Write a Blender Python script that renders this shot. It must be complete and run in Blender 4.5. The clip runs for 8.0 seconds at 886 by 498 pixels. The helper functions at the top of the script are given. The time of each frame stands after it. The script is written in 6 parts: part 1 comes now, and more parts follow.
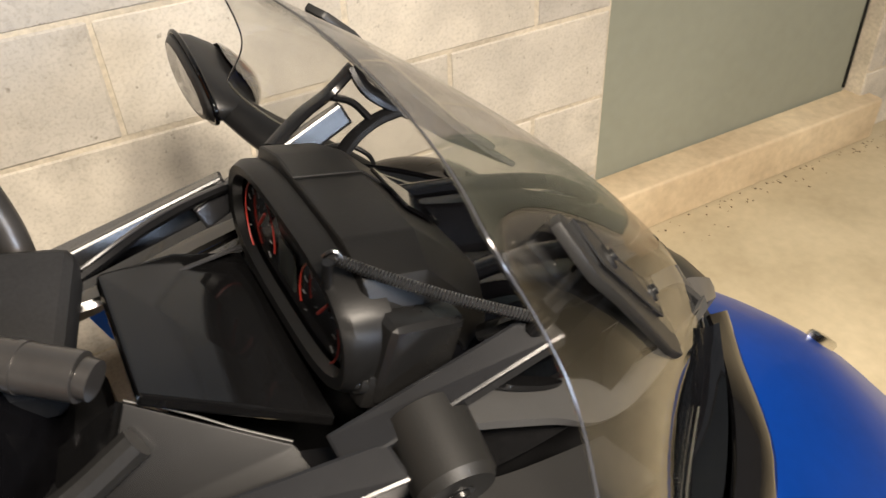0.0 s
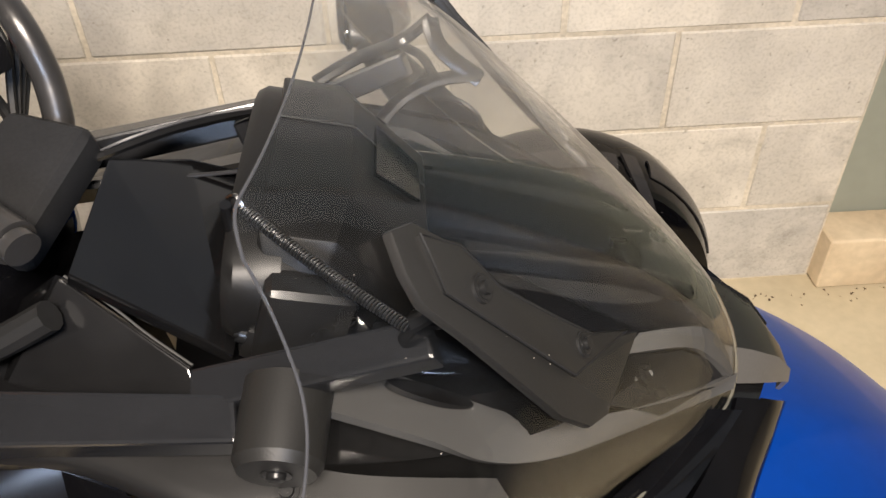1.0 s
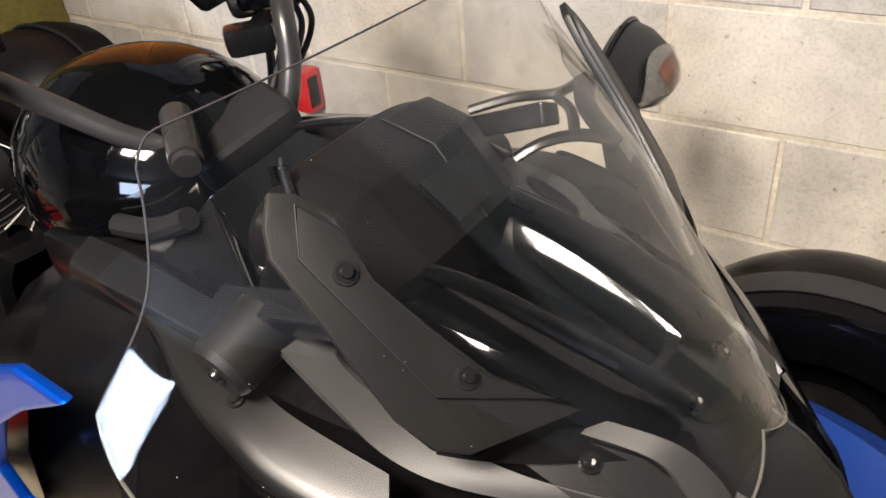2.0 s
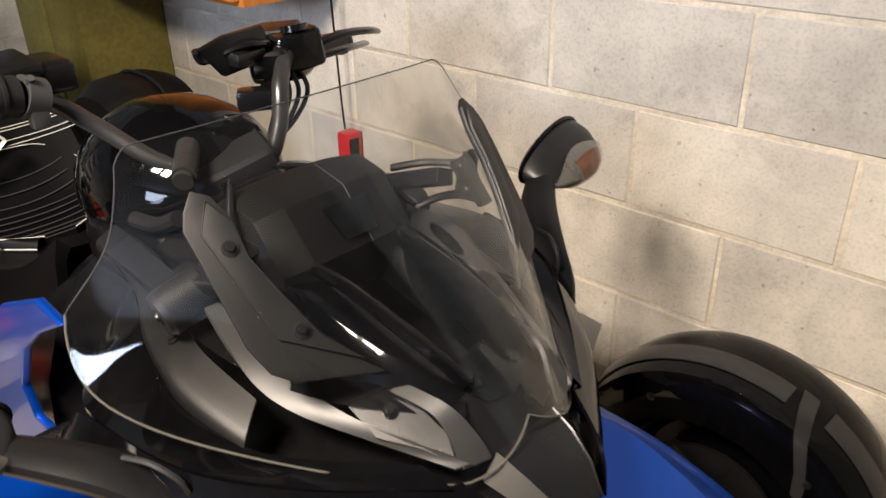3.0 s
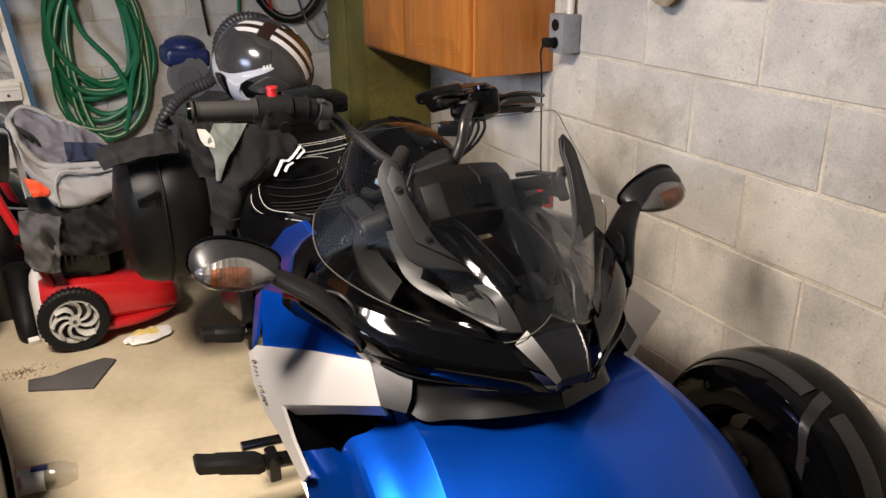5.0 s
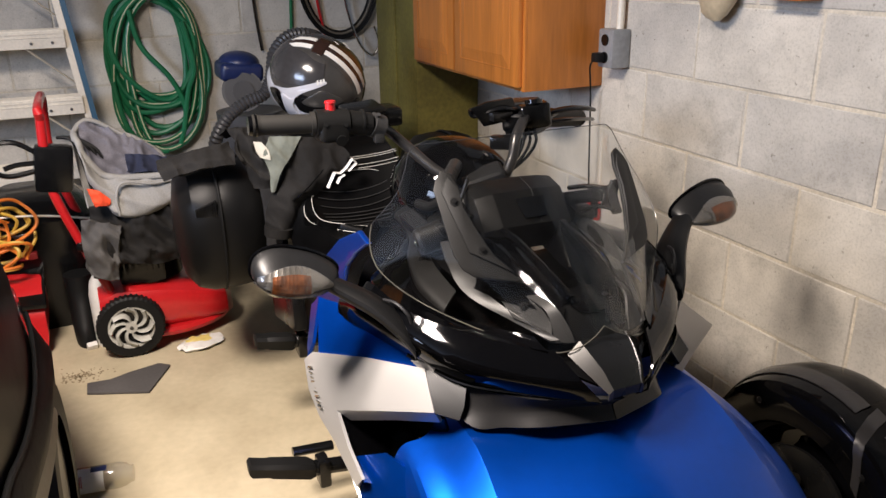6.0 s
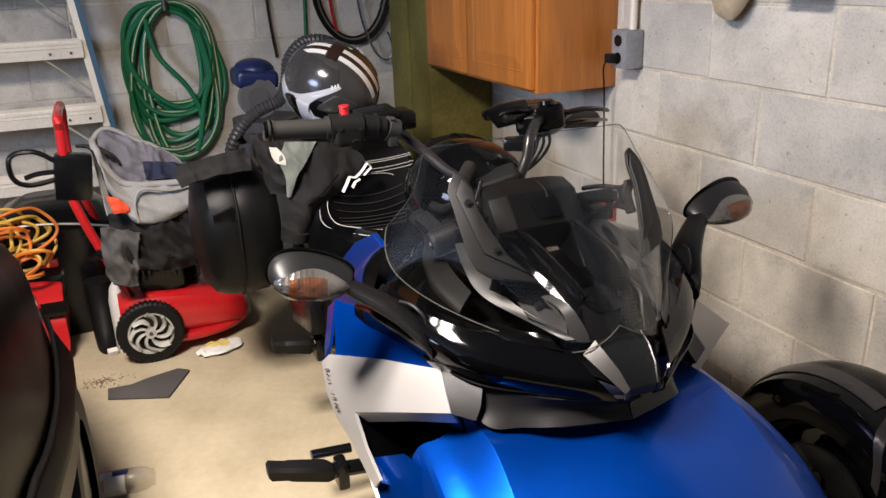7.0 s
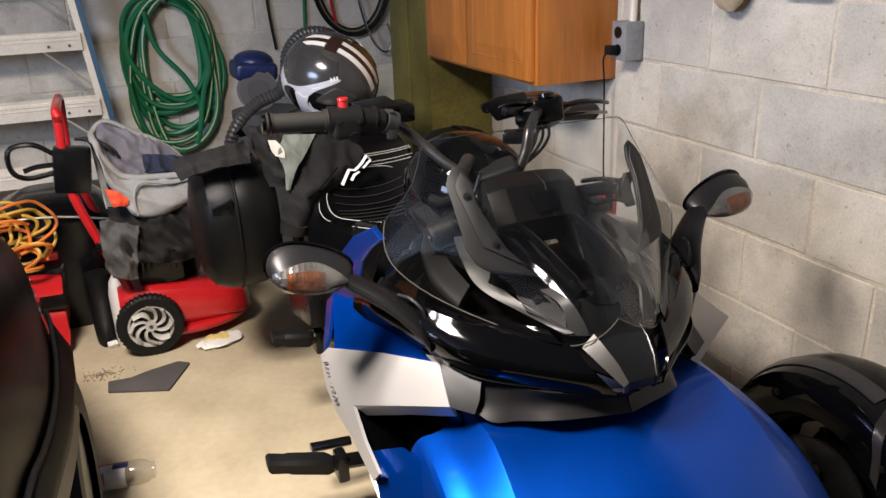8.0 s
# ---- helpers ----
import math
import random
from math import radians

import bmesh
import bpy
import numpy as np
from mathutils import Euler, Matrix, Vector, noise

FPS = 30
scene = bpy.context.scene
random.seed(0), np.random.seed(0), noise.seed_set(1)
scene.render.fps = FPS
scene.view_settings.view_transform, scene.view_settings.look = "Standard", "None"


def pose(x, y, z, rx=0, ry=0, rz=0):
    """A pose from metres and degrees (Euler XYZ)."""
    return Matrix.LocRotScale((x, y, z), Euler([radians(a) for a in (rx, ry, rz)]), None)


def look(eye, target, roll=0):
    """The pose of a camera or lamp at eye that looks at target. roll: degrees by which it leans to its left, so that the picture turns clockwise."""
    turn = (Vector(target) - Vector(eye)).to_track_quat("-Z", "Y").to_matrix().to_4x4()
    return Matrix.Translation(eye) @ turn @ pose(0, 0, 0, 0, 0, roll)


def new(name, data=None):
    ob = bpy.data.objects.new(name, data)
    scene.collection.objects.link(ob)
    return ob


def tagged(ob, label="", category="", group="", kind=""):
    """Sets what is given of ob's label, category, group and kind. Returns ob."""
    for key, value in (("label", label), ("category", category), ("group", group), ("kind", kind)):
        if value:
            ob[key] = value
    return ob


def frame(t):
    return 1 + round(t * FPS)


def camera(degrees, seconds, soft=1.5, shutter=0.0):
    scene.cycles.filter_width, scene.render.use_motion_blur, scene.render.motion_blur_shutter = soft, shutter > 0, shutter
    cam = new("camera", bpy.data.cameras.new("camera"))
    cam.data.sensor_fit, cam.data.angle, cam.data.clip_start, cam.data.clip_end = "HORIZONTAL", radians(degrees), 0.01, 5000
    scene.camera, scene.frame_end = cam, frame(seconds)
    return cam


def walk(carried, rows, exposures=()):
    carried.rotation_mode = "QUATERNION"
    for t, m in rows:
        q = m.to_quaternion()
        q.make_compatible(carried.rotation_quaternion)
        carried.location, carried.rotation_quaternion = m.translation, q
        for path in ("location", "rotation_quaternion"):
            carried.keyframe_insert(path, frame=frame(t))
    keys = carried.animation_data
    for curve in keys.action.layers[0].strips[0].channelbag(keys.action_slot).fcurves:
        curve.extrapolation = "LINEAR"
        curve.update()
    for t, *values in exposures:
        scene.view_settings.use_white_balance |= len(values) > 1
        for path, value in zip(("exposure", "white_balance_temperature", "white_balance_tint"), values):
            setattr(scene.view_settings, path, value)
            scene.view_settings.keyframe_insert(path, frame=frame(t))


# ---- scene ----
cam = camera(58.4, 8.0, 1.5, 0.18)
PATH = [
    (0, (0.322, -1.255, 1.239), (1.059, 0.147, 0.018), -2.8),
    (0.5, (0.473, -1.292, 1.232), (0.862, 0.215, -0.024), -1.5),
    (1, (0.54, -1.272, 1.226), (0.601, 0.249, -0.071), -1.9),
    (1.5, (0.663, -1.261, 1.21), (0.373, 0.269, -0.045), -2.1),
    (1.7, (0.744, -1.248, 1.208), (0.007, 0.18, 0.017), -6.1),
    (2.8, (1.045, -1.29, 1.246), (-0.143, 0.025, 0.32), -2.6),
    (3, (1.138, -1.31, 1.275), (-0.085, -0.023, 0.353), -1.2),
    (3.2, (1.259, -1.339, 1.273), (-0.053, -0.106, 0.403), -2.5),
    (3.5, (1.394, -1.41, 1.31), (0.029, -0.245, 0.428), -0.4),
    (4, (1.625, -1.432, 1.334), (0.078, -0.461, 0.52), -0.8),
    (5.5, (1.735, -1.516, 1.344), (0.05, -0.703, 0.637), -0.3),
    (6, (1.744, -1.522, 1.346), (0.025, -0.771, 0.654), -0.9),
    (6.5, (1.753, -1.524, 1.343), (0.019, -0.794, 0.664), -1.6),
    (7, (1.753, -1.523, 1.344), (0.014, -0.808, 0.663), -2.0),
    (7.5, (1.751, -1.521, 1.347), (0.014, -0.812, 0.655), -2.1),
    (8, (1.751, -1.518, 1.345), (0.017, -0.808, 0.645), -2.1),
]
walk(cam, [(t, look(eye, target, roll)) for t, eye, target, roll in PATH],
     [(0, 0.56, 6400, 11), (1.0, 0.58, 6100, 13), (1.7, 0.60, 6050, 13), (2.8, 0.45, 6400, 14), (4.0, 0.06, 6250, 15), (5.5, 0.0, 6150, 16), (7.0, -0.02, 5950, 15), (8.0, -0.03, 5950, 15)])

# ---- world, lamps, exposure ----
world = bpy.data.worlds.new("world")
scene.world = world
world.use_nodes = True
world.node_tree.nodes["Background"].inputs[0].default_value = (0.35, 0.4, 0.5, 1)
world.node_tree.nodes["Background"].inputs[1].default_value = 0.02


def lamp(name, m, sx, sy, watts, colour, spread=180):
    d = bpy.data.lights.new(name, "AREA")
    d.shape, d.size, d.size_y, d.energy, d.color = "RECTANGLE", sx, sy, watts, colour
    d.spread = math.radians(spread)
    o = new(name, d)
    o.matrix_world = m
    return o


# a warm twin lamp over the floor beside the motorcycle
for lx in (0.42, 0.78):
    lamp("ceiling_lamp", pose(lx, -2.03, 2.27), 0.27, 0.42, 61, (1.0, 0.865, 0.70), 157)
# assumed cool daylight from an unseen side; its place and window are added
lamp("assumed_daylight", pose(1.75, -5.06, 1.85, 90, 0, 0), 1.9, 0.9, 140, (0.66, 0.79, 1.0))


# ---- materials ----
def mat(name, base, rough=0.5, metal=0.0, var=0.12, scale=6.0, fine=60.0, bump=0.05, coat=0.0, spec=0.5,
        dark=None, speckle=0.0, per=0.0, coatr=0.05, stretch=None):
    """A surface with a broad and a fine variation of its colour, relief and, if asked, a second colour in blotches."""
    m = bpy.data.materials.new(name)
    m.use_nodes = True
    nt = m.node_tree
    N, L = nt.nodes, nt.links
    p = N["Principled BSDF"]
    tc = N.new("ShaderNodeTexCoord")
    n1, n2 = N.new("ShaderNodeTexNoise"), N.new("ShaderNodeTexNoise")
    n1.inputs["Scale"].default_value, n1.inputs["Detail"].default_value = scale, 5
    n2.inputs["Scale"].default_value, n2.inputs["Detail"].default_value = fine, 4
    vec = tc.outputs["Object"]
    if stretch:
        mp = N.new("ShaderNodeMapping")
        mp.inputs["Scale"].default_value = stretch
        L.new(vec, mp.inputs["Vector"])
        vec = mp.outputs[0]
    for n in (n1, n2):
        L.new(vec, n.inputs["Vector"])
    r = N.new("ShaderNodeValToRGB")
    r.color_ramp.elements[0].position, r.color_ramp.elements[1].position = 0.32, 0.7
    lo = dark if dark else tuple(c * (1 - var) for c in base)
    hi = tuple(min(1, c * (1 + var * 0.6)) for c in base)
    r.color_ramp.elements[0].color, r.color_ramp.elements[1].color = (*lo, 1), (*hi, 1)
    L.new(n1.outputs[0], r.inputs[0])
    mx = N.new("ShaderNodeMix")
    mx.data_type, mx.blend_type = "RGBA", "MULTIPLY"
    r2 = N.new("ShaderNodeValToRGB")
    f = 1 - (speckle if speckle else var)
    r2.color_ramp.elements[0].position, r2.color_ramp.elements[1].position = (0.3, 0.46) if speckle else (0.3, 0.7)
    r2.color_ramp.elements[0].color = (f, f, f, 1)
    L.new(n2.outputs[0], r2.inputs[0])
    mx.inputs[0].default_value = 1
    L.new(r.outputs[0], mx.inputs[6])
    L.new(r2.outputs[0], mx.inputs[7])
    out = mx.outputs[2]
    if per:
        oi = N.new("ShaderNodeObjectInfo")
        hs = N.new("ShaderNodeHueSaturation")
        mr = N.new("ShaderNodeMapRange")
        mr.inputs[3].default_value, mr.inputs[4].default_value = 1 - per, 1 + per * 0.5
        L.new(oi.outputs["Random"], mr.inputs[0])
        L.new(mr.outputs[0], hs.inputs["Value"])
        L.new(out, hs.inputs["Color"])
        out = hs.outputs[0]
    L.new(out, p.inputs["Base Color"])
    rr = N.new("ShaderNodeMapRange")
    rr.inputs[3].default_value, rr.inputs[4].default_value = max(0.02, rough * 0.8), min(1, rough * 1.2)
    L.new(n1.outputs[0], rr.inputs[0])
    L.new(rr.outputs[0], p.inputs["Roughness"])
    p.inputs["Metallic"].default_value = metal
    p.inputs["Specular IOR Level"].default_value = spec
    p.inputs["Coat Weight"].default_value = coat
    p.inputs["Coat Roughness"].default_value = coatr
    if bump:
        b = N.new("ShaderNodeBump")
        b.inputs["Strength"].default_value, b.inputs["Distance"].default_value = bump, 0.004
        L.new(n2.outputs[0], b.inputs["Height"])
        L.new(b.outputs[0], p.inputs["Normal"])
    return m


def glass(name, tint, rough=0.02, clear=0.9):
    """A thin clear sheet: mostly see-through, with a mirror gloss that grows at grazing angles."""
    m = bpy.data.materials.new(name)
    m.use_nodes = True
    nt = m.node_tree
    N, L = nt.nodes, nt.links
    N.remove(N["Principled BSDF"])
    t, g, d, mix, mix2 = (N.new("ShaderNodeBsdf" + k) for k in ("Transparent", "Glossy", "Diffuse", "Diffuse", "Diffuse"))
    N.remove(mix), N.remove(mix2)
    mix, mix2 = N.new("ShaderNodeMixShader"), N.new("ShaderNodeMixShader")
    lw, pw, mu = N.new("ShaderNodeLayerWeight"), N.new("ShaderNodeMath"), N.new("ShaderNodeMath")
    lw.inputs[0].default_value = 0.5
    pw.operation, mu.operation = "POWER", "MULTIPLY_ADD"
    pw.inputs[1].default_value, mu.inputs[1].default_value, mu.inputs[2].default_value = 4.2, 0.85, 0.031
    L.new(lw.outputs["Facing"], pw.inputs[0])
    L.new(pw.outputs[0], mu.inputs[0])
    t.inputs[0].default_value = (*tint, 1)
    g.inputs[1].default_value = rough
    d.inputs[0].default_value = (0.5, 0.48, 0.44, 1)
    no = N.new("ShaderNodeTexNoise")
    no.inputs["Scale"].default_value, no.inputs["Detail"].default_value = 14, 6
    mr = N.new("ShaderNodeMapRange")
    mr.inputs[1].default_value, mr.inputs[2].default_value = 0.35, 0.75
    mr.inputs[3].default_value, mr.inputs[4].default_value = 0.0, 1 - clear
    tc = N.new("ShaderNodeTexCoord")
    L.new(tc.outputs["Object"], no.inputs["Vector"])
    L.new(no.outputs[0], mr.inputs[0])
    L.new(mr.outputs[0], mix2.inputs[0])
    L.new(t.outputs[0], mix2.inputs[1])
    L.new(d.outputs[0], mix2.inputs[2])
    L.new(mu.outputs[0], mix.inputs[0])
    L.new(mix2.outputs[0], mix.inputs[1])
    L.new(g.outputs[0], mix.inputs[2])
    L.new(mix.outputs[0], N["Material Output"].inputs[0])
    return m


def block_material():
    """Cast concrete: each block its own shade, cloudy stains across the wall, pores and fine grit."""
    m = bpy.data.materials.new("concrete_block")
    m.use_nodes = True
    N, L = m.node_tree.nodes, m.node_tree.links
    p = N["Principled BSDF"]
    geo, oi, tc = N.new("ShaderNodeNewGeometry"), N.new("ShaderNodeObjectInfo"), N.new("ShaderNodeTexCoord")
    sh, add = N.new("ShaderNodeVectorMath"), N.new("ShaderNodeVectorMath")
    sh.operation, add.operation = "SCALE", "ADD"
    sh.inputs[0].default_value = (17.0, 9.0, 23.0)
    L.new(oi.outputs["Random"], sh.inputs["Scale"])
    L.new(tc.outputs["Object"], add.inputs[0])
    L.new(sh.outputs[0], add.inputs[1])

    def noise_of(vec, scale, detail, rough=0.55, dist=0.0):
        n = N.new("ShaderNodeTexNoise")
        n.inputs["Scale"].default_value, n.inputs["Detail"].default_value = scale, detail
        n.inputs["Roughness"].default_value, n.inputs["Distortion"].default_value = rough, dist
        L.new(vec, n.inputs["Vector"])
        return n.outputs[0]

    def ramp(fac, stops):
        r = N.new("ShaderNodeValToRGB")
        e = r.color_ramp.elements
        e[0].position, e[1].position = stops[0][0], stops[1][0]
        e[0].color, e[1].color = (*stops[0][1], 1), (*stops[1][1], 1)
        L.new(fac, r.inputs[0])
        return r.outputs[0]

    def times(a, b):
        x = N.new("ShaderNodeMix")
        x.data_type, x.blend_type = "RGBA", "MULTIPLY"
        x.inputs[0].default_value = 1
        L.new(a, x.inputs[6])
        L.new(b, x.inputs[7])
        return x.outputs[2]

    own = add.outputs[0]
    base = ramp(noise_of(own, 7, 6, 0.62, 0.4), ((0.30, (0.52, 0.49, 0.435)), (0.68, (0.70, 0.66, 0.585))))
    cloud = ramp(noise_of(geo.outputs["Position"], 2.1, 5, 0.6, 0.6), ((0.34, (0.76, 0.77, 0.79)), (0.58, (1, 1, 1))))
    smear = ramp(noise_of(geo.outputs["Position"], 5.5, 7, 0.68, 0.35), ((0.31, (0.74, 0.74, 0.74)), (0.45, (1, 1, 1))))
    grit = ramp(noise_of(own, 170, 3), ((0.34, (0.86, 0.86, 0.85)), (0.52, (1, 1, 1))))
    pores = ramp(noise_of(own, 62, 2), ((0.23, (0.58, 0.57, 0.55)), (0.31, (1, 1, 1))))
    each = N.new("ShaderNodeValToRGB")
    e = each.color_ramp.elements
    e[0].color, e[1].color = (0.80, 0.805, 0.82, 1), (1.06, 1.04, 1.0, 1)
    e[1].position = 0.9
    mid = e.new(0.25)
    mid.color = (0.88, 0.87, 0.86, 1)
    L.new(oi.outputs["Random"], each.inputs[0])
    L.new(times(times(times(times(times(base, cloud), smear), grit), pores), each.outputs[0]), p.inputs["Base Color"])
    p.inputs["Roughness"].default_value, p.inputs["Specular IOR Level"].default_value = 0.93, 0.25
    b, mixh = N.new("ShaderNodeBump"), N.new("ShaderNodeMath")
    mixh.operation = "ADD"
    L.new(noise_of(own, 170, 3), mixh.inputs[0])
    L.new(pores, mixh.inputs[1])
    b.inputs["Strength"].default_value, b.inputs["Distance"].default_value = 0.25, 0.0015
    L.new(mixh.outputs[0], b.inputs["Height"])
    L.new(b.outputs[0], p.inputs["Normal"])
    return m


BLOCK = block_material()
MORTAR = mat("mortar", (0.64, 0.575, 0.46), 0.95, var=0.25, scale=7, fine=120, bump=0.3)
CONCRETE = mat("floor_concrete", (0.50, 0.43, 0.295), 0.62, var=0.10, scale=4.6, fine=38, bump=0.06, dark=(0.425, 0.36, 0.24), spec=0.35)
CEIL = mat("ceiling_board", (0.20, 0.20, 0.205), 0.9, var=0.2)
FARW = mat("far_wall", (0.20, 0.19, 0.175), 0.9, var=0.15, scale=2)
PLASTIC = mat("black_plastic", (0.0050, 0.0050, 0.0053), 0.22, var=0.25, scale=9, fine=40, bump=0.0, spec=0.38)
CONS = mat("semigloss_black_plastic", (0.0036, 0.0036, 0.0038), 0.11, var=0.3, scale=9, fine=300, bump=0.01, spec=0.50)
TRIMD = mat("matt_grey_trim", (0.014, 0.0142, 0.0148), 0.5, var=0.2, scale=9, fine=400, bump=0.02, spec=0.08)
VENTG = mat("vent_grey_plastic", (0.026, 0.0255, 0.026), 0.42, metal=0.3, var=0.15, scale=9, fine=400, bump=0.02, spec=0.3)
# dark copy of the silver paint, with a facet's shade in its colour
PENDG = mat("shaded_silver_paint", (0.016, 0.0165, 0.018), 0.40, metal=0.25, var=0.06, scale=5, fine=900, bump=0.0)
TIPG = mat("tip_grey_paint", (0.105, 0.101, 0.096), 0.34, metal=0.5, var=0.1, fine=500, bump=0.0)
TRIMT = mat("textured_trim", (0.0068, 0.0066, 0.0064), 0.34, var=0.2, scale=9, fine=900, bump=0.0, spec=0.36)
PODM = mat("matt_pod_plastic", (0.0046, 0.0045, 0.0044), 0.42, var=0.25, scale=9, fine=500, bump=0.03, spec=0.22)
STRUTM = mat("strut_plastic", (0.0085, 0.0088, 0.0098), 0.24, var=0.2, scale=9, fine=500, bump=0.015, spec=0.42)
PLATE = mat("grey_black_plastic", (0.0062, 0.0061, 0.0061), 0.28, var=0.2, scale=9, fine=500, bump=0.015, spec=0.46)
BRK = mat("bracket_plastic", (0.0092, 0.0090, 0.0085), 0.44, var=0.15, scale=9, fine=700, bump=0.05, spec=0.30)
GLOSS = mat("gloss_black_paint", (0.0020, 0.0020, 0.0024), 0.06, var=0.3, scale=5, fine=90, bump=0.0, spec=0.30)
BLUE = mat("metallic_blue_paint", (0.0010, 0.072, 0.50), 0.40, metal=0.82, var=0.07, scale=4, fine=60, bump=0.0, coat=0.3, coatr=0.05, spec=0.3)
SILVER = mat("satin_silver_paint", (0.56, 0.55, 0.54), 0.38, metal=0.5, var=0.04, scale=5, fine=900, bump=0.0)
GREYP = mat("dark_grey_paint", (0.028, 0.028, 0.030), 0.38, metal=0.4, var=0.08, fine=600, bump=0.0)
STRIPG = mat("satin_grey_paint", (0.046, 0.0455, 0.045), 0.46, metal=0.3, var=0.08, fine=600, bump=0.0)
RUBBER = mat("rubber", (0.0065, 0.0065, 0.0065), 0.6, var=0.25, fine=300, bump=0.06, spec=0.25)
CHROME = mat("bright_steel", (0.62, 0.61, 0.58), 0.2, metal=1.0, var=0.08)
STEEL = mat("dull_steel", (0.20, 0.20, 0.20), 0.42, metal=1.0, var=0.2)
BARM = mat("black_steel_tube", (0.065, 0.062, 0.06), 0.30, metal=0.7, var=0.15)
RED = mat("red_paint", (0.52, 0.012, 0.014), 0.35, var=0.1, scale=5, fine=70, bump=0.03, coat=0.4)
LEATHER = mat("black_vinyl", (0.0020, 0.0020, 0.0022), 0.42, var=0.2, scale=8, fine=500, bump=0.06, spec=0.12)
QUILT = mat("quilted_vinyl", (0.020, 0.019, 0.018), 0.6, var=0.3, fine=400)
THREAD = mat("white_thread", (0.62, 0.6, 0.55), 0.8, var=0.1, fine=900)
OAK = mat("honey_oak", (0.52, 0.18, 0.030), 0.36, var=0.20, scale=2.0, fine=11, bump=0.02, stretch=(9, 9, 0.8))
POSTG = mat("olive_post", (0.17, 0.145, 0.028), 0.7, var=0.3, scale=5, fine=60, bump=0.2)
HOSE = mat("green_hose", (0.012, 0.16, 0.062), 0.42, var=0.15, fine=120)
ALU = mat("aluminium", (0.84, 0.77, 0.64), 0.45, metal=0.1, var=0.12, fine=90)
FIBRE = mat("blue_fibreglass", (0.025, 0.10, 0.18), 0.5, var=0.12)
GRIPM = mat("grip_rubber", (0.020, 0.0185, 0.016), 0.7, var=0.15, fine=400, bump=0.05, spec=0.3)
CASEM = mat("case_plastic", (0.0060, 0.0060, 0.0060), 0.46, var=0.25, scale=6, fine=600, bump=0.03, spec=0.2)
WHITE = mat("white_plastic", (0.74, 0.73, 0.69), 0.5, var=0.08)
CLOTHG = mat("grey_cloth", (0.34, 0.33, 0.31), 0.95, var=0.2, scale=7, fine=240, bump=0.5)
CLOTHB = mat("black_cloth", (0.019, 0.0178, 0.0168), 0.85, var=0.35, scale=9, fine=260, bump=0.3, spec=0.2)
NAVY = mat("navy_plastic", (0.012, 0.022, 0.09), 0.35, var=0.15)
ORANGE = mat("orange_cord", (0.75, 0.20, 0.02), 0.5, var=0.15)
YELLOW = mat("yellow_cord", (0.66, 0.40, 0.05), 0.5, var=0.15)
DOORG = mat("grey_green_door", (0.27, 0.285, 0.235), 0.6, var=0.06, scale=2, fine=30, bump=0.03)
BRICKW = mat("sill_concrete", (0.66, 0.55, 0.38), 0.85, var=0.18, scale=4, fine=40, bump=0.2, dark=(0.52, 0.41, 0.27))
CARP = mat("dark_car_paint", (0.010, 0.006, 0.005), 0.34, var=0.5, scale=7, fine=40, bump=0.0, spec=0.035)
SCUFF = mat("scuffed_black_plastic", (0.012, 0.011, 0.0105), 0.5, var=0.5, scale=14, fine=45, bump=0.08, speckle=0.5, spec=0.06, stretch=(1, 6, 6))
BEIGE = mat("beige_trim", (0.16, 0.135, 0.10), 0.5, var=0.2)
MIRRORM = mat("mirror_glass", (0.8, 0.8, 0.8), 0.03, metal=1.0, var=0.02, bump=0.0)
SCREENM = mat("gauge_face", (0.006, 0.006, 0.007), 0.12, var=0.2, bump=0.0)
CLEAR = glass("clear_screen", (0.955, 0.955, 0.945), 0.012, 0.9975)
LENS = glass("clear_lens", (0.93, 0.92, 0.9), 0.04, 0.85)
BOTTLE = glass("bottle_plastic", (0.86, 0.85, 0.80), 0.08, 0.75)


# ---- mesh helpers ----
def finish(name, bm, material, parent=None, label="", smooth=35):
    if "cloth" in material.name:
        smooth = 85
    bmesh.ops.recalc_face_normals(bm, faces=bm.faces)
    me = bpy.data.meshes.new(name)
    bm.to_mesh(me)
    bm.free()
    if smooth:
        me.polygons.foreach_set("use_smooth", [True] * len(me.polygons))
        me.set_sharp_from_angle(angle=radians(smooth))
    me.materials.append(material)
    ob = new(name, me)
    if parent:
        ob.parent = parent
    if label:
        ob["label"] = label
    return ob


def part(name, bm, material, parent, label="", smooth=35):
    return finish(name, bm, material, parent, label, smooth)


def thing(name, at, label, category, group="", rz=0.0):
    o = new(name)
    o.empty_display_size = 0.05
    o.matrix_world = pose(*at, 0, 0, rz)
    return tagged(o, label, category, group)


def box(bm, c, s, bevel=0.0, m=None, seg=2):
    r = bmesh.ops.create_cube(bm, size=1.0)
    v = r["verts"]
    bmesh.ops.scale(bm, vec=s, verts=v)
    if bevel:
        e = list({e for x in v for e in x.link_edges})
        v = list({x for f in bmesh.ops.bevel(bm, geom=e, offset=bevel, segments=seg, profile=0.6, affect="EDGES")["faces"] for x in f.verts} | {x for x in v if x.is_valid})
    if m is not None:
        bmesh.ops.transform(bm, matrix=m, verts=v)
    bmesh.ops.translate(bm, vec=c, verts=v)
    return v


def cyl(bm, a, b, r1, r2=None, seg=20, cap=True):
    a, b = Vector(a), Vector(b)
    d = b - a
    m = Matrix.Translation((a + b) / 2) @ d.to_track_quat("Z", "Y").to_matrix().to_4x4()
    return bmesh.ops.create_cone(bm, cap_ends=cap, segments=seg, radius1=r1, radius2=r1 if r2 is None else r2, depth=d.length, matrix=m)["verts"]


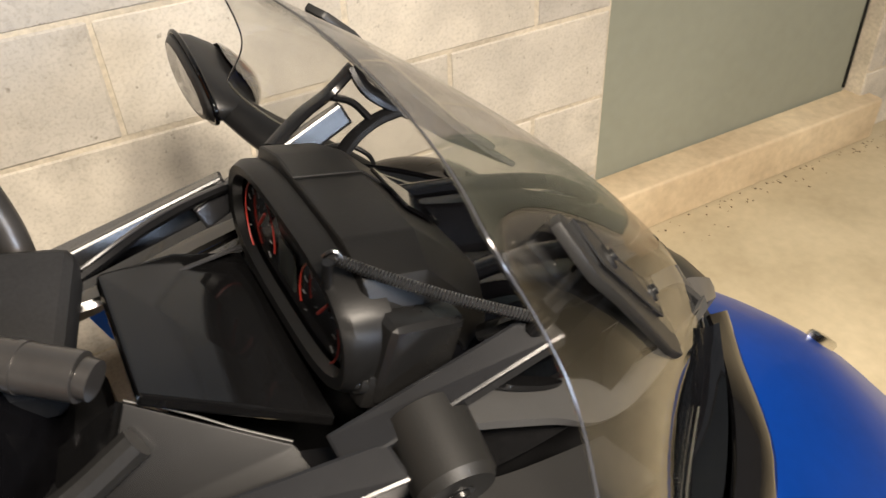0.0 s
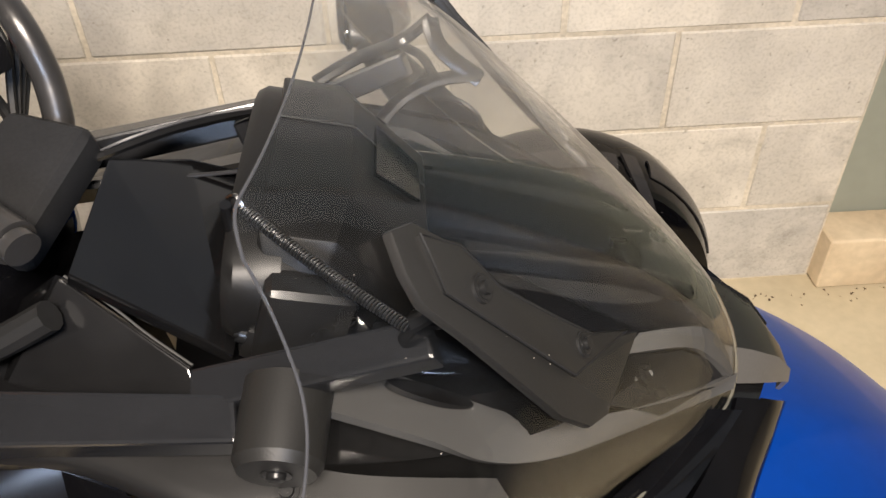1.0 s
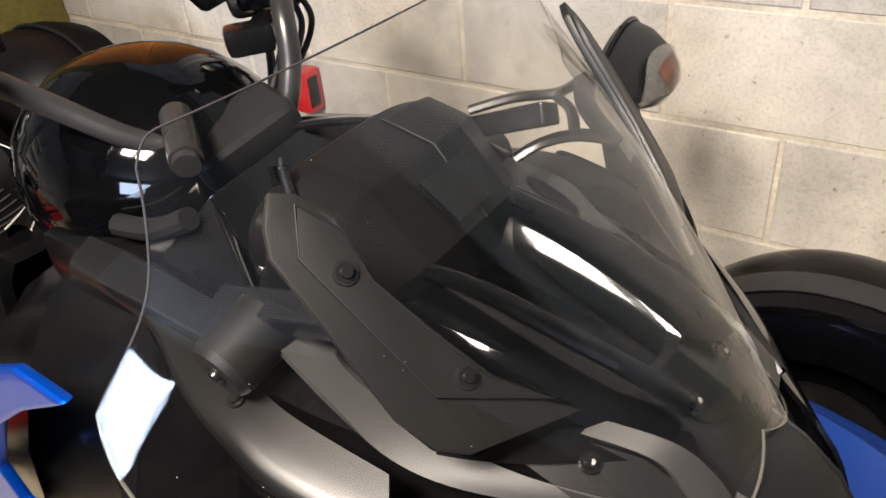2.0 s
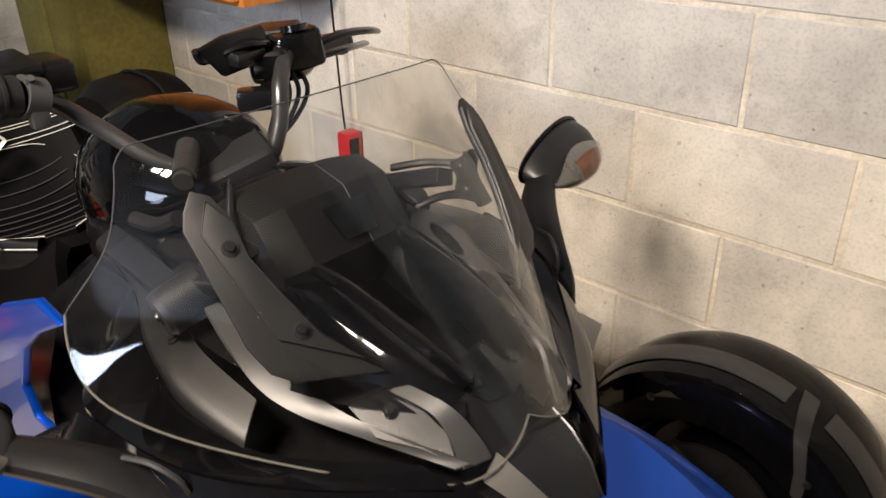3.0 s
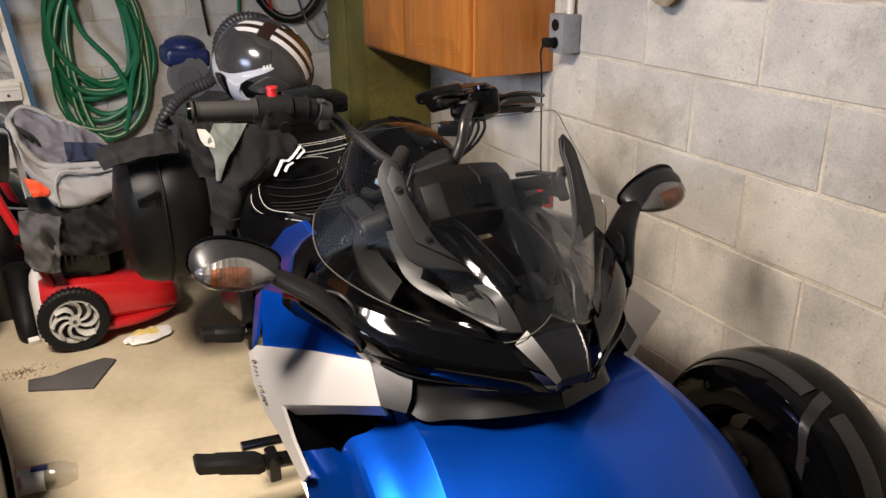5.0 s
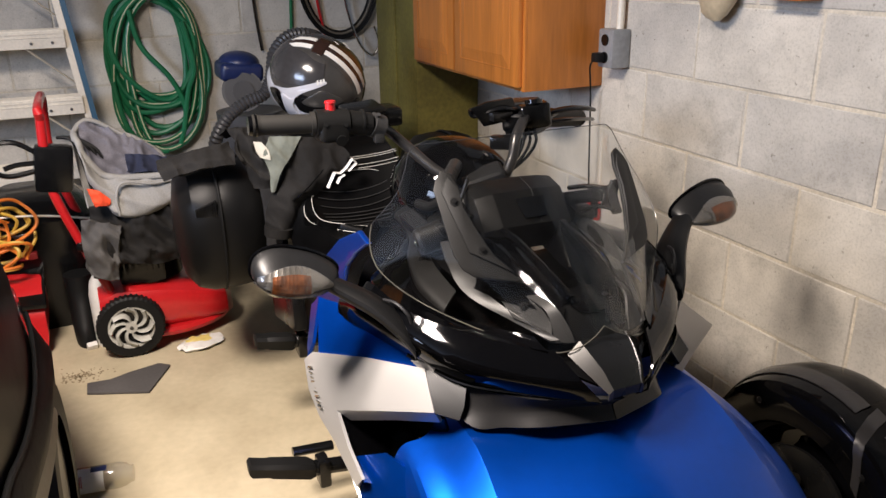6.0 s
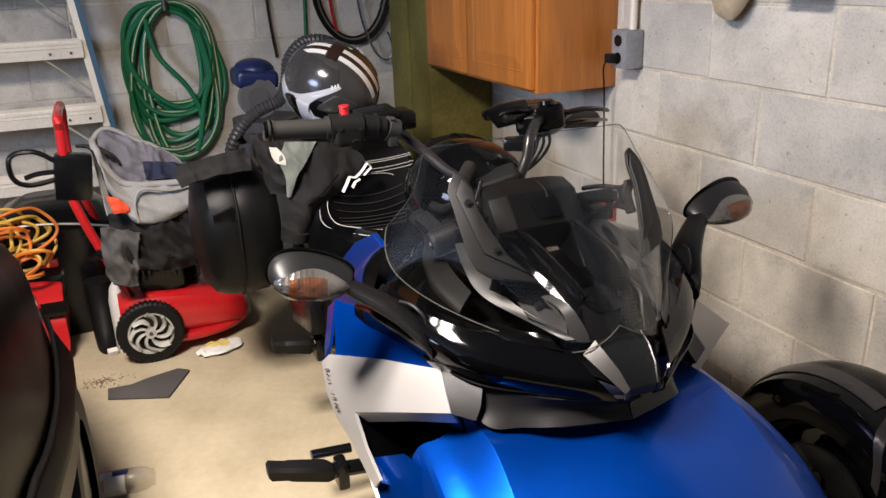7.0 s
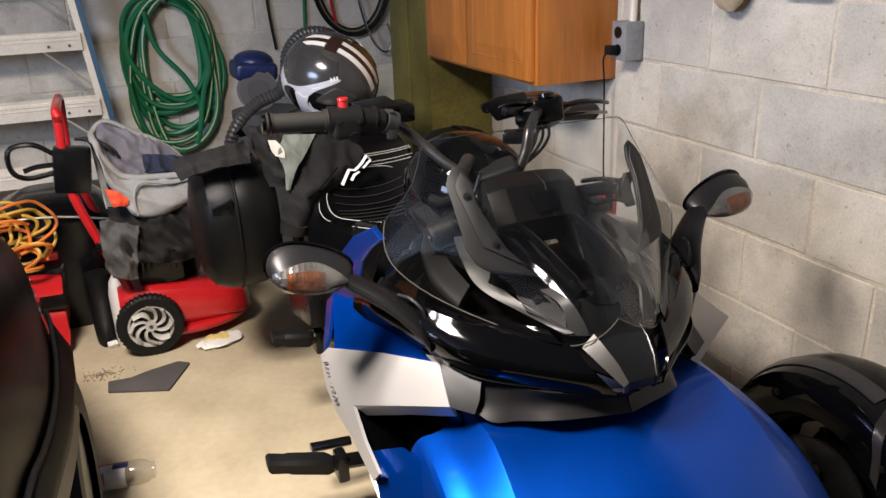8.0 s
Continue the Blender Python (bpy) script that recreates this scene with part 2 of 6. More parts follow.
def ball(bm, c, s, m=None, u=24, v=14):
    vs = bmesh.ops.create_uvsphere(bm, u_segments=u, v_segments=v, radius=1.0)["verts"]
    bmesh.ops.scale(bm, vec=s, verts=vs)
    if m is not None:
        bmesh.ops.transform(bm, matrix=m, verts=vs)
    bmesh.ops.translate(bm, vec=c, verts=vs)
    return vs


def spline(pts, n=8, loop=False):
    """Catmull-Rom through the points."""
    P = [Vector(p) for p in pts]
    k = len(P)
    out = []
    for i in range(k if loop else k - 1):
        g = lambda j: P[j % k] if loop else P[max(0, min(k - 1, j))]
        a, b, c, d = g(i - 1), g(i), g(i + 1), g(i + 2)
        for j in range(n):
            t = j / n
            out.append(0.5 * ((2 * b) + (c - a) * t + (2 * a - 5 * b + 4 * c - d) * t * t + (3 * b - a - 3 * c + d) * t ** 3))
    if not loop:
        out.append(P[-1])
    return out


def tube(bm, pts, r, seg=8, loop=False, flat=1.0, taper=None):
    pts = [Vector(p) for p in pts]
    k = len(pts)
    rings = []
    up = Vector((0.13, 0.21, 0.97))
    for i, p in enumerate(pts):
        t = (pts[(i + 1) % k] - pts[i - 1]) if loop else (pts[min(k - 1, i + 1)] - pts[max(0, i - 1)])
        t.normalize()
        s = t.cross(up)
        if s.length < 1e-3:
            s = t.cross(Vector((1, 0, 0)))
        s.normalize()
        w = s.cross(t)
        up = w
        rr = r * (taper(i / max(1, k - 1)) if taper else 1)
        rings.append([bm.verts.new(p + rr * (math.cos(2 * math.pi * j / seg) * s + flat * math.sin(2 * math.pi * j / seg) * w)) for j in range(seg)])
    for i in range(k if loop else k - 1):
        a, b = rings[i], rings[(i + 1) % k]
        for j in range(seg):
            bm.faces.new((a[j], a[(j + 1) % seg], b[(j + 1) % seg], b[j]))
    if not loop:
        bm.faces.new(rings[0]), bm.faces.new(rings[-1])
    return rings


def loft(bm, rows, closed=False, caps=False):
    """Rows of points, one after the other, joined with faces."""
    R = [[bm.verts.new(p) for p in row] for row in rows]
    n = len(R[0])
    for a, b in zip(R, R[1:]):
        for j in range(n if closed else n - 1):
            bm.faces.new((a[j], a[(j + 1) % n], b[(j + 1) % n], b[j]))
    if caps:
        bm.faces.new(R[0]), bm.faces.new(R[-1])
    return R


def thick(bm, t, both=False):
    """Gives a sheet a thickness, on the side away from its normals."""
    bmesh.ops.recalc_face_normals(bm, faces=bm.faces)
    bmesh.ops.solidify(bm, geom=list(bm.faces), thickness=t)


def slab(bm, pts, t):
    """A flat or bent polygon with a thickness along its normal."""
    v = [bm.verts.new(p) for p in pts]
    f = bm.faces.new(v)
    f.normal_update()
    n = f.normal.copy()
    r = bmesh.ops.extrude_face_region(bm, geom=[f])
    bmesh.ops.translate(bm, vec=n * -t, verts=[x for x in r["geom"] if isinstance(x, bmesh.types.BMVert)])


def round_edges(bm, off, seg=2, angle=30):
    bm.normal_update()
    e = [x for x in bm.edges if len(x.link_faces) == 2 and x.calc_face_angle(0) > radians(angle)]
    bmesh.ops.bevel(bm, geom=e, offset=off, segments=seg, profile=0.6, affect="EDGES", clamp_overlap=True)


def mirror(rows):
    return [[(x, -y, z) for x, y, z in r] for r in rows]


def B():
    return bmesh.new()


# ---- the room ----
XB, XF, YF, ZC = -2.25, 4.6, -5.2, 2.64
H = 0.2032


def plain(name, c, s, material, label, category):
    bm = B()
    box(bm, c, s)
    return tagged(finish(name, bm, material, smooth=0), label, category, kind="structure")


plain("floor", ((XB + XF) / 2, YF / 2 + 0.15, -0.06), (XF - XB + 0.6, -YF + 0.9, 0.12), CONCRETE, "bare sandy-coloured concrete garage floor with stains", "floor")
plain("ceiling", ((XB + XF) / 2, YF / 2, ZC + 0.05), (XF - XB + 0.6, -YF + 0.6, 0.1), CEIL, "dark bare timber garage ceiling", "ceiling")
DX0, DX1 = 1.41, 2.38
bm = B()
for a, b, z0, z1 in ((XB, DX0, 0, ZC), (DX1, XF, 0, ZC), (DX0, DX1, 2.15, ZC)):
    box(bm, ((a + b) / 2, 0.098, (z0 + z1) / 2), (b - a, 0.19, z1 - z0))
WALL_N = tagged(finish("wall_north", bm, MORTAR, smooth=0), "unpainted grey concrete block wall with pale mortar joints", "wall", kind="structure")
bm = B()
box(bm, (XB - 0.098, YF / 2, ZC / 2), (0.19, -YF, ZC))
WALL_W = tagged(finish("wall_west", bm, MORTAR, smooth=0), "grey concrete block back wall with hooks and hung tools", "wall", kind="structure")
plain("wall_south", ((XB + XF) / 2, YF - 0.1, ZC / 2), (XF - XB, 0.19, ZC), FARW, "plain grey concrete wall", "wall")
# added window frame, out of view, round the assumed daylight lamp
bm = B()
for x, z, w, h in ((1.75, 2.34, 2.1, .08), (1.75, 1.36, 2.1, .08), (.74, 1.85, .08, .90), (2.76, 1.85, .08, .90), (1.75, 1.85, .05, .90)):
    box(bm, (x, YF + .025, z), (w, .06, h), .004)
tagged(finish("assumed_window", bm, mat("window_frame_paint", (0.6, 0.6, 0.57), 0.5, var=0.1), smooth=0), "plain white window frame added round the assumed daylight lamp", "window", kind="structure")
plain("wall_east", (XF + 0.1, YF / 2, ZC / 2), (0.19, -YF + 0.2, ZC), FARW, "plain grey wall behind the car", "wall")

# ---- blocks of the two walls ----
def block_mesh(w, along_x, seed):
    r = random.Random(seed)
    bm = B()
    box(bm, (0, 0, 0), (w - 0.008, 0.06, H - 0.008) if along_x else (0.06, w - 0.008, H - 0.008), 0.003, seg=1)
    for v in bm.verts:
        v.co += Vector((r.uniform(-1, 1), r.uniform(-.6, .6), r.uniform(-1, 1))) * 0.0012
    me = bpy.data.meshes.new("block")
    bm.to_mesh(me)
    bm.free()
    me.materials.append(BLOCK)
    return me


def lay(parent, start, stop, along_x, plane, skip=None):
    kinds = {}
    rnd = random.Random(5)
    for v in range(13):
        z = v * H + H / 2
        edges = [start]
        u = math.ceil(start / H - 1e-6)
        while u * H < stop - 1e-6:
            if (u % 2 == 0) == (v % 2 == 1) and u * H - edges[-1] > 0.03:
                edges.append(u * H)
            u += 1
        if stop - edges[-1] < 0.03:
            edges.pop()
        edges.append(stop)
        for a, b in zip(edges, edges[1:]):
            k = (round(b - a, 3), rnd.randrange(3))
            if k not in kinds:
                kinds[k] = block_mesh(b - a, along_x, len(kinds))
            o = new("block", kinds[k])
            c = (a + b) / 2
            o.location = (c, plane + 0.03 + rnd.uniform(-.001, .001), z) if along_x else (plane - 0.03 + rnd.uniform(-.001, .001), c, z)
            o.parent = parent


lay(WALL_N, XB, DX0, True, 0.0)
lay(WALL_N, DX1, XF, True, 0.0)
lay(WALL_W, YF, 0.0, False, XB)

# ---- doorway beside the block wall ----
plain("door_1", ((DX0 + DX1) / 2, 0.075, 1.135), (DX1 - DX0, 0.03, 2.03), DOORG, "flat grey-green painted steel door, closed", "door")
bm = B()
box(bm, ((DX0 + DX1) / 2 + 0.022, 0.006, 0.067), (DX1 - DX0 + 0.045, 0.104, 0.133), 0.010, seg=3)
for v in bm.verts:
    v.co += Vector((0, 1, 1)) * 0.004 * noise.noise(v.co * 9)
tagged(finish("door_sill", bm, BRICKW), "worn tan concrete door sill under a grey door", "sill", kind="structure")

bm = B()
for x in (DX0 + .006, DX1 - .006):
    box(bm, (x, .056, 1.14), (.006, .008, 2.0), .001)
tagged(finish("door_seal", bm, RUBBER), "black rubber seal along the door edge", "seal", kind="structure")
bm = B()
rnd = random.Random(21)
for k in range(110):
    x = rnd.uniform(DX0 - .15, DX1 + .25)
    y = -.050 - abs(rnd.gauss(0, .016)) * (1 if k % 5 else 4)
    r_ = rnd.uniform(.0010, .0026)
    vs = ball(bm, (x, y, r_ * .4), (r_ * rnd.uniform(.8, 2.2), r_, r_ * .6), pose(0, 0, 0, 0, 0, rnd.uniform(0, 180)), 6, 4)
    for v in vs:
        v.co += Vector((1, 1, 0)) * .002 * noise.noise(v.co * 300)
        v.co.z = max(v.co.z, .0008)
tagged(finish("floor_debris", bm, mat("leaf_litter", (0.11, 0.07, 0.035), 0.9, var=0.4), smooth=0), "dry crumbs of dirt along the foot of the sill", "debris", kind="stuff")

# ---- motorcycle ----
BY = -0.825
bike = thing("three_wheel_motorcycle", (0, BY, 0), "blue and black three-wheeled motorcycle with clear windscreen on the floor", "motorcycle")

YC = 0.01


def even(a, *c):
    return sum(k * a ** (2 * i) for i, k in enumerate(c))


def screen(a, b, off=0.0, side=1):
    """A point of the windscreen: a from the middle line to the edge, b from the lower lip to the top."""
    q = abs(a)
    low = Vector((even(q, .807, -1.0219, 1.707, -1.5081, .4902), q * even(q, .4289, -.1281), even(q, .7374, .1549, -.0778, .1449, -.0867)))
    mid = Vector((even(q, .6717, -.2972, .1041), q * even(q, .3244, -.0819), even(q, .8992, .0579, .0052)))
    top = Vector((even(q, .4886, -.0271), q * even(q, .25, -.04), even(q, 1.042, -.008)))
    v = low * ((1 - b) * (1 - 2 * b)) + mid * (4 * b * (1 - b)) + top * (b * (2 * b - 1))
    s = side if a >= 0 else -side
    v = Vector((v.x, YC + 1.05 * v.y * s, v.z))
    if off:
        e = 0.01
        c = screen(a, b, 0, side)
        n = (screen(a + e, b, 0, side) - c).cross(screen(a, b + e, 0, side) - c).normalized()
        v = v + (n if n.x > 0 else -n) * off
    return v


def b_low(a):
    a = abs(a)
    return 0.12 * max(0, 1 - a / 0.20) ** 1.3 + 0.17 * max(0, (a - 0.78) / 0.22) ** 3


def b_top(a):
    a = abs(a)
    return 1.0 - 0.09 * max(0, (a - 0.84) / 0.16) ** 4


def a_edge(b):
    f = max(0.0, min(1.0, (b - 0.12) / 0.5))
    return 1.0 - 0.065 * f * f * (3 - 2 * f)


def sheet(i, j, NA, NB, off=0.0):
    a = i / NA
    bb = b_low(a) + (b_top(a) - b_low(a)) * j / NB
    return screen(a * (1 - (1 - a_edge(bb)) * a * a), bb, off)


bm = B()
NA, NB = 44, 28
loft(bm, [[sheet(i, j, NA, NB) for i in range(-NA, NA + 1)] for j in range(NB + 1)])
thick(bm, 0.0035)
ws = part("windscreen", bm, CLEAR, bike, "clear curved plastic windscreen with fine scratches", smooth=60)
ws.visible_shadow = False
bm = B()
rim = [sheet(i, 0, NA, NB, -.0015) for i in range(-NA, NA + 1)] + [sheet(NA, j, NA, NB, -.0015) for j in range(1, NB)] + \
      [sheet(i, NB, NA, NB, -.0015) for i in range(NA, -NA - 1, -1)] + [sheet(-NA, j, NA, NB, -.0015) for j in range(NB - 1, 0, -1)]
tube(bm, rim, 0.0008, 6, loop=True)
EDGE = mat("screen_edge", (0.035, 0.036, 0.040), 0.16, var=0.1, bump=0)
part("screen_rim", bm, EDGE, ws, "polished grey screen edge")
bm = B()
tube(bm, [sheet(i, 0, NA, NB, -.0016) for i in range(-NA, NA + 1)], 0.0012, 8, flat=.8)
part("screen_lip", bm, mat("screen_lip", (0.085, 0.082, 0.07), 0.12, var=0.1, bump=0), ws, "pale polished lower lip of the screen")
rng = random.Random(11)
bm = B()
for k in range(150):
    p = screen(rng.uniform(-.92, .92), rng.uniform(.12, .92), .0038)
    q = rng.uniform(.00012, .00034)
    slab(bm, [p + Vector((q * math.cos(a), q * math.sin(a), -.4 * q * math.cos(a))) for a in (0, 1.6, 3.1, 4.6)], .0002)
dust = part("dust_specks", bm, mat("pale_dust", (0.3, 0.28, 0.25), 0.9, var=0.2), ws, "pale dust specks")
tagged(dust, kind="stuff")


SCREWM = mat("screw_steel", (0.020, 0.020, 0.020), 0.28, metal=0.6, var=0.2)


def screw(parent, p, n, r=0.0045):
    n = Vector(n).normalized()
    p = Vector(p)
    bm = B()
    cyl(bm, p - n * .004, p + n * .001, r * 1.5, seg=16)
    cyl(bm, p, p + n * .0035, r, r * .85, seg=14)
    cyl(bm, p + n * .0036, p + n * .0037, r * .45, seg=6)
    part("screw", bm, SCREWM, parent, "dark steel hex socket screw")


# brackets that hold the screen, with their arms
PB = [(.528, .168, 1.001), (.534, .181, .986), (.541, .188, .972), (.563, .187, .945), (.612, .184, .878), (.632, .176, .856), (.646, .160, .845), (.684, .086, .836), (.662, .106, .853),
      (.639, .122, .877), (.606, .138, .914), (.577, .148, .945), (.556, .147, .975), (.538, .155, .995)]
PI = [(.539, .161, .991), (.5495, .176, .967), (.6215, .158, .880), (.668, .099, .851), (.638, .125, .877), (.606, .140, .913), (.578, .150, .944), (.558, .149, .973)]
for s in (1, -1):
    n = Vector((.763, .320 * s, .562))
    Y = lambda l: YC + (l + YC) * s
    bm = B()
    slab(bm, [(x, Y(l), z) for x, l, z in PB], .007)
    round_edges(bm, .002, 2, 30)
    br = part("screen_bracket", bm, BRK, bike, "dark grey textured screen bracket", smooth=30)
    bm = B()
    slab(bm, [Vector((x, Y(l), z)) + n * .0035 for x, l, z in PI], .006)
    round_edges(bm, .0012, 2, 30)
    face = part("bracket_face", bm, BRK, br, "raised dark grey face", smooth=30)
    bm = B()
    tube(bm, [Vector((x, Y(l), z)) + n * .0030 for x, l, z in PI], .0011, 6, loop=True)
    part("face_groove", bm, RUBBER, br, "black groove round the raised face")
    for p in ((.567, .160, .953), (.629, .137, .882)):
        c = Vector((p[0], Y(p[1]), p[2])) + n * .0040
        bm = B()
        cyl(bm, c - n * .003, c + n * .0012, .0085, .0078, seg=20)
        part("screw_recess", bm, RUBBER, br, "dark round screw recess")
        screw(br, c + n * .0010, n, .0042)
    bm = B()
    tube(bm, spline(([(.465, Y(.115), .915), (.50, Y(.135), .925)] if s > 0 else []) + [(.535, Y(.155), .928), (.560, Y(.155), .946)], 6), .008, 8, flat=.6)
    tube(bm, spline([(.515, Y(.108), .880), (.535, Y(.122), .893), (.565, Y(.130), .903), (.600, Y(.133), .905)], 6), .008, 8, flat=.6)
    tube(bm, spline([(.560, Y(.155), .946), (.568, Y(.143), .925), (.600, Y(.133), .900)], 6), .010, 8, flat=.5)
    tube(bm, spline([(.535, Y(.150), .926), (.552, Y(.145), .918), (.562, Y(.132), .904)], 5), .007, 8, flat=.5)
    part("bracket_arm", bm, PLASTIC, br, "black forked bracket arm")


def surf(name, lines, material, label="", t=0.004, n=6, m=4, sides=(1, -1), parent=None):
    """A skin through lines that run the same way, smoothed both ways, on both flanks."""
    for s in sides:
        bm = B()
        L = [spline(l, n) for l in lines]
        cols = [spline([l[k] for l in L], m) if len(L) > 2 else [L[0][k].lerp(L[1][k], f / m) for f in range(m + 1)] for k in range(len(L[0]))]
        loft(bm, [[(c[i].x, YC + (c[i].y + YC) * s, c[i].z) for c in cols] for i in range(len(cols[0]))])
        thick(bm, t)
        ob = part(name, bm, material, parent or bike, label)
    return ob


# black fairing round the screen's foot
surf("nose_fairing", [[(.772, .080, .750), (.752, .112, .752), (.690, .188, .764), (.60, .260, .782), (.48, .288, .796), (.455, .293, .780), (.42, .305, .758)],
                      [(.822, .060, .716), (.790, .112, .712), (.715, .215, .728), (.61, .285, .745), (.50, .318, .752), (.44, .322, .748), (.40, .326, .740)],
                      [(.845, .036, .682), (.788, .105, .680), (.70, .208, .684), (.585, .262, .694), (.48, .30, .700), (.44, .318, .705), (.40, .33, .712)]], GLOSS, "gloss black nose fairing", sides=(-1,))
surf("nose_fairing", [[(.772, .080, .750), (.752, .112, .752), (.690, .182, .764), (.60, .255, .782), (.48, .288, .796), (.455, .293, .780), (.42, .305, .758)],
                      [(.822, .060, .716), (.790, .106, .712), (.715, .195, .728), (.61, .272, .742), (.50, .308, .752), (.44, .318, .748), (.40, .326, .740)],
                      [(.845, .036, .682), (.785, .090, .680), (.695, .186, .688), (.585, .250, .698), (.48, .29, .700), (.44, .312, .705), (.40, .33, .712)]], GLOSS, "gloss black nose fairing", sides=(1,))
surf("fairing_lip", [[(.842, .036, .683), (.786, .105, .681), (.702, .210, .686), (.587, .264, .696)],
                     [(.830, .022, .672), (.774, .098, .672), (.69, .196, .674), (.577, .250, .684)]], PLASTIC, "", t=.003)
# upper inner fairing, trim strip and grey strip
surf("inner_fairing", [[(.20, .06, .868), (.308, .055, .872), (.385, .095, .838), (.45, .115, .828), (.54, .125, .826), (.64, .10, .815), (.74, .04, .803)],
                       [(.18, .10, .83), (.31, .105, .832), (.40, .140, .822), (.46, .160, .817), (.56, .155, .810), (.65, .12, .800), (.75, .05, .795)]], CONS, "black plastic inner fairing", sides=(1,))
surf("inner_fairing", [[(.385, .095, .830), (.45, .115, .828), (.54, .125, .826), (.64, .10, .815), (.74, .04, .803)],
                       [(.40, .140, .818), (.46, .160, .817), (.56, .155, .810), (.65, .12, .800), (.75, .05, .795)]], CONS, "black plastic inner fairing", sides=(-1,))
trim = surf("trim_strip", [[(.18, .10, .833), (.31, .108, .835), (.40, .143, .826), (.452, .160, .821), (.50, .168, .812), (.58, .165, .795)],
                           [(.18, .125, .822), (.31, .142, .822), (.40, .180, .814), (.462, .198, .806), (.515, .205, .792), (.60, .195, .775)],
                           [(.18, .13, .81), (.31, .147, .808), (.40, .186, .80), (.467, .204, .79), (.52, .21, .776), (.605, .20, .762)]], TRIMT, "dark grey textured trim strip", t=.005)
for s in (1, -1):
    screw(trim, (.315, .126 * s, .8305), (0, .3 * s, 1), .005)
    screw(trim, (.454, .178 * s, .8165), (0, .4 * s, 1), .005)
surf("outer_fairing", [[(.18, .13, .81), (.31, .147, .808), (.40, .186, .80), (.467, .204, .79), (.52, .208, .778), (.62, .19, .768), (.74, .10, .765)],
                       [(.19, .20, .788), (.31, .215, .795), (.40, .24, .796), (.475, .243, .79), (.555, .235, .778), (.65, .19, .763), (.755, .095, .756)],
                       [(.20, .27, .768), (.31, .28, .780), (.40, .284, .788), (.48, .282, .793), (.59, .258, .780), (.685, .186, .762), (.772, .092, .750)]], GLOSS, "gloss black flank under the screen", sides=(1,))
surf("outer_fairing", [[(.31, .147, .808), (.36, .168, .804), (.40, .186, .80), (.467, .204, .79), (.52, .208, .778), (.62, .19, .768), (.74, .10, .765)],
                       [(.33, .19, .790), (.37, .21, .792), (.41, .235, .796), (.475, .243, .79), (.555, .235, .778), (.65, .19, .763), (.755, .095, .756)],
                       [(.35, .225, .772), (.38, .24, .778), (.42, .265, .785), (.48, .282, .793), (.59, .258, .780), (.685, .186, .762), (.772, .092, .750)]], GLOSS, "gloss black flank under the screen", sides=(-1,))
surf("grey_strip", [[(.462, .146, .859), (.535, .162, .838), (.575, .162, .809), (.62, .151, .792), (.685, .122, .779), (.765, .083, .764)],
                    [(.500, .110, .850), (.556, .124, .829), (.605, .130, .809), (.665, .120, .794), (.735, .093, .780), (.772, .070, .766)]], STRIPG, "satin grey inner strip", t=.006)
for s in (1, -1):
    bm = B()
    u, n = Vector((.88, .02 * s, -.45)).normalized(), Vector((.44, -.20 * s, .86)).normalized()
    v = n.cross(u)
    slab(bm, [Vector((.5375, YC + .141 * s, .8285)) + n * .011 + u * .030 * math.cos(q) + v * .0075 * math.sin(q) for q in [2 * math.pi * k / 24 for k in range(24)]], .004)
    part("strip_slot", bm, CONS, bike, "dark oval slot in the strip", smooth=30)
surf("grey_strip", [[(.672, .083, .809), (.725, .075, .804), (.750, .073, .786), (.770, .076, .762)],
                    [(.672, .070, .814), (.735, .060, .809), (.762, .048, .781), (.776, .043, .757)]], STRIPG, "satin grey strip beside the apron", t=.005)
bm = B()
slab(bm, [(.70, -.118, .786), (.735, -.095, .778), (.762, -.078, .766), (.745, -.071, .786), (.722, -.076, .802), (.675, -.085, .806), (.640, -.112, .800)], .006)
slp = part("strip_plate", bm, PLATE, bike, "dark plate between the grey strips", smooth=20)
screw(slp, (.693, -.093, .7985), (.5, -.35, .8), .005)
bm = B()
loft(bm, [[(.640, YC - .10, .806), (.690, YC - .058, .812), (.700, YC, .816), (.690, YC + .058, .812), (.640, YC + .10, .806)],
          [(.700, YC - .088, .798), (.732, YC - .052, .806), (.740, YC, .808), (.732, YC + .052, .806), (.700, YC + .088, .798)],
          [(.752, YC - .076, .776), (.762, YC - .046, .778), (.768, YC, .780), (.762, YC + .046, .778), (.752, YC + .076, .776)],
          [(.772, YC - .070, .756), (.774, YC - .046, .757), (.778, YC, .758), (.774, YC + .046, .757), (.772, YC + .070, .756)]])
thick(bm, .005)
ap = part("screen_apron", bm, PLATE, bike, "black apron at the screen's foot", smooth=25)
for s in (1, -1):
    screw(ap, (.736, YC + .029 * s, .8095), (.6, 0, .8), .0055)
bm = B()
loft(bm, [[(.705, YC - .034, .818), (.712, YC, .826), (.705, YC + .034, .818)], [(.742, YC - .040, .806), (.752, YC - .004, .808), (.742, YC + .040, .806)], [(.752, YC - .030, .797), (.760, YC, .795), (.752, YC + .030, .797)]])
thick(bm, .004)
part("clamp_plate", bm, CONS, ap, "black clamp plate over the screen's foot", smooth=15)
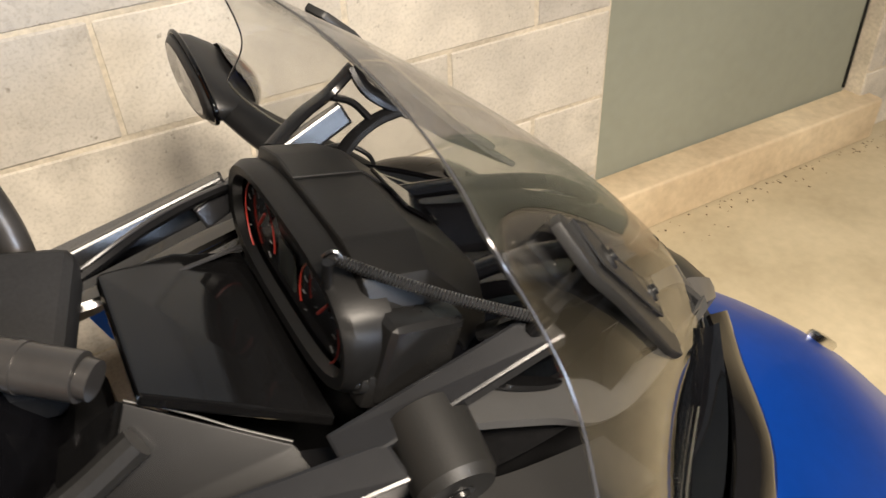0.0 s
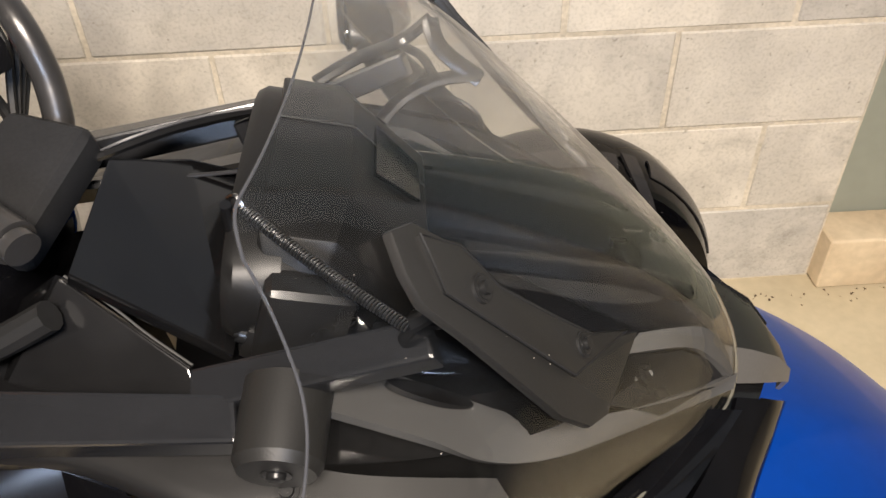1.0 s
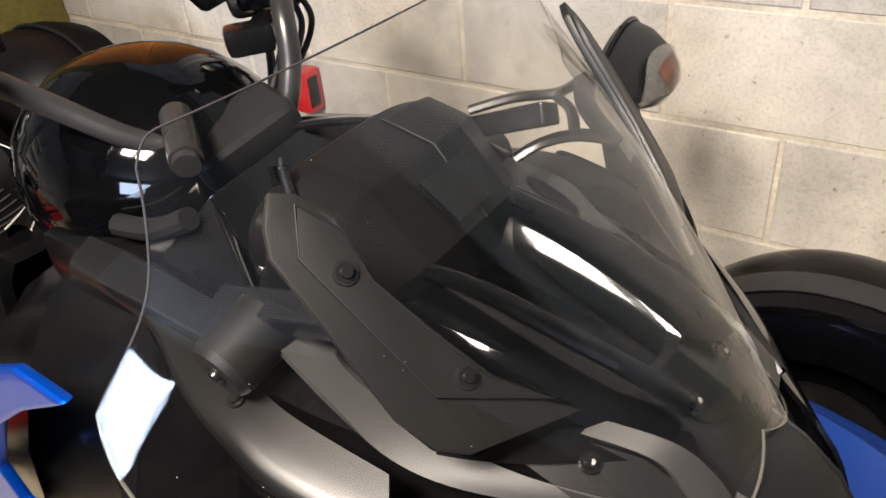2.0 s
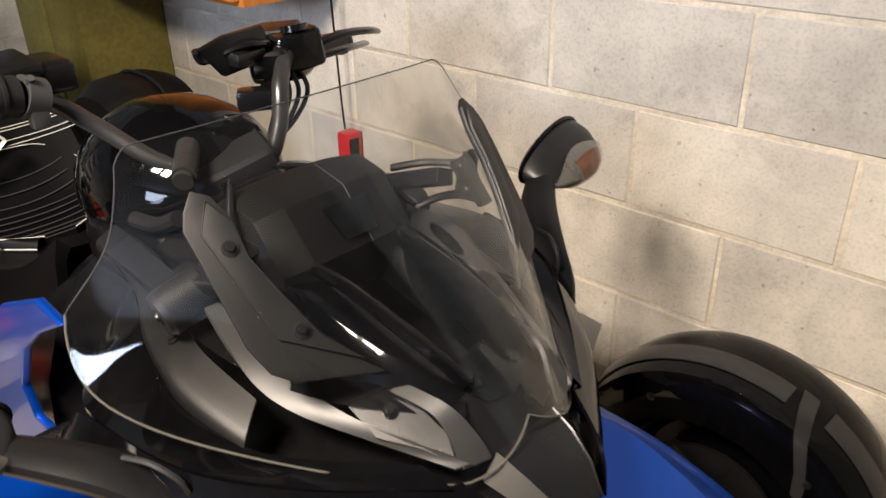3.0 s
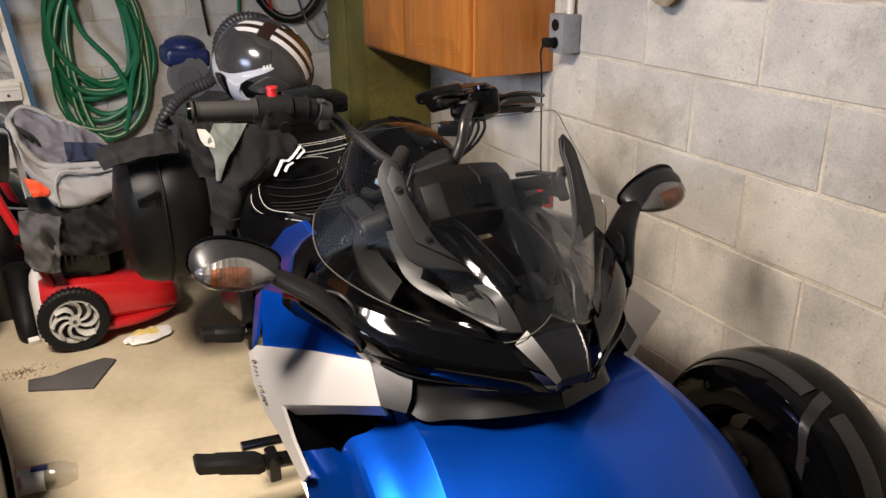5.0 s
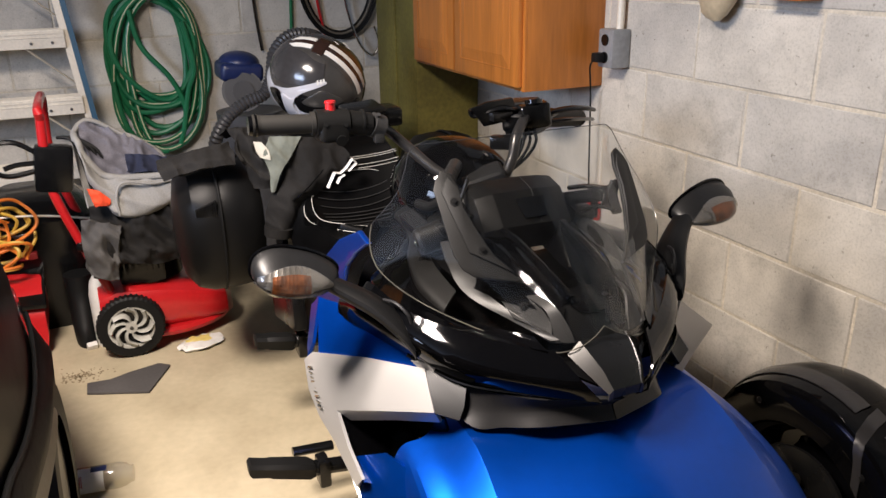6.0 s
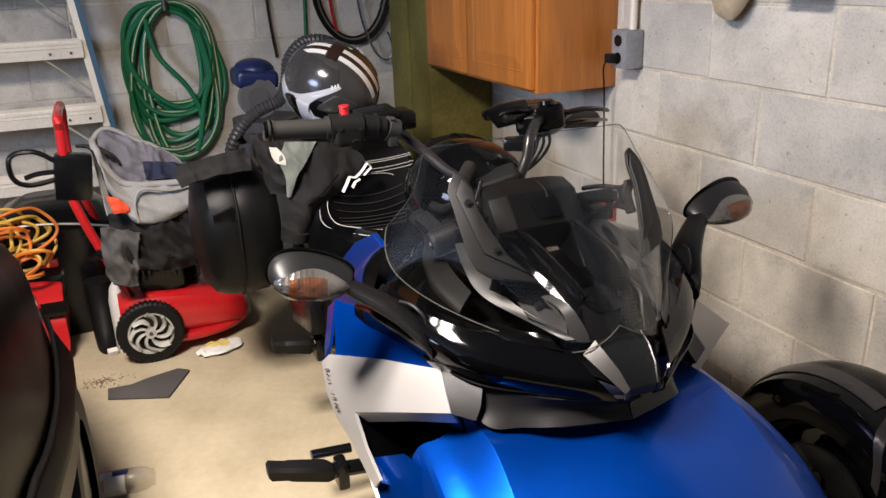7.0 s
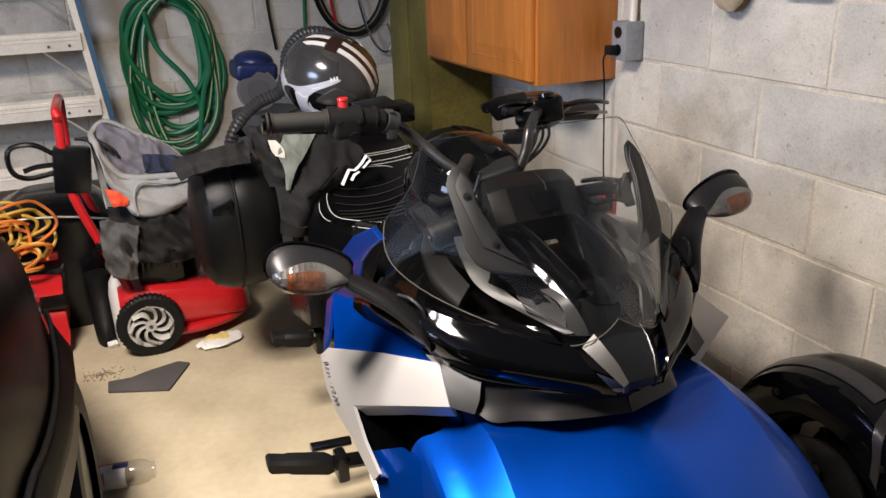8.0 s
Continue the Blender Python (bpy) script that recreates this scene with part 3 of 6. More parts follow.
# nose tip: a dark flat top between two grey flanks, the far one darkened as shade
TIP = ((.774, .046, .757, .777, .068, .739), (.800, .043, .746, .803, .058, .725), (.829, .036, .727, .829, .045, .708), (.849, .028, .701, .848, .034, .694), (.846, .026, .684, .845, .031, .680))
bm = B()
loft(bm, [[(x, YC - w, z), (x + .002, YC, z + .002), (x, YC + w, z)] for x, w, z, xl, wl, zl in TIP])
thick(bm, .004)
tip = part("nose_tip", bm, PLATE, bike, "dark grey wedge-shaped nose tip", smooth=24)
for s in (1, -1):
    bm = B()
    loft(bm, [[(x + .0015, YC + (w - .001) * s, z + .0012), (xl, YC + wl * s, zl)] for x, w, z, xl, wl, zl in TIP])
    thick(bm, .004)
    # far flank takes dark plastic: being turned from the light is in its colour
    part("tip_flank", bm, TIPG if s < 0 else PLATE, tip, "satin grey flank of the nose tip, far one darkened as shade", smooth=24)
bm = B()
loft(bm, [[(.826, -.025, .700), (.826, .045, .700)], [(.785, -.088, .728), (.785, .088, .728)], [(.70, -.196, .732), (.70, .196, .732)], [(.58, -.25, .73), (.58, .25, .73)], [(.45, -.25, .73), (.45, .27, .73)], [(.36, -.23, .73), (.30, .26, .73)]])
thick(bm, .006)
part("inner_tub", bm, PLASTIC, bike)
# headlamp pods seen through the screen
for s in (1, -1):
    bm = B()
    ridge = [[(.50, .122, .845), (.58, .120, .826), (.66, .100, .810), (.735, .066, .798)], [(.49, .092, .876), (.57, .090, .862), (.65, .078, .840), (.735, .050, .808)],
             [(.485, .052, .878), (.565, .050, .862), (.65, .042, .836), (.735, .024, .803)], [(.49, .022, .845), (.57, .022, .828), (.66, .018, .806), (.735, .012, .790)]]
    L_ = [spline(q, 5) for q in ridge]
    loft(bm, [[(l[k].x, YC + l[k].y * s, l[k].z) for l in L_] for k in range(len(L_[0]))])
    thick(bm, .004)
    round_edges(bm, .003, 2, 15)
    part("lamp_pod", bm, GLOSS, bike, "gloss black ridged lamp pod under the screen", smooth=30)

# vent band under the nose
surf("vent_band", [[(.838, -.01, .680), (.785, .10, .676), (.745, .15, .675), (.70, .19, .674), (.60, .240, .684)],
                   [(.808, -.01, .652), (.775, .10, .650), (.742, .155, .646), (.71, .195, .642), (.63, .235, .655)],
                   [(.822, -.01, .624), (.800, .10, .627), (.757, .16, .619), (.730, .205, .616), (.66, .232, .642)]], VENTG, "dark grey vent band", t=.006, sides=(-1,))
# far half of the same band: its shade is put into the black colour
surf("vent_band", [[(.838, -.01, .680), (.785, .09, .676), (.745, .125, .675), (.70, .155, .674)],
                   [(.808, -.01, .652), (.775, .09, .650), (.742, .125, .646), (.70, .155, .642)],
                   [(.822, -.01, .624), (.800, .09, .627), (.757, .125, .619), (.71, .150, .616)]], PLASTIC, "far end of the vent band, coloured black for shade", t=.006, sides=(1,))

# hood (front boot)
sec = [(.60, [(0, .580), (.12, .584), (.225, .602), (.268, .572), (.308, .552), (.328, .515), (.336, .47)]),
       (.74, [(0, .612), (.13, .611), (.228, .605), (.278, .556), (.324, .522), (.345, .44), (.352, .34)]),
       (.92, [(0, .584), (.14, .564), (.238, .532), (.288, .500), (.333, .462), (.352, .39), (.356, .31)]),
       (1.06, [(0, .513), (.13, .488), (.222, .448), (.262, .412), (.30, .365), (.32, .30), (.32, .26)]),
       (1.18, [(0, .408), (.10, .396), (.18, .358), (.205, .332), (.23, .30), (.24, .26), (.24, .24)]),
       (1.27, [(0, .315), (.06, .312), (.11, .295), (.12, .28), (.13, .26), (.13, .25), (.13, .24)])]
bm = B()
rows = []
for x, h in sec:
    back = {.60: (.655, .640, .645, .690), .74: (.776, .788, .806, .812)}
    pts = [(x + .14 * l * (x < .9), l, z) if k < 3 else (back[x][k - 3] if x in back else x, l, z) for k, (l, z) in enumerate(h)]
    a_, b_ = Vector(pts[0]), Vector(pts[2])
    half = [a_.lerp(b_, k / 8) + Vector((0, 0, (a_.z - b_.z) * (k / 8 - (k / 8) ** 1.6) * .8)) for k in range(8)] + spline(pts[2:], 5)
    rows.append([(p.x, YC - p.y, p.z) for p in half[::-1]] + [(p.x, YC + p.y, p.z) for p in half[1:]])
cols = [spline([r[k] for r in rows], 6) for k in range(len(rows[0]))]
loft(bm, [[c[i] for c in cols] for i in range(len(cols[0]))], caps=True)
bmesh.ops.recalc_face_normals(bm, faces=bm.faces)
round_edges(bm, .014, 4, 13)
hood = part("front_hood", bm, BLUE, bike, "glossy metallic blue front hood", smooth=50)
bm = B()
loft(bm, [[Vector((1.132, YC, .463)) + pose(0, 0, 0, 0, 41, 0) @ Vector((.044 * r * math.cos(t), .013 * r * math.sin(t), h)) for t in [2 * math.pi * k / 24 for k in range(24)]] for r, h in ((1, -.012), (1, 0), (.86, .0035), (.3, .0045))], closed=True, caps=True)
part("badge", bm, CHROME, hood, "small oval chrome badge")

# side panels, scoops
for s in (1, -1):
    S = lambda pts: [(x, l * s, z) for x, l, z in pts]
    bm = B()
    top, mid, low = [(.384, .382, .632), (.51, .315, .665), (.635, .250, .689)], [(.444, .383, .604), (.562, .319, .641), (.668, .257, .669)], [(.504, .374, .567), (.616, .316, .612), (.702, .262, .643)]
    loft(bm, [S(top), S(mid), S(low)])
    loft(bm, [S([(.384, .382, .632), (.444, .383, .604), (.504, .374, .567), (.556, .371, .518), (.629, .370, .496)]),
              S([(.360, .394, .607), (.392, .397, .556), (.425, .388, .512), (.480, .377, .488), (.600, .373, .462)])])
    loft(bm, [S([(.504, .374, .567), (.616, .316, .612), (.702, .262, .643)]), S([(.520, .352, .548), (.620, .300, .592), (.700, .250, .620)])])
    bmesh.ops.remove_doubles(bm, verts=bm.verts[:], dist=.0005)
    thick(bm, .006)
    sp = part("side_panel", bm, SILVER, bike, "satin silver side panel", smooth=28)
    bm = B()
    loft(bm, [S([(.636, .249, .688), (.669, .256, .668), (.703, .261, .642)]), S([(.704, .205, .676), (.716, .214, .650), (.722, .226, .630)])])
    thick(bm, .006)
    # same silver panel turned forward; the material carries its shading
    part("panel_end", bm, PENDG, sp, "front facet of the silver side panel, darkened as shade")
    bm = B()
    for k in range(9):
        p = Vector((.370, .3925 * s, .607)).lerp(Vector((.448, .3885 * s, .505)), .10 + k * .075)
        tube(bm, [p + Vector((.004, 0, .003)), p + Vector((.0185, -.003 * s, .006 if k % 3 else .010))], .0022, 6)
    part("emblem", bm, CHROME, sp, "raised chrome emblem")
    bm = B()
    loft(bm, [S([(.335, .350, .722), (.44, .300, .728), (.57, .258, .722)]), S([(.392, .374, .612), (.520, .308, .645), (.648, .238, .680)])])
    thick(bm, .006)
    part("body_panel", bm, BLUE, bike, "metallic blue body panel", smooth=28)
    bm = B()
    loft(bm, [S([(.335, .350, .722), (.372, .378, .645), (.358, .388, .610)]), S([(.27, .35, .68), (.29, .37, .60), (.31, .375, .57)])])
    thick(bm, .006)
    part("body_panel", bm, BLUE, bike, "metallic blue body panel", smooth=28)
    bm = B()
    loft(bm, [S([(.46, .35, .575), (.60, .295, .60), (.70, .245, .625)]), S([(.47, .30, .50), (.56, .26, .52), (.68, .22, .55)]), S([(.55, .33, .40), (.62, .30, .40), (.74, .26, .42)])])
    thick(bm, .006)
    part("scoop_liner", bm, GLOSS, bike)
    bm = B()
    loft(bm, [S([(.372, .372, .58), (.42, .365, .50), (.50, .36, .44), (.60, .36, .40)]), S([(.34, .34, .57), (.38, .33, .46), (.44, .32, .34), (.50, .31, .24)])])
    thick(bm, .006)
    part("flank_cover", bm, GLOSS, bike)
    bm = B()
    loft(bm, [S([(.470, .374, .575), (.504, .370, .555), (.552, .366, .508), (.625, .366, .488)]), S([(.46, .27, .56), (.50, .25, .53), (.55, .25, .46), (.62, .25, .42)])])
    thick(bm, .005)
    part("scoop_wall", bm, GLOSS, bike)
    bm = B()
    loft(bm, [S([(.560, .362, .498), (.635, .330, .543), (.70, .300, .535)]), S([(.60, .366, .455), (.68, .345, .455), (.76, .325, .47)]), S([(.66, .370, .36), (.73, .36, .36), (.80, .35, .36)])])
    thick(bm, .006)
    part("lower_panel", bm, BLUE, bike, "metallic blue lower panel")

# front end of the left side panel: two silver facets that meet in a crease
bm = B()
va, vb, vc, vd, ve, vf = (bm.verts.new(q) for q in ((.640, .287, .713), (.630, .385, .636), (.645, .332, .597), (.655, .260, .643), (.665, .276, .557), (.662, .231, .624)))
bm.faces.new((va, vb, vc, vd))
bm.faces.new((vd, vc, ve, vf))
thick(bm, .006)
part("side_panel", bm, SILVER, bike, "satin silver side panel front", smooth=10)

for s in (-1,):
    bm = B()
    slab(bm, [(x, .25 * s, z) for x, z in ((.352, .822), (.290, .830), (.15, .768), (.03, .69), (-.10, .60), (-.087, .434), (.088, .504), (.214, .562), (.326, .626), (.211, .592), (.148, .590), (.132, .632), (.191, .719), (.267, .775))], .012)
    round_edges(bm, .004, 2, 40)
    part("upper_panel", bm, BLUE, bike, "metallic blue upper side panel", smooth=0)

# small pale wedge where mirror arm, panel and fairing meet
surf("wedge_cover", [[(.600, .262, .690), (.64, .246, .700)], [(.645, .240, .668), (.668, .232, .670)]], SILVER, "small silver wedge", t=.004, n=3)

# instrument pod
TILT = pose(0, 0, 0, 0, 25, 0)
GT = pose(0, 0, 0, 0, 9, 0)
C0 = Vector((.424, .006, .890))


def ring(dx, w, h, n=40, p=.62):
    out = []
    for k in range(n):
        t = 2 * math.pi * k / n
        c, d = math.cos(t), math.sin(t)
        out.append(C0 + GT @ Vector((dx, w * math.copysign(abs(c) ** p, c), (h - .006) * math.copysign(abs(d) ** .8, d) + .007)))
    return out


bm = B()
loft(bm, [ring(.004, .104, .040), ring(-.003, .107, .043), ring(-.004, .114, .050), ring(.003, .118, .054), ring(.03, .116, .052)], closed=True)
dash = part("dashboard", bm, PODM, bike, "black instrument pod with two dials")
bm = B()
loft(bm, [ring(.006, .106, .042), ring(.007, .09, .03)], closed=True, caps=True)
part("gauge_face", bm, SCREENM, dash, "glossy black gauge face")
bm = B()
loft(bm, [ring(.028, .115, .051), ring(.06, .104, .046), ring(.085, .090, .040), ring(.10, .06, .025)], closed=True, caps=True)
part("pod_shell", bm, PODM, dash, "dark grey pod shell")
bm = B()
rows = []
for y, *xz in ((-.098, .442, .898, .450, .914, .480, .906, .508, .865, .512, .842), (-.086, .440, .912, .448, .939, .492, .928, .533, .876, .534, .840), (-.052, .440, .915, .450, .947, .500, .936, .547, .884, .547, .838),
               (.066, .440, .915, .450, .947, .500, .936, .547, .884, .547, .838), (.098, .438, .912, .447, .941, .490, .930, .531, .878, .532, .840), (.112, .440, .900, .448, .918, .478, .912, .508, .868, .512, .842)):
    rows.append([(x, y, z) for x, z in zip(xz[::2], xz[1::2])])
loft(bm, rows)
thick(bm, .005)
round_edges(bm, .0022, 2, 14)
hoodp = part("pod_hood", bm, PODM, dash, "matt black angular hood over the dials", smooth=14)
bm = B()
tube(bm, [(.4495, .030, .9478), (.5005, .028, .9368), (.5478, .026, .8838)], .0009, 5)
part("hood_joint", bm, RUBBER, hoodp)
bm = B()
slab(bm, [(.5130, -.014, .9240), (.5130, .046, .9240), (.5410, .038, .8935), (.5410, -.006, .8935)], .003)
part("hood_recess", bm, GLOSS, hoodp, "dark trapezoid recess in the hood", smooth=0)
bm = B()
box(bm, C0 + TILT @ Vector((.042, -.098, .012)), (.058, .046, .062), .009, TILT @ pose(0, 0, 0, 0, -6, 6), 3)
box(bm, C0 + TILT @ Vector((.022, -.102, -.012)), (.022, .034, .026), .006, TILT)
chk = part("pod_block", bm, PLATE, dash, "dark grey housing block beside the dials", smooth=25)
screw(chk, C0 + TILT @ Vector((.009, -.112, -.008)), TILT @ Vector((-1, 0, .1)), .0045)
bm = B()
box(bm, C0 + TILT @ Vector((.05, .100, .0)), (.05, .026, .045), .010, TILT @ pose(0, 0, 0, 0, 0, -8))
part("pod_block", bm, PLATE, dash)
DIALR = mat("dial_red", (0.28, 0.018, 0.010), 0.4, var=0.05, bump=0)
DIALW = mat("dial_white", (0.14, 0.14, 0.14), 0.4, var=0.05, bump=0)
for s in (1, -1):
    bm = B()
    c = Vector((.002, .058 * s, .006))
    arc = [C0 + GT @ (c + Vector((.0005, .033 * math.cos(t), .033 * math.sin(t)))) for t in [radians(q) for q in (range(-60, 200, 10) if s > 0 else range(-20, 240, 10))]]
    tube(bm, arc, .0007, 5)
    part("dial_ring", bm, DIALR, dash, "red dial ring")
    bm = B()
    for q in range(-30, 211, 30):
        t = radians(q)
        p0, p1 = (C0 + GT @ (c + Vector((.0005, r * math.cos(t), r * math.sin(t)))) for r in (.023, .028))
        tube(bm, [p0, p1], .0005, 4)
    part("dial_marks", bm, DIALW, dash, "white dial marks")
    bm = B()
    tube(bm, [C0 + GT @ c, C0 + GT @ (c + Vector((-.001, .027 * math.cos(2.3), .027 * math.sin(2.3))))], .0012, 5)
    part("needle", bm, DIALR, dash, "red needle")
bm = B()
box(bm, C0 + GT @ Vector((.003, 0, .008)), (.002, .03, .03), .0005, GT)
part("display", bm, mat("grey_display", (0.016, 0.018, 0.016), 0.3, var=0.05, bump=0), dash, "grey display window")
bm = B()
slab(bm, [(.4425, .058, .940), (.4425, -.050, .940), (.437, -.012, .905), (.4355, .004, .893), (.437, .020, .905)], .006)
round_edges(bm, .0015, 2, 30)
brg = part("gauge_bridge", bm, PLATE, dash, "black bridge between the two dials", smooth=20)
bm = B()
p, n = Vector((.4395, .008, .925)), Vector((-.985, 0, .17)).normalized()
cyl(bm, p, p + n * .0022, .0125, seg=28)
cyl(bm, p + n * .0021, p + n * .0032, .0085, .0075, seg=24)
part("badge", bm, GREYP, brg, "round dark badge")

# console between handlebar and pod
bm = B()
slab(bm, [(.300, -.036, .870), (.386, -.087, .829), (.40, -.118, .800), (.335, -.108, .795), (.262, -.080, .818)], .008)
round_edges(bm, .0012, 2, 30)
flk = part("console_flank", bm, PLASTIC, bike, "dark grey faceted console flank", smooth=0)
bm = B()
slab(bm, [(.318, -.064, .8445), (.366, -.090, .8225), (.362, -.100, .812), (.318, -.088, .8205)], .003)
part("flank_recess", bm, GLOSS, flk, "dark recess in the flank", smooth=0)
bm = B()
slab(bm, [(.300, -.036, .870), (.262, -.080, .818), (.235, -.060, .79), (.255, -.015, .83)], .006)
part("console_flank", bm, CONS, bike, "black console end", smooth=0)
bm = B()
box(bm, (.19, -.01, .785), (.20, .20, .07), .02)
part("steering_shroud", bm, PLASTIC, bike, "black shroud under the handlebar")
# thin pale bead along the crease of the console
bm = B()
tube(bm, spline([(.300, -.036, .8715), (.330, -.052, .858), (.357, -.070, .8445), (.386, -.087, .831)], 6), .0009, 6)
part("console_edge", bm, STRIPG, bike, "thin pale line along the console crease")
bm = B()
slab(bm, [(.306, -.048, .874), (.306, .070, .886), (.36, .092, .868), (.412, .10, .842), (.412, -.09, .832)], .01)
round_edges(bm, .002, 2, 30)
con = part("console", bm, CONS, bike, "black plastic console panel", smooth=0)
bm = B()
slab(bm, [(.340, -.022, .8665), (.340, .035, .8725), (.385, .042, .857), (.385, -.030, .850)], .006)
round_edges(bm, .003, 2, 30)
part("console_recess", bm, GLOSS, con, "raised square on the console")
surf("console_side", [[(.24, .055, .865), (.306, .050, .873), (.36, .075, .850), (.412, .092, .832)], [(.22, .085, .83), (.30, .105, .826), (.36, .125, .824), (.43, .14, .820)]], PLASTIC, "black console flank", t=.004, sides=(1,))
bm = B()
tube(bm, spline([(.24, .075, .872), (.306, .082, .893), (.36, .110, .896), (.43, .135, .892), (.50, .140, .874)], 8), .008, 8, flat=.55)
part("rail", bm, PLASTIC, bike, "black rail with a pale top line")
bm = B()
tube(bm, spline([(.27, .074, .884), (.32, .086, .9005), (.37, .112, .9015), (.42, .130, .898)], 8), .0015, 6)
part("rail_line", bm, GREYP, bike, "grey line along the rail")
bm = B()
tube(bm, [(.43, .135, .885), (.404, .153, .877)], .006, 8)
part("lug", bm, PLASTIC, bike)
for k in range(3):
    bm = B()
    box(bm, (.375 + .012 * k, .075 + .012 * k, .872 - .008 * k), (.07, .004, .002), .0008, pose(0, 0, 0, 0, 8, 16))
    part("fin", bm, GREYP, bike)
for s in (1, -1):
    bm = B()
    tube(bm, spline([(.50, YC + .066 * s, .882), (.573, YC + .057 * s, .874), (.65, YC + .055 * s, .856), (.70, YC + .050 * s, .839), (.735, YC + .040 * s, .816)], 8), .010, 10, flat=.7)
    part("rail", bm, GLOSS, bike, "gloss black rail under the screen")
    # damper knob and its beams
    bm = B()
    slab(bm, [(.398, .122 * s, .866), (.40, .148 * s, .858), (.545, .160 * s, .905), (.54, .138 * s, .914)], .020)
    round_edges(bm, .0025, 2, 30)
    part("strut", bm, STRUTM, bike, "dark grey flat strut", smooth=0)
    bm = B()
    slab(bm, [(.26, .115 * s, .852), (.26, .150 * s, .842), (.432, .172 * s, .858), (.428, .145 * s, .868)], .026)
    round_edges(bm, .0025, 2, 30)
    part("strut", bm, STRUTM, bike, "dark grey flat strut", smooth=0)
    bm = B()
    a, b = Vector((.458, .136 * s, .860)), Vector((.454, .181 * s, .848))
    cyl(bm, a, b, .027, .026, seg=32)
    d = (b - a).normalized()
    cyl(bm, b, b + d * .006, .026, .0225, seg=32)
    kn = part("rubber_stop", bm, BRK, bike, "round black rubber stop")
    screw(kn, b + d * .006, d, .006)

# steering damper coil
bm = B()
pa, pb = Vector((.437, -.074, .951)), Vector((.535, -.148, .914))
turns, per = 60, 9
pts = []
for k in range(turns * per + 1):
    f = k / (turns * per)
    c = pa.lerp(pb, f) + Vector((0, 0, -.004 * 4 * f * (1 - f)))
    ax = (pb - pa).normalized()
    u = ax.cross(Vector((0, 0, 1))).normalized()
    w = u.cross(ax)
    t = 2 * math.pi * k / per
    pts.append(c + .0033 * (math.cos(t) * u + math.sin(t) * w))
tube(bm, pts, .00085, 4)
tube(bm, spline([pa + Vector((-.006, .004, .002)), pa + Vector((.0, 0, .006)), pa + Vector((.004, -.003, 0))], 5), .0016, 6)
coil = part("coil_spring", bm, mat("spring_steel", (0.22, 0.22, 0.225), 0.28, metal=1.0, var=0.1),  bike, "dark steel coil spring")
bm = B()
tube(bm, [pa.lerp(pb, k / 12) + Vector((0, 0, -.004 * 4 * k / 12 * (1 - k / 12))) for k in range(13)], .0034, 8)
cyl(bm, pb + Vector((-.004, .003, -.010)), pb + Vector((.004, -.003, .006)), .006, seg=12)
cyl(bm, pa + Vector((-.008, .0, -.022)), pa + Vector((-.006, -.004, .003)), .0035, seg=12)
part("coil_core", bm, PLASTIC, coil, "black sleeve inside the coil")

# handlebar, grips and controls
bm = B()
tube(bm, spline([(.124, -.395, 1.032), (.145, -.28, 1.030), (.145, -.19, 1.022), (.135, -.125, .995), (.15, -.08, .955), (.20, -.03, .905), (.235, .02, .888), (.262, .085, .885), (.265, .115, .93), (.245, .14, .985), (.19, .20, 1.005), (.07, .34, .975), (-.06, .485, .938)], 8), .0115, 12)
hb = part("handlebar", bm, BARM, bike, "dark steel handlebar")
bm = B()
cyl(bm, (.132, -.398, 1.030), (.145, -.290, 1.026), .0200, seg=28)
cyl(bm, (.131, -.410, 1.0305), (.132, -.396, 1.030), .0225, .0215, seg=28)
cyl(bm, (.145, -.292, 1.026), (.146, -.283, 1.026), .0245, seg=28)
gr = part("grip", bm, GRIPM, hb, "black rubber grip")
bm = B()
cyl(bm, (.1305, -.418, 1.0308), (.131, -.409, 1.0305), .0190, .0215, seg=28)
cyl(bm, (.1315, -.405, 1.0303), (.1318, -.401, 1.0302), .0232, seg=28)
part("end_cap", bm, GLOSS, gr, "gloss black end cap")
bm = B()
cyl(bm, (.146, -.283, 1.026), (.148, -.215, 1.022), .0290, seg=32)
box(bm, (.146, -.248, 1.012), (.060, .066, .052), .014, None, 4)
cyl(bm, (.168, -.236, .992), (.176, -.236, .990), .012, seg=20)
sw = part("switch_housing", bm, BRK, hb, "dark grey switch housing")
bm = B()
cyl(bm, (.148, -.213, 1.022), (.147, -.165, 1.014), .0255, .0245, seg=24)
for q in (-.186,):
    cyl(bm, (.148, q, 1.0205), (.148, q + .004, 1.020), .0268, seg=24)
part("collar", bm, BRK, sw, "ribbed collar")
bm = B()
cyl(bm, (.147, -.162, 1.013), (.144, -.138, 1.003), .0265, seg=24)
box(bm, (.160, -.150, .990), (.018, .022, .030), .004)
cyl(bm, (.158, -.150, 1.028), (.164, -.150, 1.036), .005, seg=12)
part("clamp", bm, STRIPG, sw, "bar clamp")
bm = B()
cyl(bm, (.146, -.249, 1.05), (.146, -.249, 1.066), .011, .010, seg=18)
cyl(bm, (.146, -.249, 1.066), (.146, -.249, 1.070), .012, .011, seg=18)
part("switch", bm, RED, sw, "red stop switch")
for y, z in ((-.268, 1.022), (-.226, 1.018)):
    bm = B()
    cyl(bm, (.170, y, z + .004), (.1775, y, z + .006), .0052, seg=14)
    part("switch_bolt", bm, RUBBER, sw, "sunken dark bolt")
bm = B()
box(bm, (.10, -.165, 1.035), (.07, .085, .022), .006, pose(0, 0, 0, 4, 8, 6))
box(bm, (.085, -.125, 1.018), (.07, .09, .042), .008)
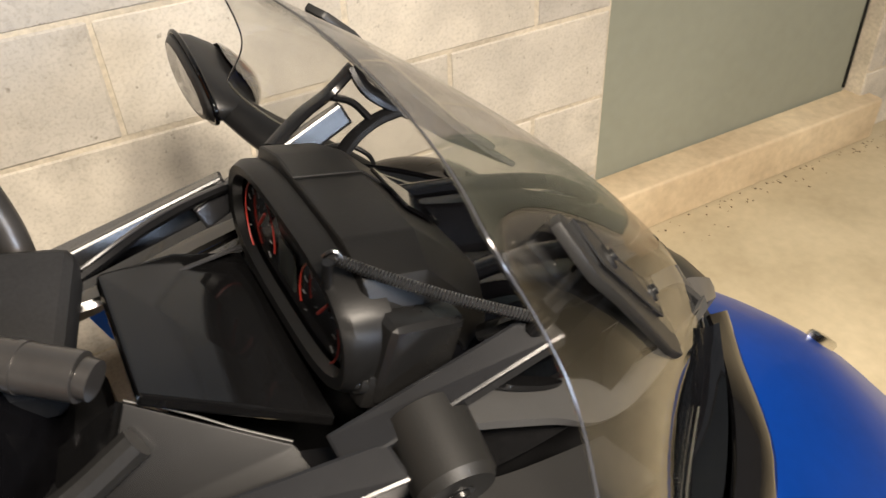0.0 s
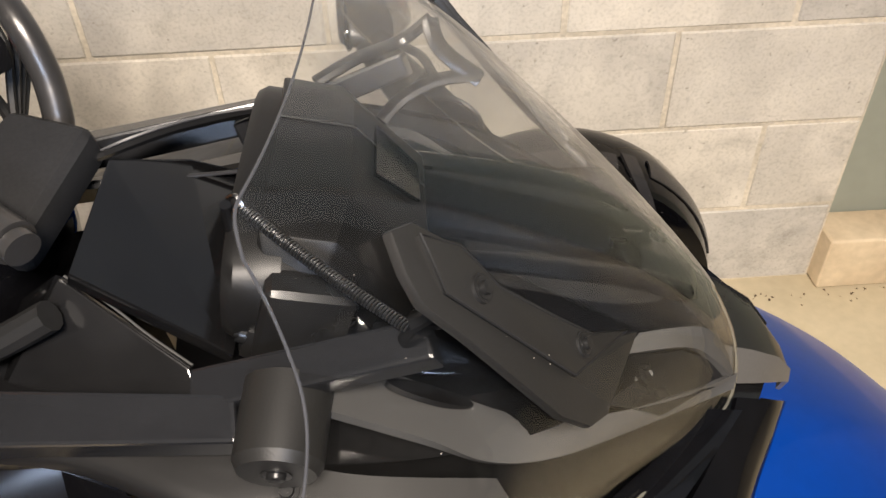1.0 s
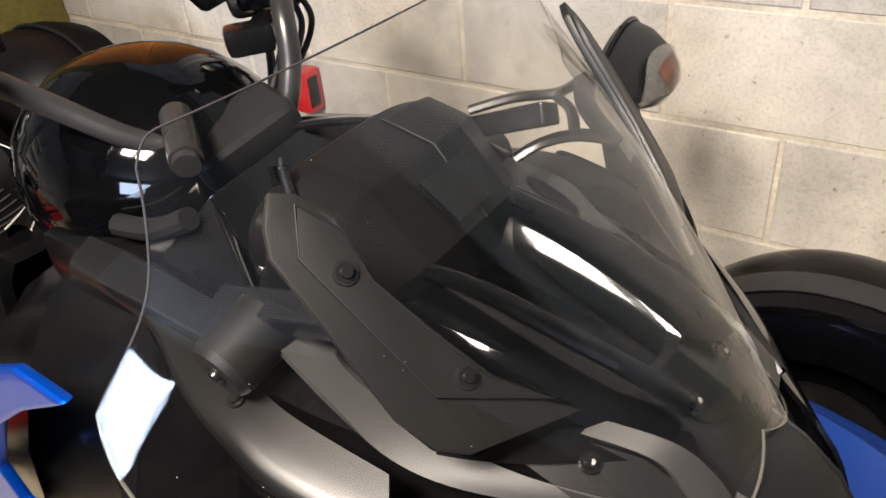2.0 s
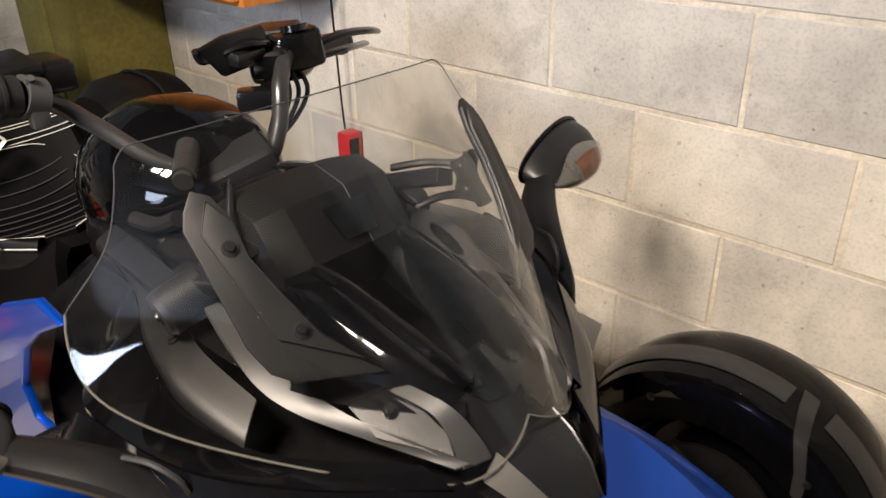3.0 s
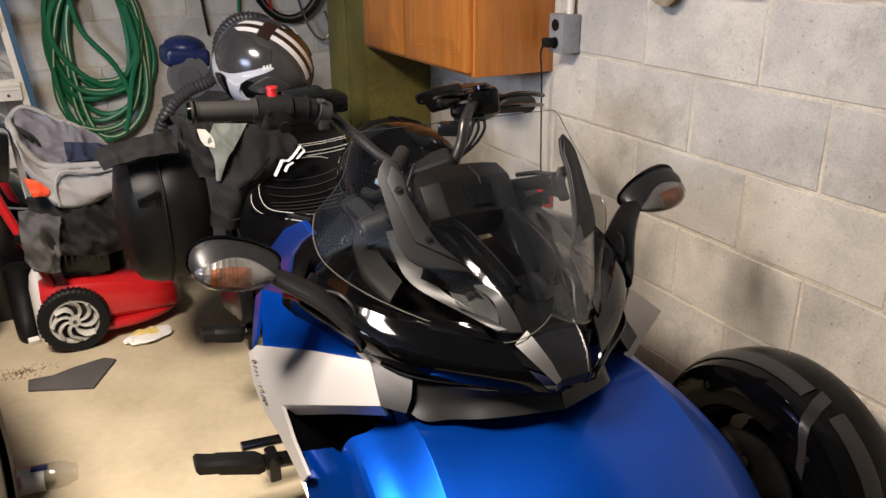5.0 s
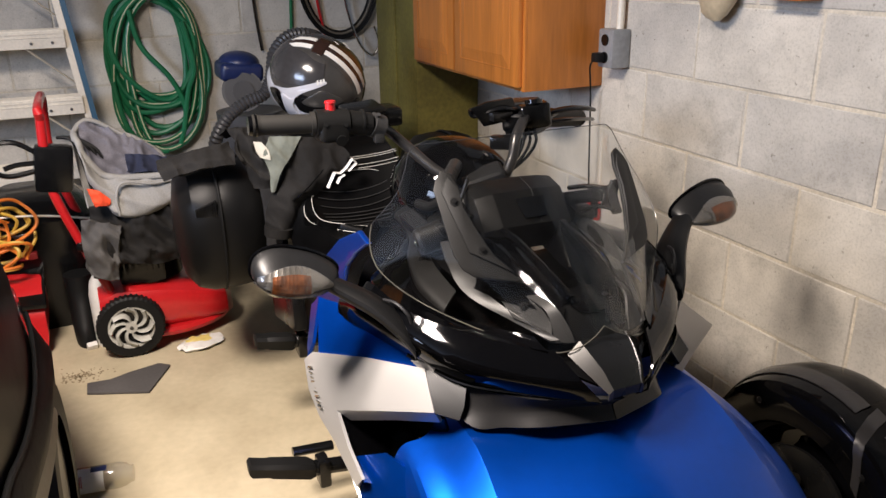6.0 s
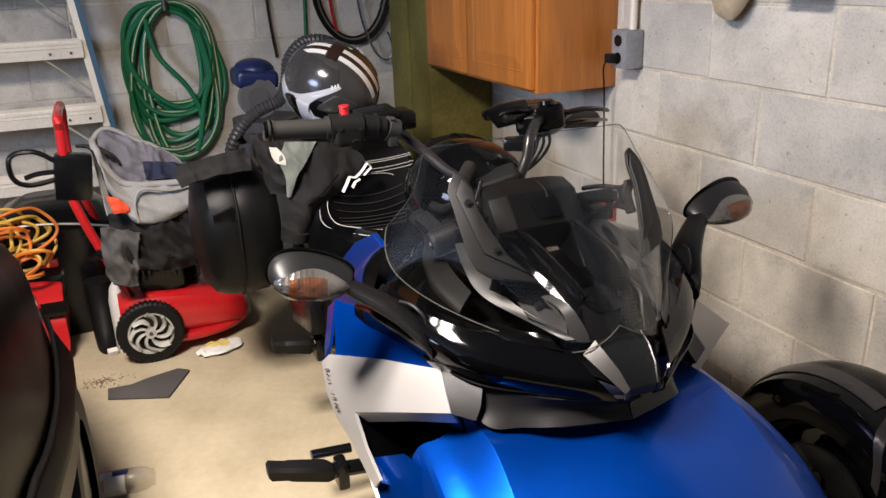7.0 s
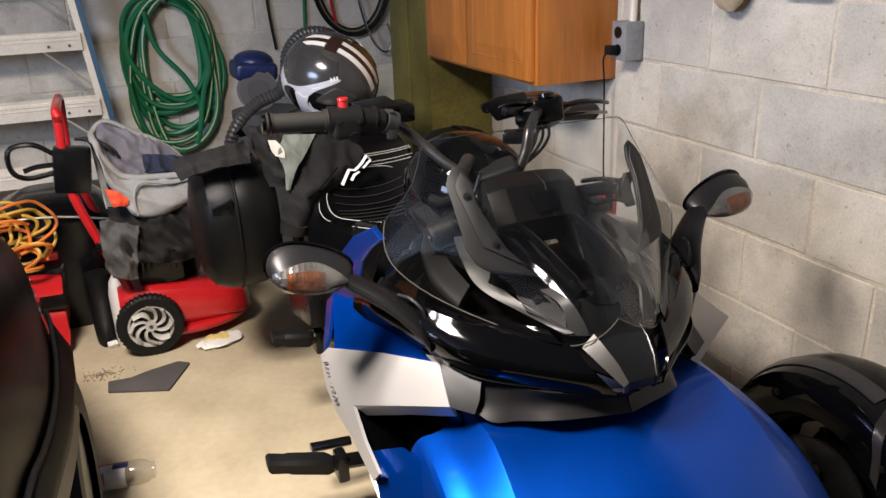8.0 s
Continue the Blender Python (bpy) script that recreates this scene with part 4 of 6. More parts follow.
box(bm, (.122, -.112, 1.018), (.010, .060, .034), .003)
part("reservoir", bm, PLASTIC, hb, "black fluid reservoir")
bm = B()
box(bm, (.118, -.118, 1.022), (.004, .018, .008), .001)
part("reservoir_label", bm, RED, hb)
bm = B()
cyl(bm, (.095, .295, .972), (-.005, .455, .944), .0200, seg=28)
cyl(bm, (-.005, .455, .944), (-.012, .466, .942), .0225, .021, seg=28)
part("grip", bm, GRIPM, hb, "black rubber grip")
bm = B()
box(bm, (.148, .212, .985), (.062, .085, .060), .014, pose(0, 0, 0, 8, 0, -58), 3)
cyl(bm, (.135, .235, .982), (.095, .295, .972), .028, .024, seg=24)
lsw = part("switch_housing", bm, PLASTIC, hb, "black switch cluster")
bm = B()
box(bm, (.190, .165, 1.000), (.050, .055, .045), .012, pose(0, 0, 0, 0, 14, -40), 3)
box(bm, (.212, .118, .958), (.035, .050, .030), .008, pose(0, 0, 0, 0, 0, -35), 2)
cyl(bm, (.20, .155, .965), (.212, .12, .955), .012, seg=14)
part("clamp", bm, PLASTIC, lsw, "bar clamp")
bm = B()
box(bm, (.165, .255, 1.005), (.03, .04, .02), .006, pose(0, 0, 0, 0, 0, -55), 2)
part("rocker", bm, PLASTIC, lsw, "rocker switch")
bm = B()
slab(bm, [(.19, .050, 1.035), (.19, .089, 1.047), (.19, .150, 1.052), (.19, .156, 1.038), (.19, .131, 1.000), (.19, .083, .994)], .012)
round_edges(bm, .002, 2, 30)
part("lever_bracket", bm, PLASTIC, lsw, "black angular lever bracket", smooth=25)
bm = B()
box(bm, (.195, .208, 1.008), (.050, .070, .056), .010, pose(0, 0, 0, 8, 0, -14), 3)
cyl(bm, (.20, .205, 1.034), (.198, .205, 1.043), .020, seg=20)
part("reservoir", bm, CONS, lsw, "black fluid reservoir")
bm = B()
tube(bm, spline([(.205, .245, 1.012), (.21, .290, 1.018), (.205, .335, 1.014), (.18, .375, 1.004)], 6), .011, 8, flat=.5)
part("lever", bm, PLASTIC, hb, "black control lever")
for q in range(4):
    bm = B()
    tube(bm, spline([(.21, .160 + .012 * q, .985), (.226, .150 + .016 * q, .955), (.222, .135 + .012 * q, .915), (.225, .10, .875)], 6), .0035, 6)
    part("cable", bm, RUBBER, hb, "black control cable")
bm = B()
box(bm, (.160, .200, 1.026), (.050, .070, .024), .009, pose(0, 0, 0, 6, 8, -55), 3)
part("cap", bm, PLATE, lsw, "black reservoir cap")
bm = B()
box(bm, (.200, .120, 1.016), (.026, .060, .020), .007, pose(0, 0, 0, 0, 10, 15), 2)
part("lever_mount", bm, PLATE, lsw, "black lever mount")
bm = B()
tube(bm, spline([(.175, .185, 1.010), (.205, .140, 1.030), (.200, .105, 1.030), (.180, .066, 1.016), (.178, .058, 1.030)], 6), .011, 10, flat=.55)
part("lever", bm, PLASTIC, hb, "black control lever")
bm = B()
tube(bm, spline([(.18, .25, .985), (.175, .31, .985), (.13, .38, .972), (.07, .45, .955)], 6), .008, 8, flat=.6)
part("lever", bm, PLASTIC, hb, "black hand lever")
for q, r_ in (((.185, .20, 1.015), .007), ((.172, .175, 1.012), .006)):
    bm = B()
    cyl(bm, q, (q[0] + .012, q[1], q[2] + .004), r_, seg=12)
    part("button", bm, BARM, lsw, "small round button")
bm = B()
tube(bm, spline([(.10, .26, .965), (.15, .2, .93), (.2, .15, .91), (.24, .1, .88)], 6), .005, 8)
part("cable", bm, RUBBER, hb, "black control cable")
bm = B()
box(bm, (.250, .045, .888), (.075, .115, .040), .014, pose(0, 0, 0, 18, 6, -18), 3)
part("riser_cover", bm, TRIMD, hb, "black riser cover block")
bm = B()
cyl(bm, (.222, .0, .922), (.285, -.046, .910), .0155, seg=24)
cyl(bm, (.255, -.024, .9158), (.258, -.0265, .9152), .0162, seg=24)
cyl(bm, (.220, .002, .9225), (.229, -.005, .9205), .010, seg=16)
cyl(bm, (.285, -.046, .910), (.291, -.051, .908), .0125, seg=20)
part("riser_pivot", bm, BARM, hb, "dark steel riser pivot")
bm = B()
tube(bm, spline([(.20, -.08, .84), (.25, -.075, .845), (.30, -.07, .868)], 6), .011, 10)
part("braided_hose", bm, RUBBER, bike, "black braided hose")

# front wheels and fenders
CALM = mat("cast_alloy", (0.13, 0.115, 0.085), 0.38, metal=0.8, var=0.4, scale=20)
BANDG = mat("fender_grey", (0.040, 0.038, 0.038), 0.22, metal=0.5, var=0.1, fine=60, bump=0)
FENDB = mat("fender_black", (0.0020, 0.0020, 0.0024), 0.06, var=0.3, scale=5, fine=90, bump=0.0, spec=0.14)
for s in (1, -1):
    C = Vector((.772, .62 * s, .255))

    def spin(bm, prof, a0, a1, step, close=False):
        ang = [radians(a) for a in range(a0, a1 + 1, step)]
        return loft(bm, [[C + Vector((r * math.cos(a), w * s, r * math.sin(a))) for r, w in prof] for a in ang])

    bm = B()
    spin(bm, [(.16, -.07), (.205, -.08), (.230, -.068), (.240, -.03), (.240, .03), (.230, .068), (.205, .08), (.16, .07)], 0, 360, 8)
    wheel = part("wheel", bm, RUBBER, bike, "black front tyre")
    bm = B()
    spin(bm, [(.02, -.03), (.03, -.045), (.14, -.035), (.168, -.07), (.172, 0), (.168, .07), (.14, .03), (.03, .045)], 0, 360, 10)
    part("rim", bm, GLOSS, wheel, "gloss black alloy rim")
    bm = B()
    for k in range(36):
        t = 2 * math.pi * k / 36
        cyl(bm, C + Vector((.105 * math.cos(t), -.085 * s, .105 * math.sin(t))), C + Vector((.105 * math.cos(t), -.075 * s, .105 * math.sin(t))), .006, seg=6)
    cyl(bm, C + Vector((0, -.086 * s, 0)), C + Vector((0, -.078 * s, 0)), .12, seg=40)
    part("brake_disc", bm, SCREWM, wheel, "dark drilled brake disc")
    bm = B()
    box(bm, C + Vector((-.07, -.09 * s, .045)), (.07, .05, .09), .012, pose(0, 0, 0, 0, 30, 0))
    cyl(bm, C + Vector((-.02, -.10 * s, .03)), C + Vector((-.02, -.14 * s, .03)), .02, seg=16)
    cyl(bm, C + Vector((-.105, -.105 * s, .07)), C + Vector((-.105, -.13 * s, .07)), .010, seg=12)
    part("caliper", bm, CALM, wheel, "dull golden-grey brake caliper")
    bm = B()
    tube(bm, [C + Vector((-.03, -.1 * s, .02)), C + Vector((-.10, -.33 * s, -.02))], .016, 10)
    tube(bm, [C + Vector((.05, -.1 * s, -.02)), C + Vector((.10, -.36 * s, -.04))], .016, 10)
    tube(bm, [C + Vector((0, -.1 * s, .06)), C + Vector((-.02, -.33 * s, .12))], .014, 10)
    cyl(bm, C + Vector((-.02, -.11 * s, .055)), C + Vector((-.02, -.11 * s, .075)), .014, seg=12)
    part("suspension_arm", bm, CALM, bike, "steel suspension arms")
    bm = B()
    spin(bm, [(.172, -.098), (.178, -.106), (.215, -.112), (.245, -.110), (.262, -.098), (.274, -.058), (.279, -.010), (.275, .030), (.264, .058), (.243, .070), (.22, .074)], 12, 204, 6)
    thick(bm, .004)
    fen = part("fender", bm, FENDB, bike, "gloss black front fender")
    bm = B()
    spin(bm, [(.2725, -.072), (.2778, -.058), (.2812, -.036), (.278, -.032)], 72, 182, 5)
    thick(bm, .003)
    part("fender_band", bm, BANDG, fen, "satin grey band")
    bm = B()
    spin(bm, [(.2755, -.060), (.2805, -.042), (.2822, -.024), (.278, -.018)], 14, 60, 3)
    thick(bm, .003)
    part("fender_band", bm, BANDG, fen, "satin grey band")
    bm = B()
    bend = lambda a, r: radians(a - max(0, .2835 - r) * 260 + (a - 67) * max(0, .26 - r) * 5)
    loft(bm, [[C + Vector((r * math.cos(bend(a, r)), w * s, r * math.sin(bend(a, r)))) for r, w in ((.2835, -.03), (.277, -.062), (.263, -.100), (.247, -.1125), (.22, -.1145), (.188, -.113))] for a in (64.5, 66, 68.5, 70)])
    thick(bm, .005)
    part("fender_stay", bm, BANDG, fen, "grey fender stay")
    for a in (48, 200, 120):
        p = C + Vector((.222 * math.cos(radians(a)), -.112 * s, .222 * math.sin(radians(a))))
        screw(fen, p, (0, -s, 0), .005)

# mirrors
AMBERR = mat("amber_reflector", (0.20, 0.065, 0.02), 0.3, metal=0.5, var=0.4, scale=60, bump=0)
REFL = mat("lamp_reflector", (0.30, 0.29, 0.28), 0.30, metal=0.8, var=0.2, bump=0)
ARMB = mat("arm_black", (0.0060, 0.0060, 0.0063), 0.42, var=0.2, fine=400, bump=0.02, spec=0.30)
CAPB = mat("mirror_black", (0.010, 0.010, 0.0105), 0.42, var=0.2, bump=0, spec=0.45)
for s in (1, -1):
    def leaf(dx, w, h, dz, t):
        c, d = math.cos(t), math.sin(t)
        y = math.copysign(abs(c) ** .85, c)
        return Vector((dx, w * y * s, h * math.copysign(abs(d) ** .85, d) * (.80 + .20 * y - .10 * y * y) + dz))

    bm = B()
    rows = []
    M = pose(.500, YC + (.447 if s > 0 else .434) * s, .841, 0, 0, 2 * s) @ pose(0, 0, 0, 12 * s, 0, 0) @ Matrix.Scale(1.1, 4)
    for dx, w, h, dz in ((-.034, .060, .036, .004), (-.029, .066, .040, .004), (-.018, .069, .041, .003), (.002, .066, .037, .0), (.018, .055, .028, -.003), (.029, .035, .017, -.005), (.034, .012, .007, -.006)):
        rows.append([M @ leaf(dx, w, h, dz, t) - Vector((1.0 * max(0, dx + .034) / .092 * h * math.sin(t), 0, 0)) for t in [2 * math.pi * k / 36 for k in range(36)]])
    loft(bm, rows, closed=True, caps=True)
    mir = part("mirror", bm, CAPB, bike, "gloss black rear-view mirror", smooth=45)
    bm = B()
    loft(bm, [[M @ leaf(-.035, w, h, .006, t) for t in [2 * math.pi * k / 36 for k in range(36)]] for w, h in ((.056, .032), (.002, .001))], closed=True, caps=True)
    part("mirror_glass", bm, MIRRORM, mir, "mirror glass")
    bm = B()
    tube(bm, [M @ leaf(-.025, .0695, .0425, .004, t) for t in [2 * math.pi * k / 40 for k in range(40)]], .0032, 8, loop=True)
    part("mirror_brow", bm, GLOSS, mir, "raised black rim")

    def lens_pt(u, v, off):
        yy = (.063 - .124 * u) * s
        z = -.035 + .018 * abs(2 * u - .9) ** 2 + (.054 - .045 * abs(2 * u - .9) ** 2) * v + .004 * u
        q_ = yy * s / .069
        rho = min(1.0, ((abs(q_)) ** 2.3 + (abs(z) / (.041 * (.80 + .20 * q_ - .10 * q_ * q_))) ** 2.3) ** .43)
        x = -.020
        for (r0, x0), (r1, x1) in zip(((0, .035), (.16, .034), (.49, .029), (.80, .018), (.96, .002)), ((.16, .034), (.49, .029), (.80, .018), (.96, .002), (1.0, -.02))):
            if r0 <= rho <= r1:
                x = x0 + (x1 - x0) * (rho - r0) / (r1 - r0)
        return M @ Vector((x + off, yy, z)) - Vector((max(0, x + .034) / .092 * z, 0, 0))

    bm = B()
    loft(bm, [[lens_pt(u / 14, v / 6, .004) for u in range(15)] for v in range(7)])
    thick(bm, .002)
    part("turn_lens", bm, LENS, mir, "clear turn-signal lens")
    bm = B()
    loft(bm, [[lens_pt(u / 28, v / 6, .0014 - .0006 * (u % 2) - .0004 * (v % 2)) for u in range(29)] for v in range(7)])
    part("reflector", bm, REFL, mir, "faceted reflector behind the lens", smooth=0)
    bm = B()
    loft(bm, [[lens_pt(.16 + .46 * u / 20, .22 + .6 * v / 5, .0022 - .0003 * (u % 2)) for u in range(21)] for v in range(6)])
    part("amber_reflector", bm, AMBERR, mir, "amber lamp insert", smooth=0)
    bm = B()
    rows = []
    path = [Vector((p.x, YC + (p.y + YC) * s, p.z)) for p in spline([(.490, .395, .834), (.518, .350, .808), (.555, .305, .782), (.592, .268, .748), (.60, .250, .722)], 6)]
    for k, p in enumerate(path):
        f = k / (len(path) - 1)
        hw, hh = .021 + .034 * f, .013 + .010 * f
        rows.append([p + Vector((hw * math.cos(q) * .8, hw * math.cos(q) * .35 * s, hh * math.sin(q))) for q in [2 * math.pi * j / 14 for j in range(14)]])
    loft(bm, rows, closed=True, caps=True)
    part("mirror_arm", bm, ARMB, bike, "black mirror arm")
    bm = B()
    tube(bm, spline([(x, YC + (l + YC) * s, z) for x, l, z in ((.560, .292, .795), (.590, .280, .797), (.612, .268, .782), (.615, .262, .760))], 5), .003, 6)
    part("arm_seam", bm, GREYP, bike)

# tank cover, saddle
bm = B()
ball(bm, (.105, .045, .835), (.165, .145, .122))
part("steering_cover", bm, GLOSS, bike, "gloss black steering cover")
bm = B()
rows = []
prof = [(-.12, .11, .700), (-.20, .15, .635), (-.30, .18, .600), (-.42, .195, .595), (-.50, .205, .615), (-.555, .21, .675), (-.60, .205, .745), (-.64, .19, .785), (-.70, .17, .795), (-.80, .15, .79), (-.98, .13, .80)]
for x, w, z in prof:
    rows.append([(x + .03 * abs(q) ** 2, w * q, z + .028 * abs(q) ** 2.5 - .16 * max(0, abs(q) - .82) ** 1.0 / .18 * .9) for q in [k / 8 for k in range(-8, 9)]])
cols = [spline([r[k] for r in rows], 4) for k in range(17)]
loft(bm, [[c[i] for c in cols] for i in range(len(cols[0]))])
thick(bm, .02)
seat = part("saddle", bm, LEATHER, bike, "black vinyl saddle with white stitching")


def on_seat(x, q, dz=.003):
    for (x0, w0, z0), (x1, w1, z1) in zip(prof, prof[1:]):
        if x <= x0 and x >= x1:
            f = (x - x0) / (x1 - x0)
            w, z = w0 + (w1 - w0) * f, z0 + (z1 - z0) * f
            return (x + .03 * q * q, w * q, z + .028 * abs(q) ** 2.5 - .144 / .18 * max(0, abs(q) - .82) + dz)


# padded rim round the dished saddle, sewn along both edges
RIM = [(-.578, 0, .722), (-.575, .07, .717), (-.556, .118, .692), (-.50, .153, .662), (-.416, .153, .632), (-.380, .090, .617), (-.352, .03, .610)]
FOOT = [(-.600, 0, .716), (-.598, .08, .712), (-.570, .142, .672), (-.50, .178, .641), (-.455, .172, .614), (-.405, .125, .602), (-.330, .057, .600)]
for sd in (1, -1):
    inner, outer = (spline([(x, YC + l * sd, z) for x, l, z in q], 8) for q in (RIM, FOOT))
    bm = B()
    rows = []
    for p, q in zip(inner, outer):
        m = (p + q) / 2
        up = Vector((0, 0, .012)) + (q - p) * .1
        rows.append([p + Vector((0, 0, -.03)), p, p.lerp(q, .25) + up * .8, m + up, p.lerp(q, .75) + up * .8, q, q + (q - p).normalized() * .012 + Vector((0, 0, -.045)), q + (q - p).normalized() * .010 + Vector((0, 0, -.16))])
    loft(bm, rows)
    part("seat_rim", bm, LEATHER, seat, "padded black seat rim", smooth=60)
    for line, lift in ((inner, .002), (outer, .0015)):
        bm = B()
        tube(bm, [p + Vector((0, 0, lift)) for p in line], .0012, 5)
        part("stitching", bm, THREAD, seat, "white seam stitching")
for x in (-.584, -.590, -.602, -.607):
    bm = B()
    tube(bm, [on_seat(x, q / 10, .006) for q in range(-6, 9)], .0011, 5)
    part("stitching", bm, THREAD, seat, "white seam stitching")
for k in range(10):
    bm = B()
    tube(bm, spline([on_seat(-.545 + .019 * k - .012 * (q / 6) ** 2, q / 6 * .55, .002) for q in range(-6, 7)], 2), .0016, 5)
    part("quilt_rib", bm, QUILT, seat, "grey quilting line")

# rear body, wheel, cases, pegs
bm = B()
loft(bm, [[(x, w * math.sin(a), z0 + (z1 - z0) * (.5 + .5 * math.cos(a))) for a in [2 * math.pi * k / 20 for k in range(20)]] for x, w, z0, z1 in
          ((.30, .10, .30, .80), (.10, .22, .22, .80), (-.2, .18, .24, .60), (-.5, .18, .28, .56), (-.85, .16, .40, .76), (-1.15, .12, .52, .74))], closed=True, caps=True)
part("frame_body", bm, PLASTIC, bike, "black frame and engine body")
bm = B()
C = Vector((-1.0, 0, .31))
loft(bm, [[C + Vector((r * math.cos(a), w, r * math.sin(a))) for r, w in ((.19, -.1), (.27, -.11), (.31, -.06), (.31, .06), (.27, .11), (.19, .1))] for a in [2 * math.pi * k / 40 for k in range(41)]])
part("rear_wheel", bm, RUBBER, bike, "wide black rear tyre")
bm = B()
cyl(bm, C + Vector((0, -.09, 0)), C + Vector((0, .09, 0)), .19, seg=40)
part("rear_rim", bm, GLOSS, bike)
for s in (1, -1):
    K = Vector((-.72, .405 * s, .572))
    bm = B()
    rows = []
    for dy, w, h in ((0, .185, .205), (.03, .185, .205), (.075, .17, .19), (.105, .13, .15), (.12, .06, .075), (.122, .01, .01)):
        rows.append([K + Vector((w * math.copysign(abs(math.cos(t)) ** .8, math.cos(t)), dy * s, h * math.copysign(abs(math.sin(t)) ** .8, math.sin(t)))) for t in [2 * math.pi * k / 40 for k in range(40)]])
    loft(bm, rows, closed=True, caps=True)
    case = part("side_case", bm, CASEM, bike, "black textured hard side case")
    bm = B()
    rows = []
    for dy, w, h in ((-.004, .18, .20), (-.03, .185, .206), (-.09, .18, .20), (-.13, .15, .17), (-.14, .10, .12)):
        rows.append([K + Vector((w * math.copysign(abs(math.cos(t)) ** .8, math.cos(t)), dy * s, h * math.copysign(abs(math.sin(t)) ** .8, math.sin(t)))) for t in [2 * math.pi * k / 40 for k in range(40)]])
    loft(bm, rows, closed=True, caps=True)
    part("case_shell", bm, CASEM, case, "black inner case shell")
    bm = B()
    for k in range(11):
        box(bm, K + Vector((.176 - .001 * k, (.012 + .0055 * k) * s, .095 - .001 * k)), (.012, .0028, .05 - .0028 * k), .0006)
    part("case_ribs", bm, PLATE, case, "ribbed corner patch")
    bm = B()
    tube(bm, [K + Vector((.187 * math.copysign(abs(math.cos(t)) ** .8, math.cos(t)), -.002 * s, .207 * math.copysign(abs(math.sin(t)) ** .8, math.sin(t)))) for t in [2 * math.pi * k / 40 for k in range(40)]], .004, 6, loop=True)
    part("case_seam", bm, RUBBER, case, "black seam of the case")
    for n, a, b in (("rider_peg", (.095, .492, .210), (.10, .335, .166)), ("passenger_peg", (-.36, .376, .312), (-.36, .262, .289))):
        bm = B()
        p, q = Vector((a[0], a[1] * s, a[2])), Vector((b[0], b[1] * s, b[2]))
        loft(bm, [[p.lerp(q, f) + Vector((w * x, 0, z * h)) for x, z in ((-1, .5), (-.7, 1), (.7, 1), (1, .5), (.7, -1), (-.7, -1))] for f, w, h in ((0, .020, .013), (.04, .025, .019), (.30, .024, .018), (.33, .026, .020), (.9, .027, .022), (1, .020, .017))], closed=True, caps=True)
        peg = part("foot_peg", bm, RUBBER, bike, "black rubber foot peg")
        bm = B()
        tube(bm, [q, q + Vector((.0, -.10 * s, -.012))], .020, 10)
        box(bm, q + Vector((.0, -.022 * s, -.012)), (.052, .030, .075), .008)
        part("peg_mount", bm, PLASTIC, bike)
    bm = B()
    tube(bm, [(.0, .365 * s, .158), (.0, .26 * s, .150)], .015, 10, flat=.7)
    part("pedal", bm, PLASTIC, bike, "black foot pedal")
    bm = B()
    box(bm, (-.45, .25 * s, .36), (.30, .04, .10), .012, pose(0, 0, 0, 0, -14, 0))
    part("side_cover", bm, PLATE, bike)
bm = B()
box(bm, (-1.18, 0, .62), (.05, .22, .05), .012)
part("tail_light", bm, RED, bike, "red tail light")
bm = B()
box(bm, (-.90, 0, .800), (.34, .36, .07), .02)
part("luggage_rack", bm, PLASTIC, bike, "black luggage rack")

# ---- along the block wall: cabinet, post, socket ----
def raised_door(parent, x0, x1, z0, z1):
    bm = B()
    w, h = x1 - x0, z1 - z0
    cx, cz = (x0 + x1) / 2, (z0 + z1) / 2
    box(bm, (cx, -.1505, cz), (w, .018, h), .004)
    d = part("door", bm, OAK, parent, "honey oak frame door")
    bm = B()
    v = [(-w / 2 + .055, 0, -h / 2 + .055), (w / 2 - .055, 0, -h / 2 + .055), (w / 2 - .055, 0, h / 2 - .055), (-w / 2 + .055, 0, h / 2 - .055)]
    o = Vector((cx, -.160, cz))
    a = [o + Vector(p) for p in v]
    b = [o + Vector((p[0] * .80, -.006, p[2] * .88)) for p in v]
    loft(bm, [a, b], closed=True)
    bm.faces.new([bm.verts[k] for k in (4, 5, 6, 7)] if bm.verts.ensure_lookup_table() is None else [])
    part("raised_panel", bm, OAK, d, smooth=0)
    bm = B()
    for (xa, za, xb, zb) in ((-1, -1, 1, -1), (1, -1, 1, 1), (1, 1, -1, 1), (-1, 1, -1, -1)):
        tube(bm, [o + Vector((xa * (w / 2 - .052), .001, za * (h / 2 - .052))), o + Vector((xb * (w / 2 - .052), .001, zb * (h / 2 - .052)))], .003, 6)
    part("moulding", bm, OAK, d)


cab = thing("wall_cabinet", (-.875, -.145, .945), "honey oak wall cabinet with two raised-panel doors", "cabinet")
bm = B()
box(bm, (0, .005, .38), (.89, .28, .76), .002)
part("body", bm, OAK, cab)
bm = B()
for x in (-.43, -.04, .43):
    box(bm, (x, -.139, .38), (.03 if x != -.04 else .02, .006, .76))
box(bm, (0, -.1395, .012), (.86, .004, .024))
part("face_frame", bm, OAK, cab)
raised_door(cab, -.43, -.048, .012, .75)
raised_door(cab, -.036, .43, .012, .75)
bm = B()
box(bm, (-1.565, -.144, ZC / 2), (.47, .282, ZC - .004), .004)
tagged(finish("post", bm, POSTG), "olive-green painted timber post beside the cabinet", "post", kind="structure")
bm = B()
box(bm, (-1.6, -.29, ZC / 2), (.10, .01, ZC - .004), .002)
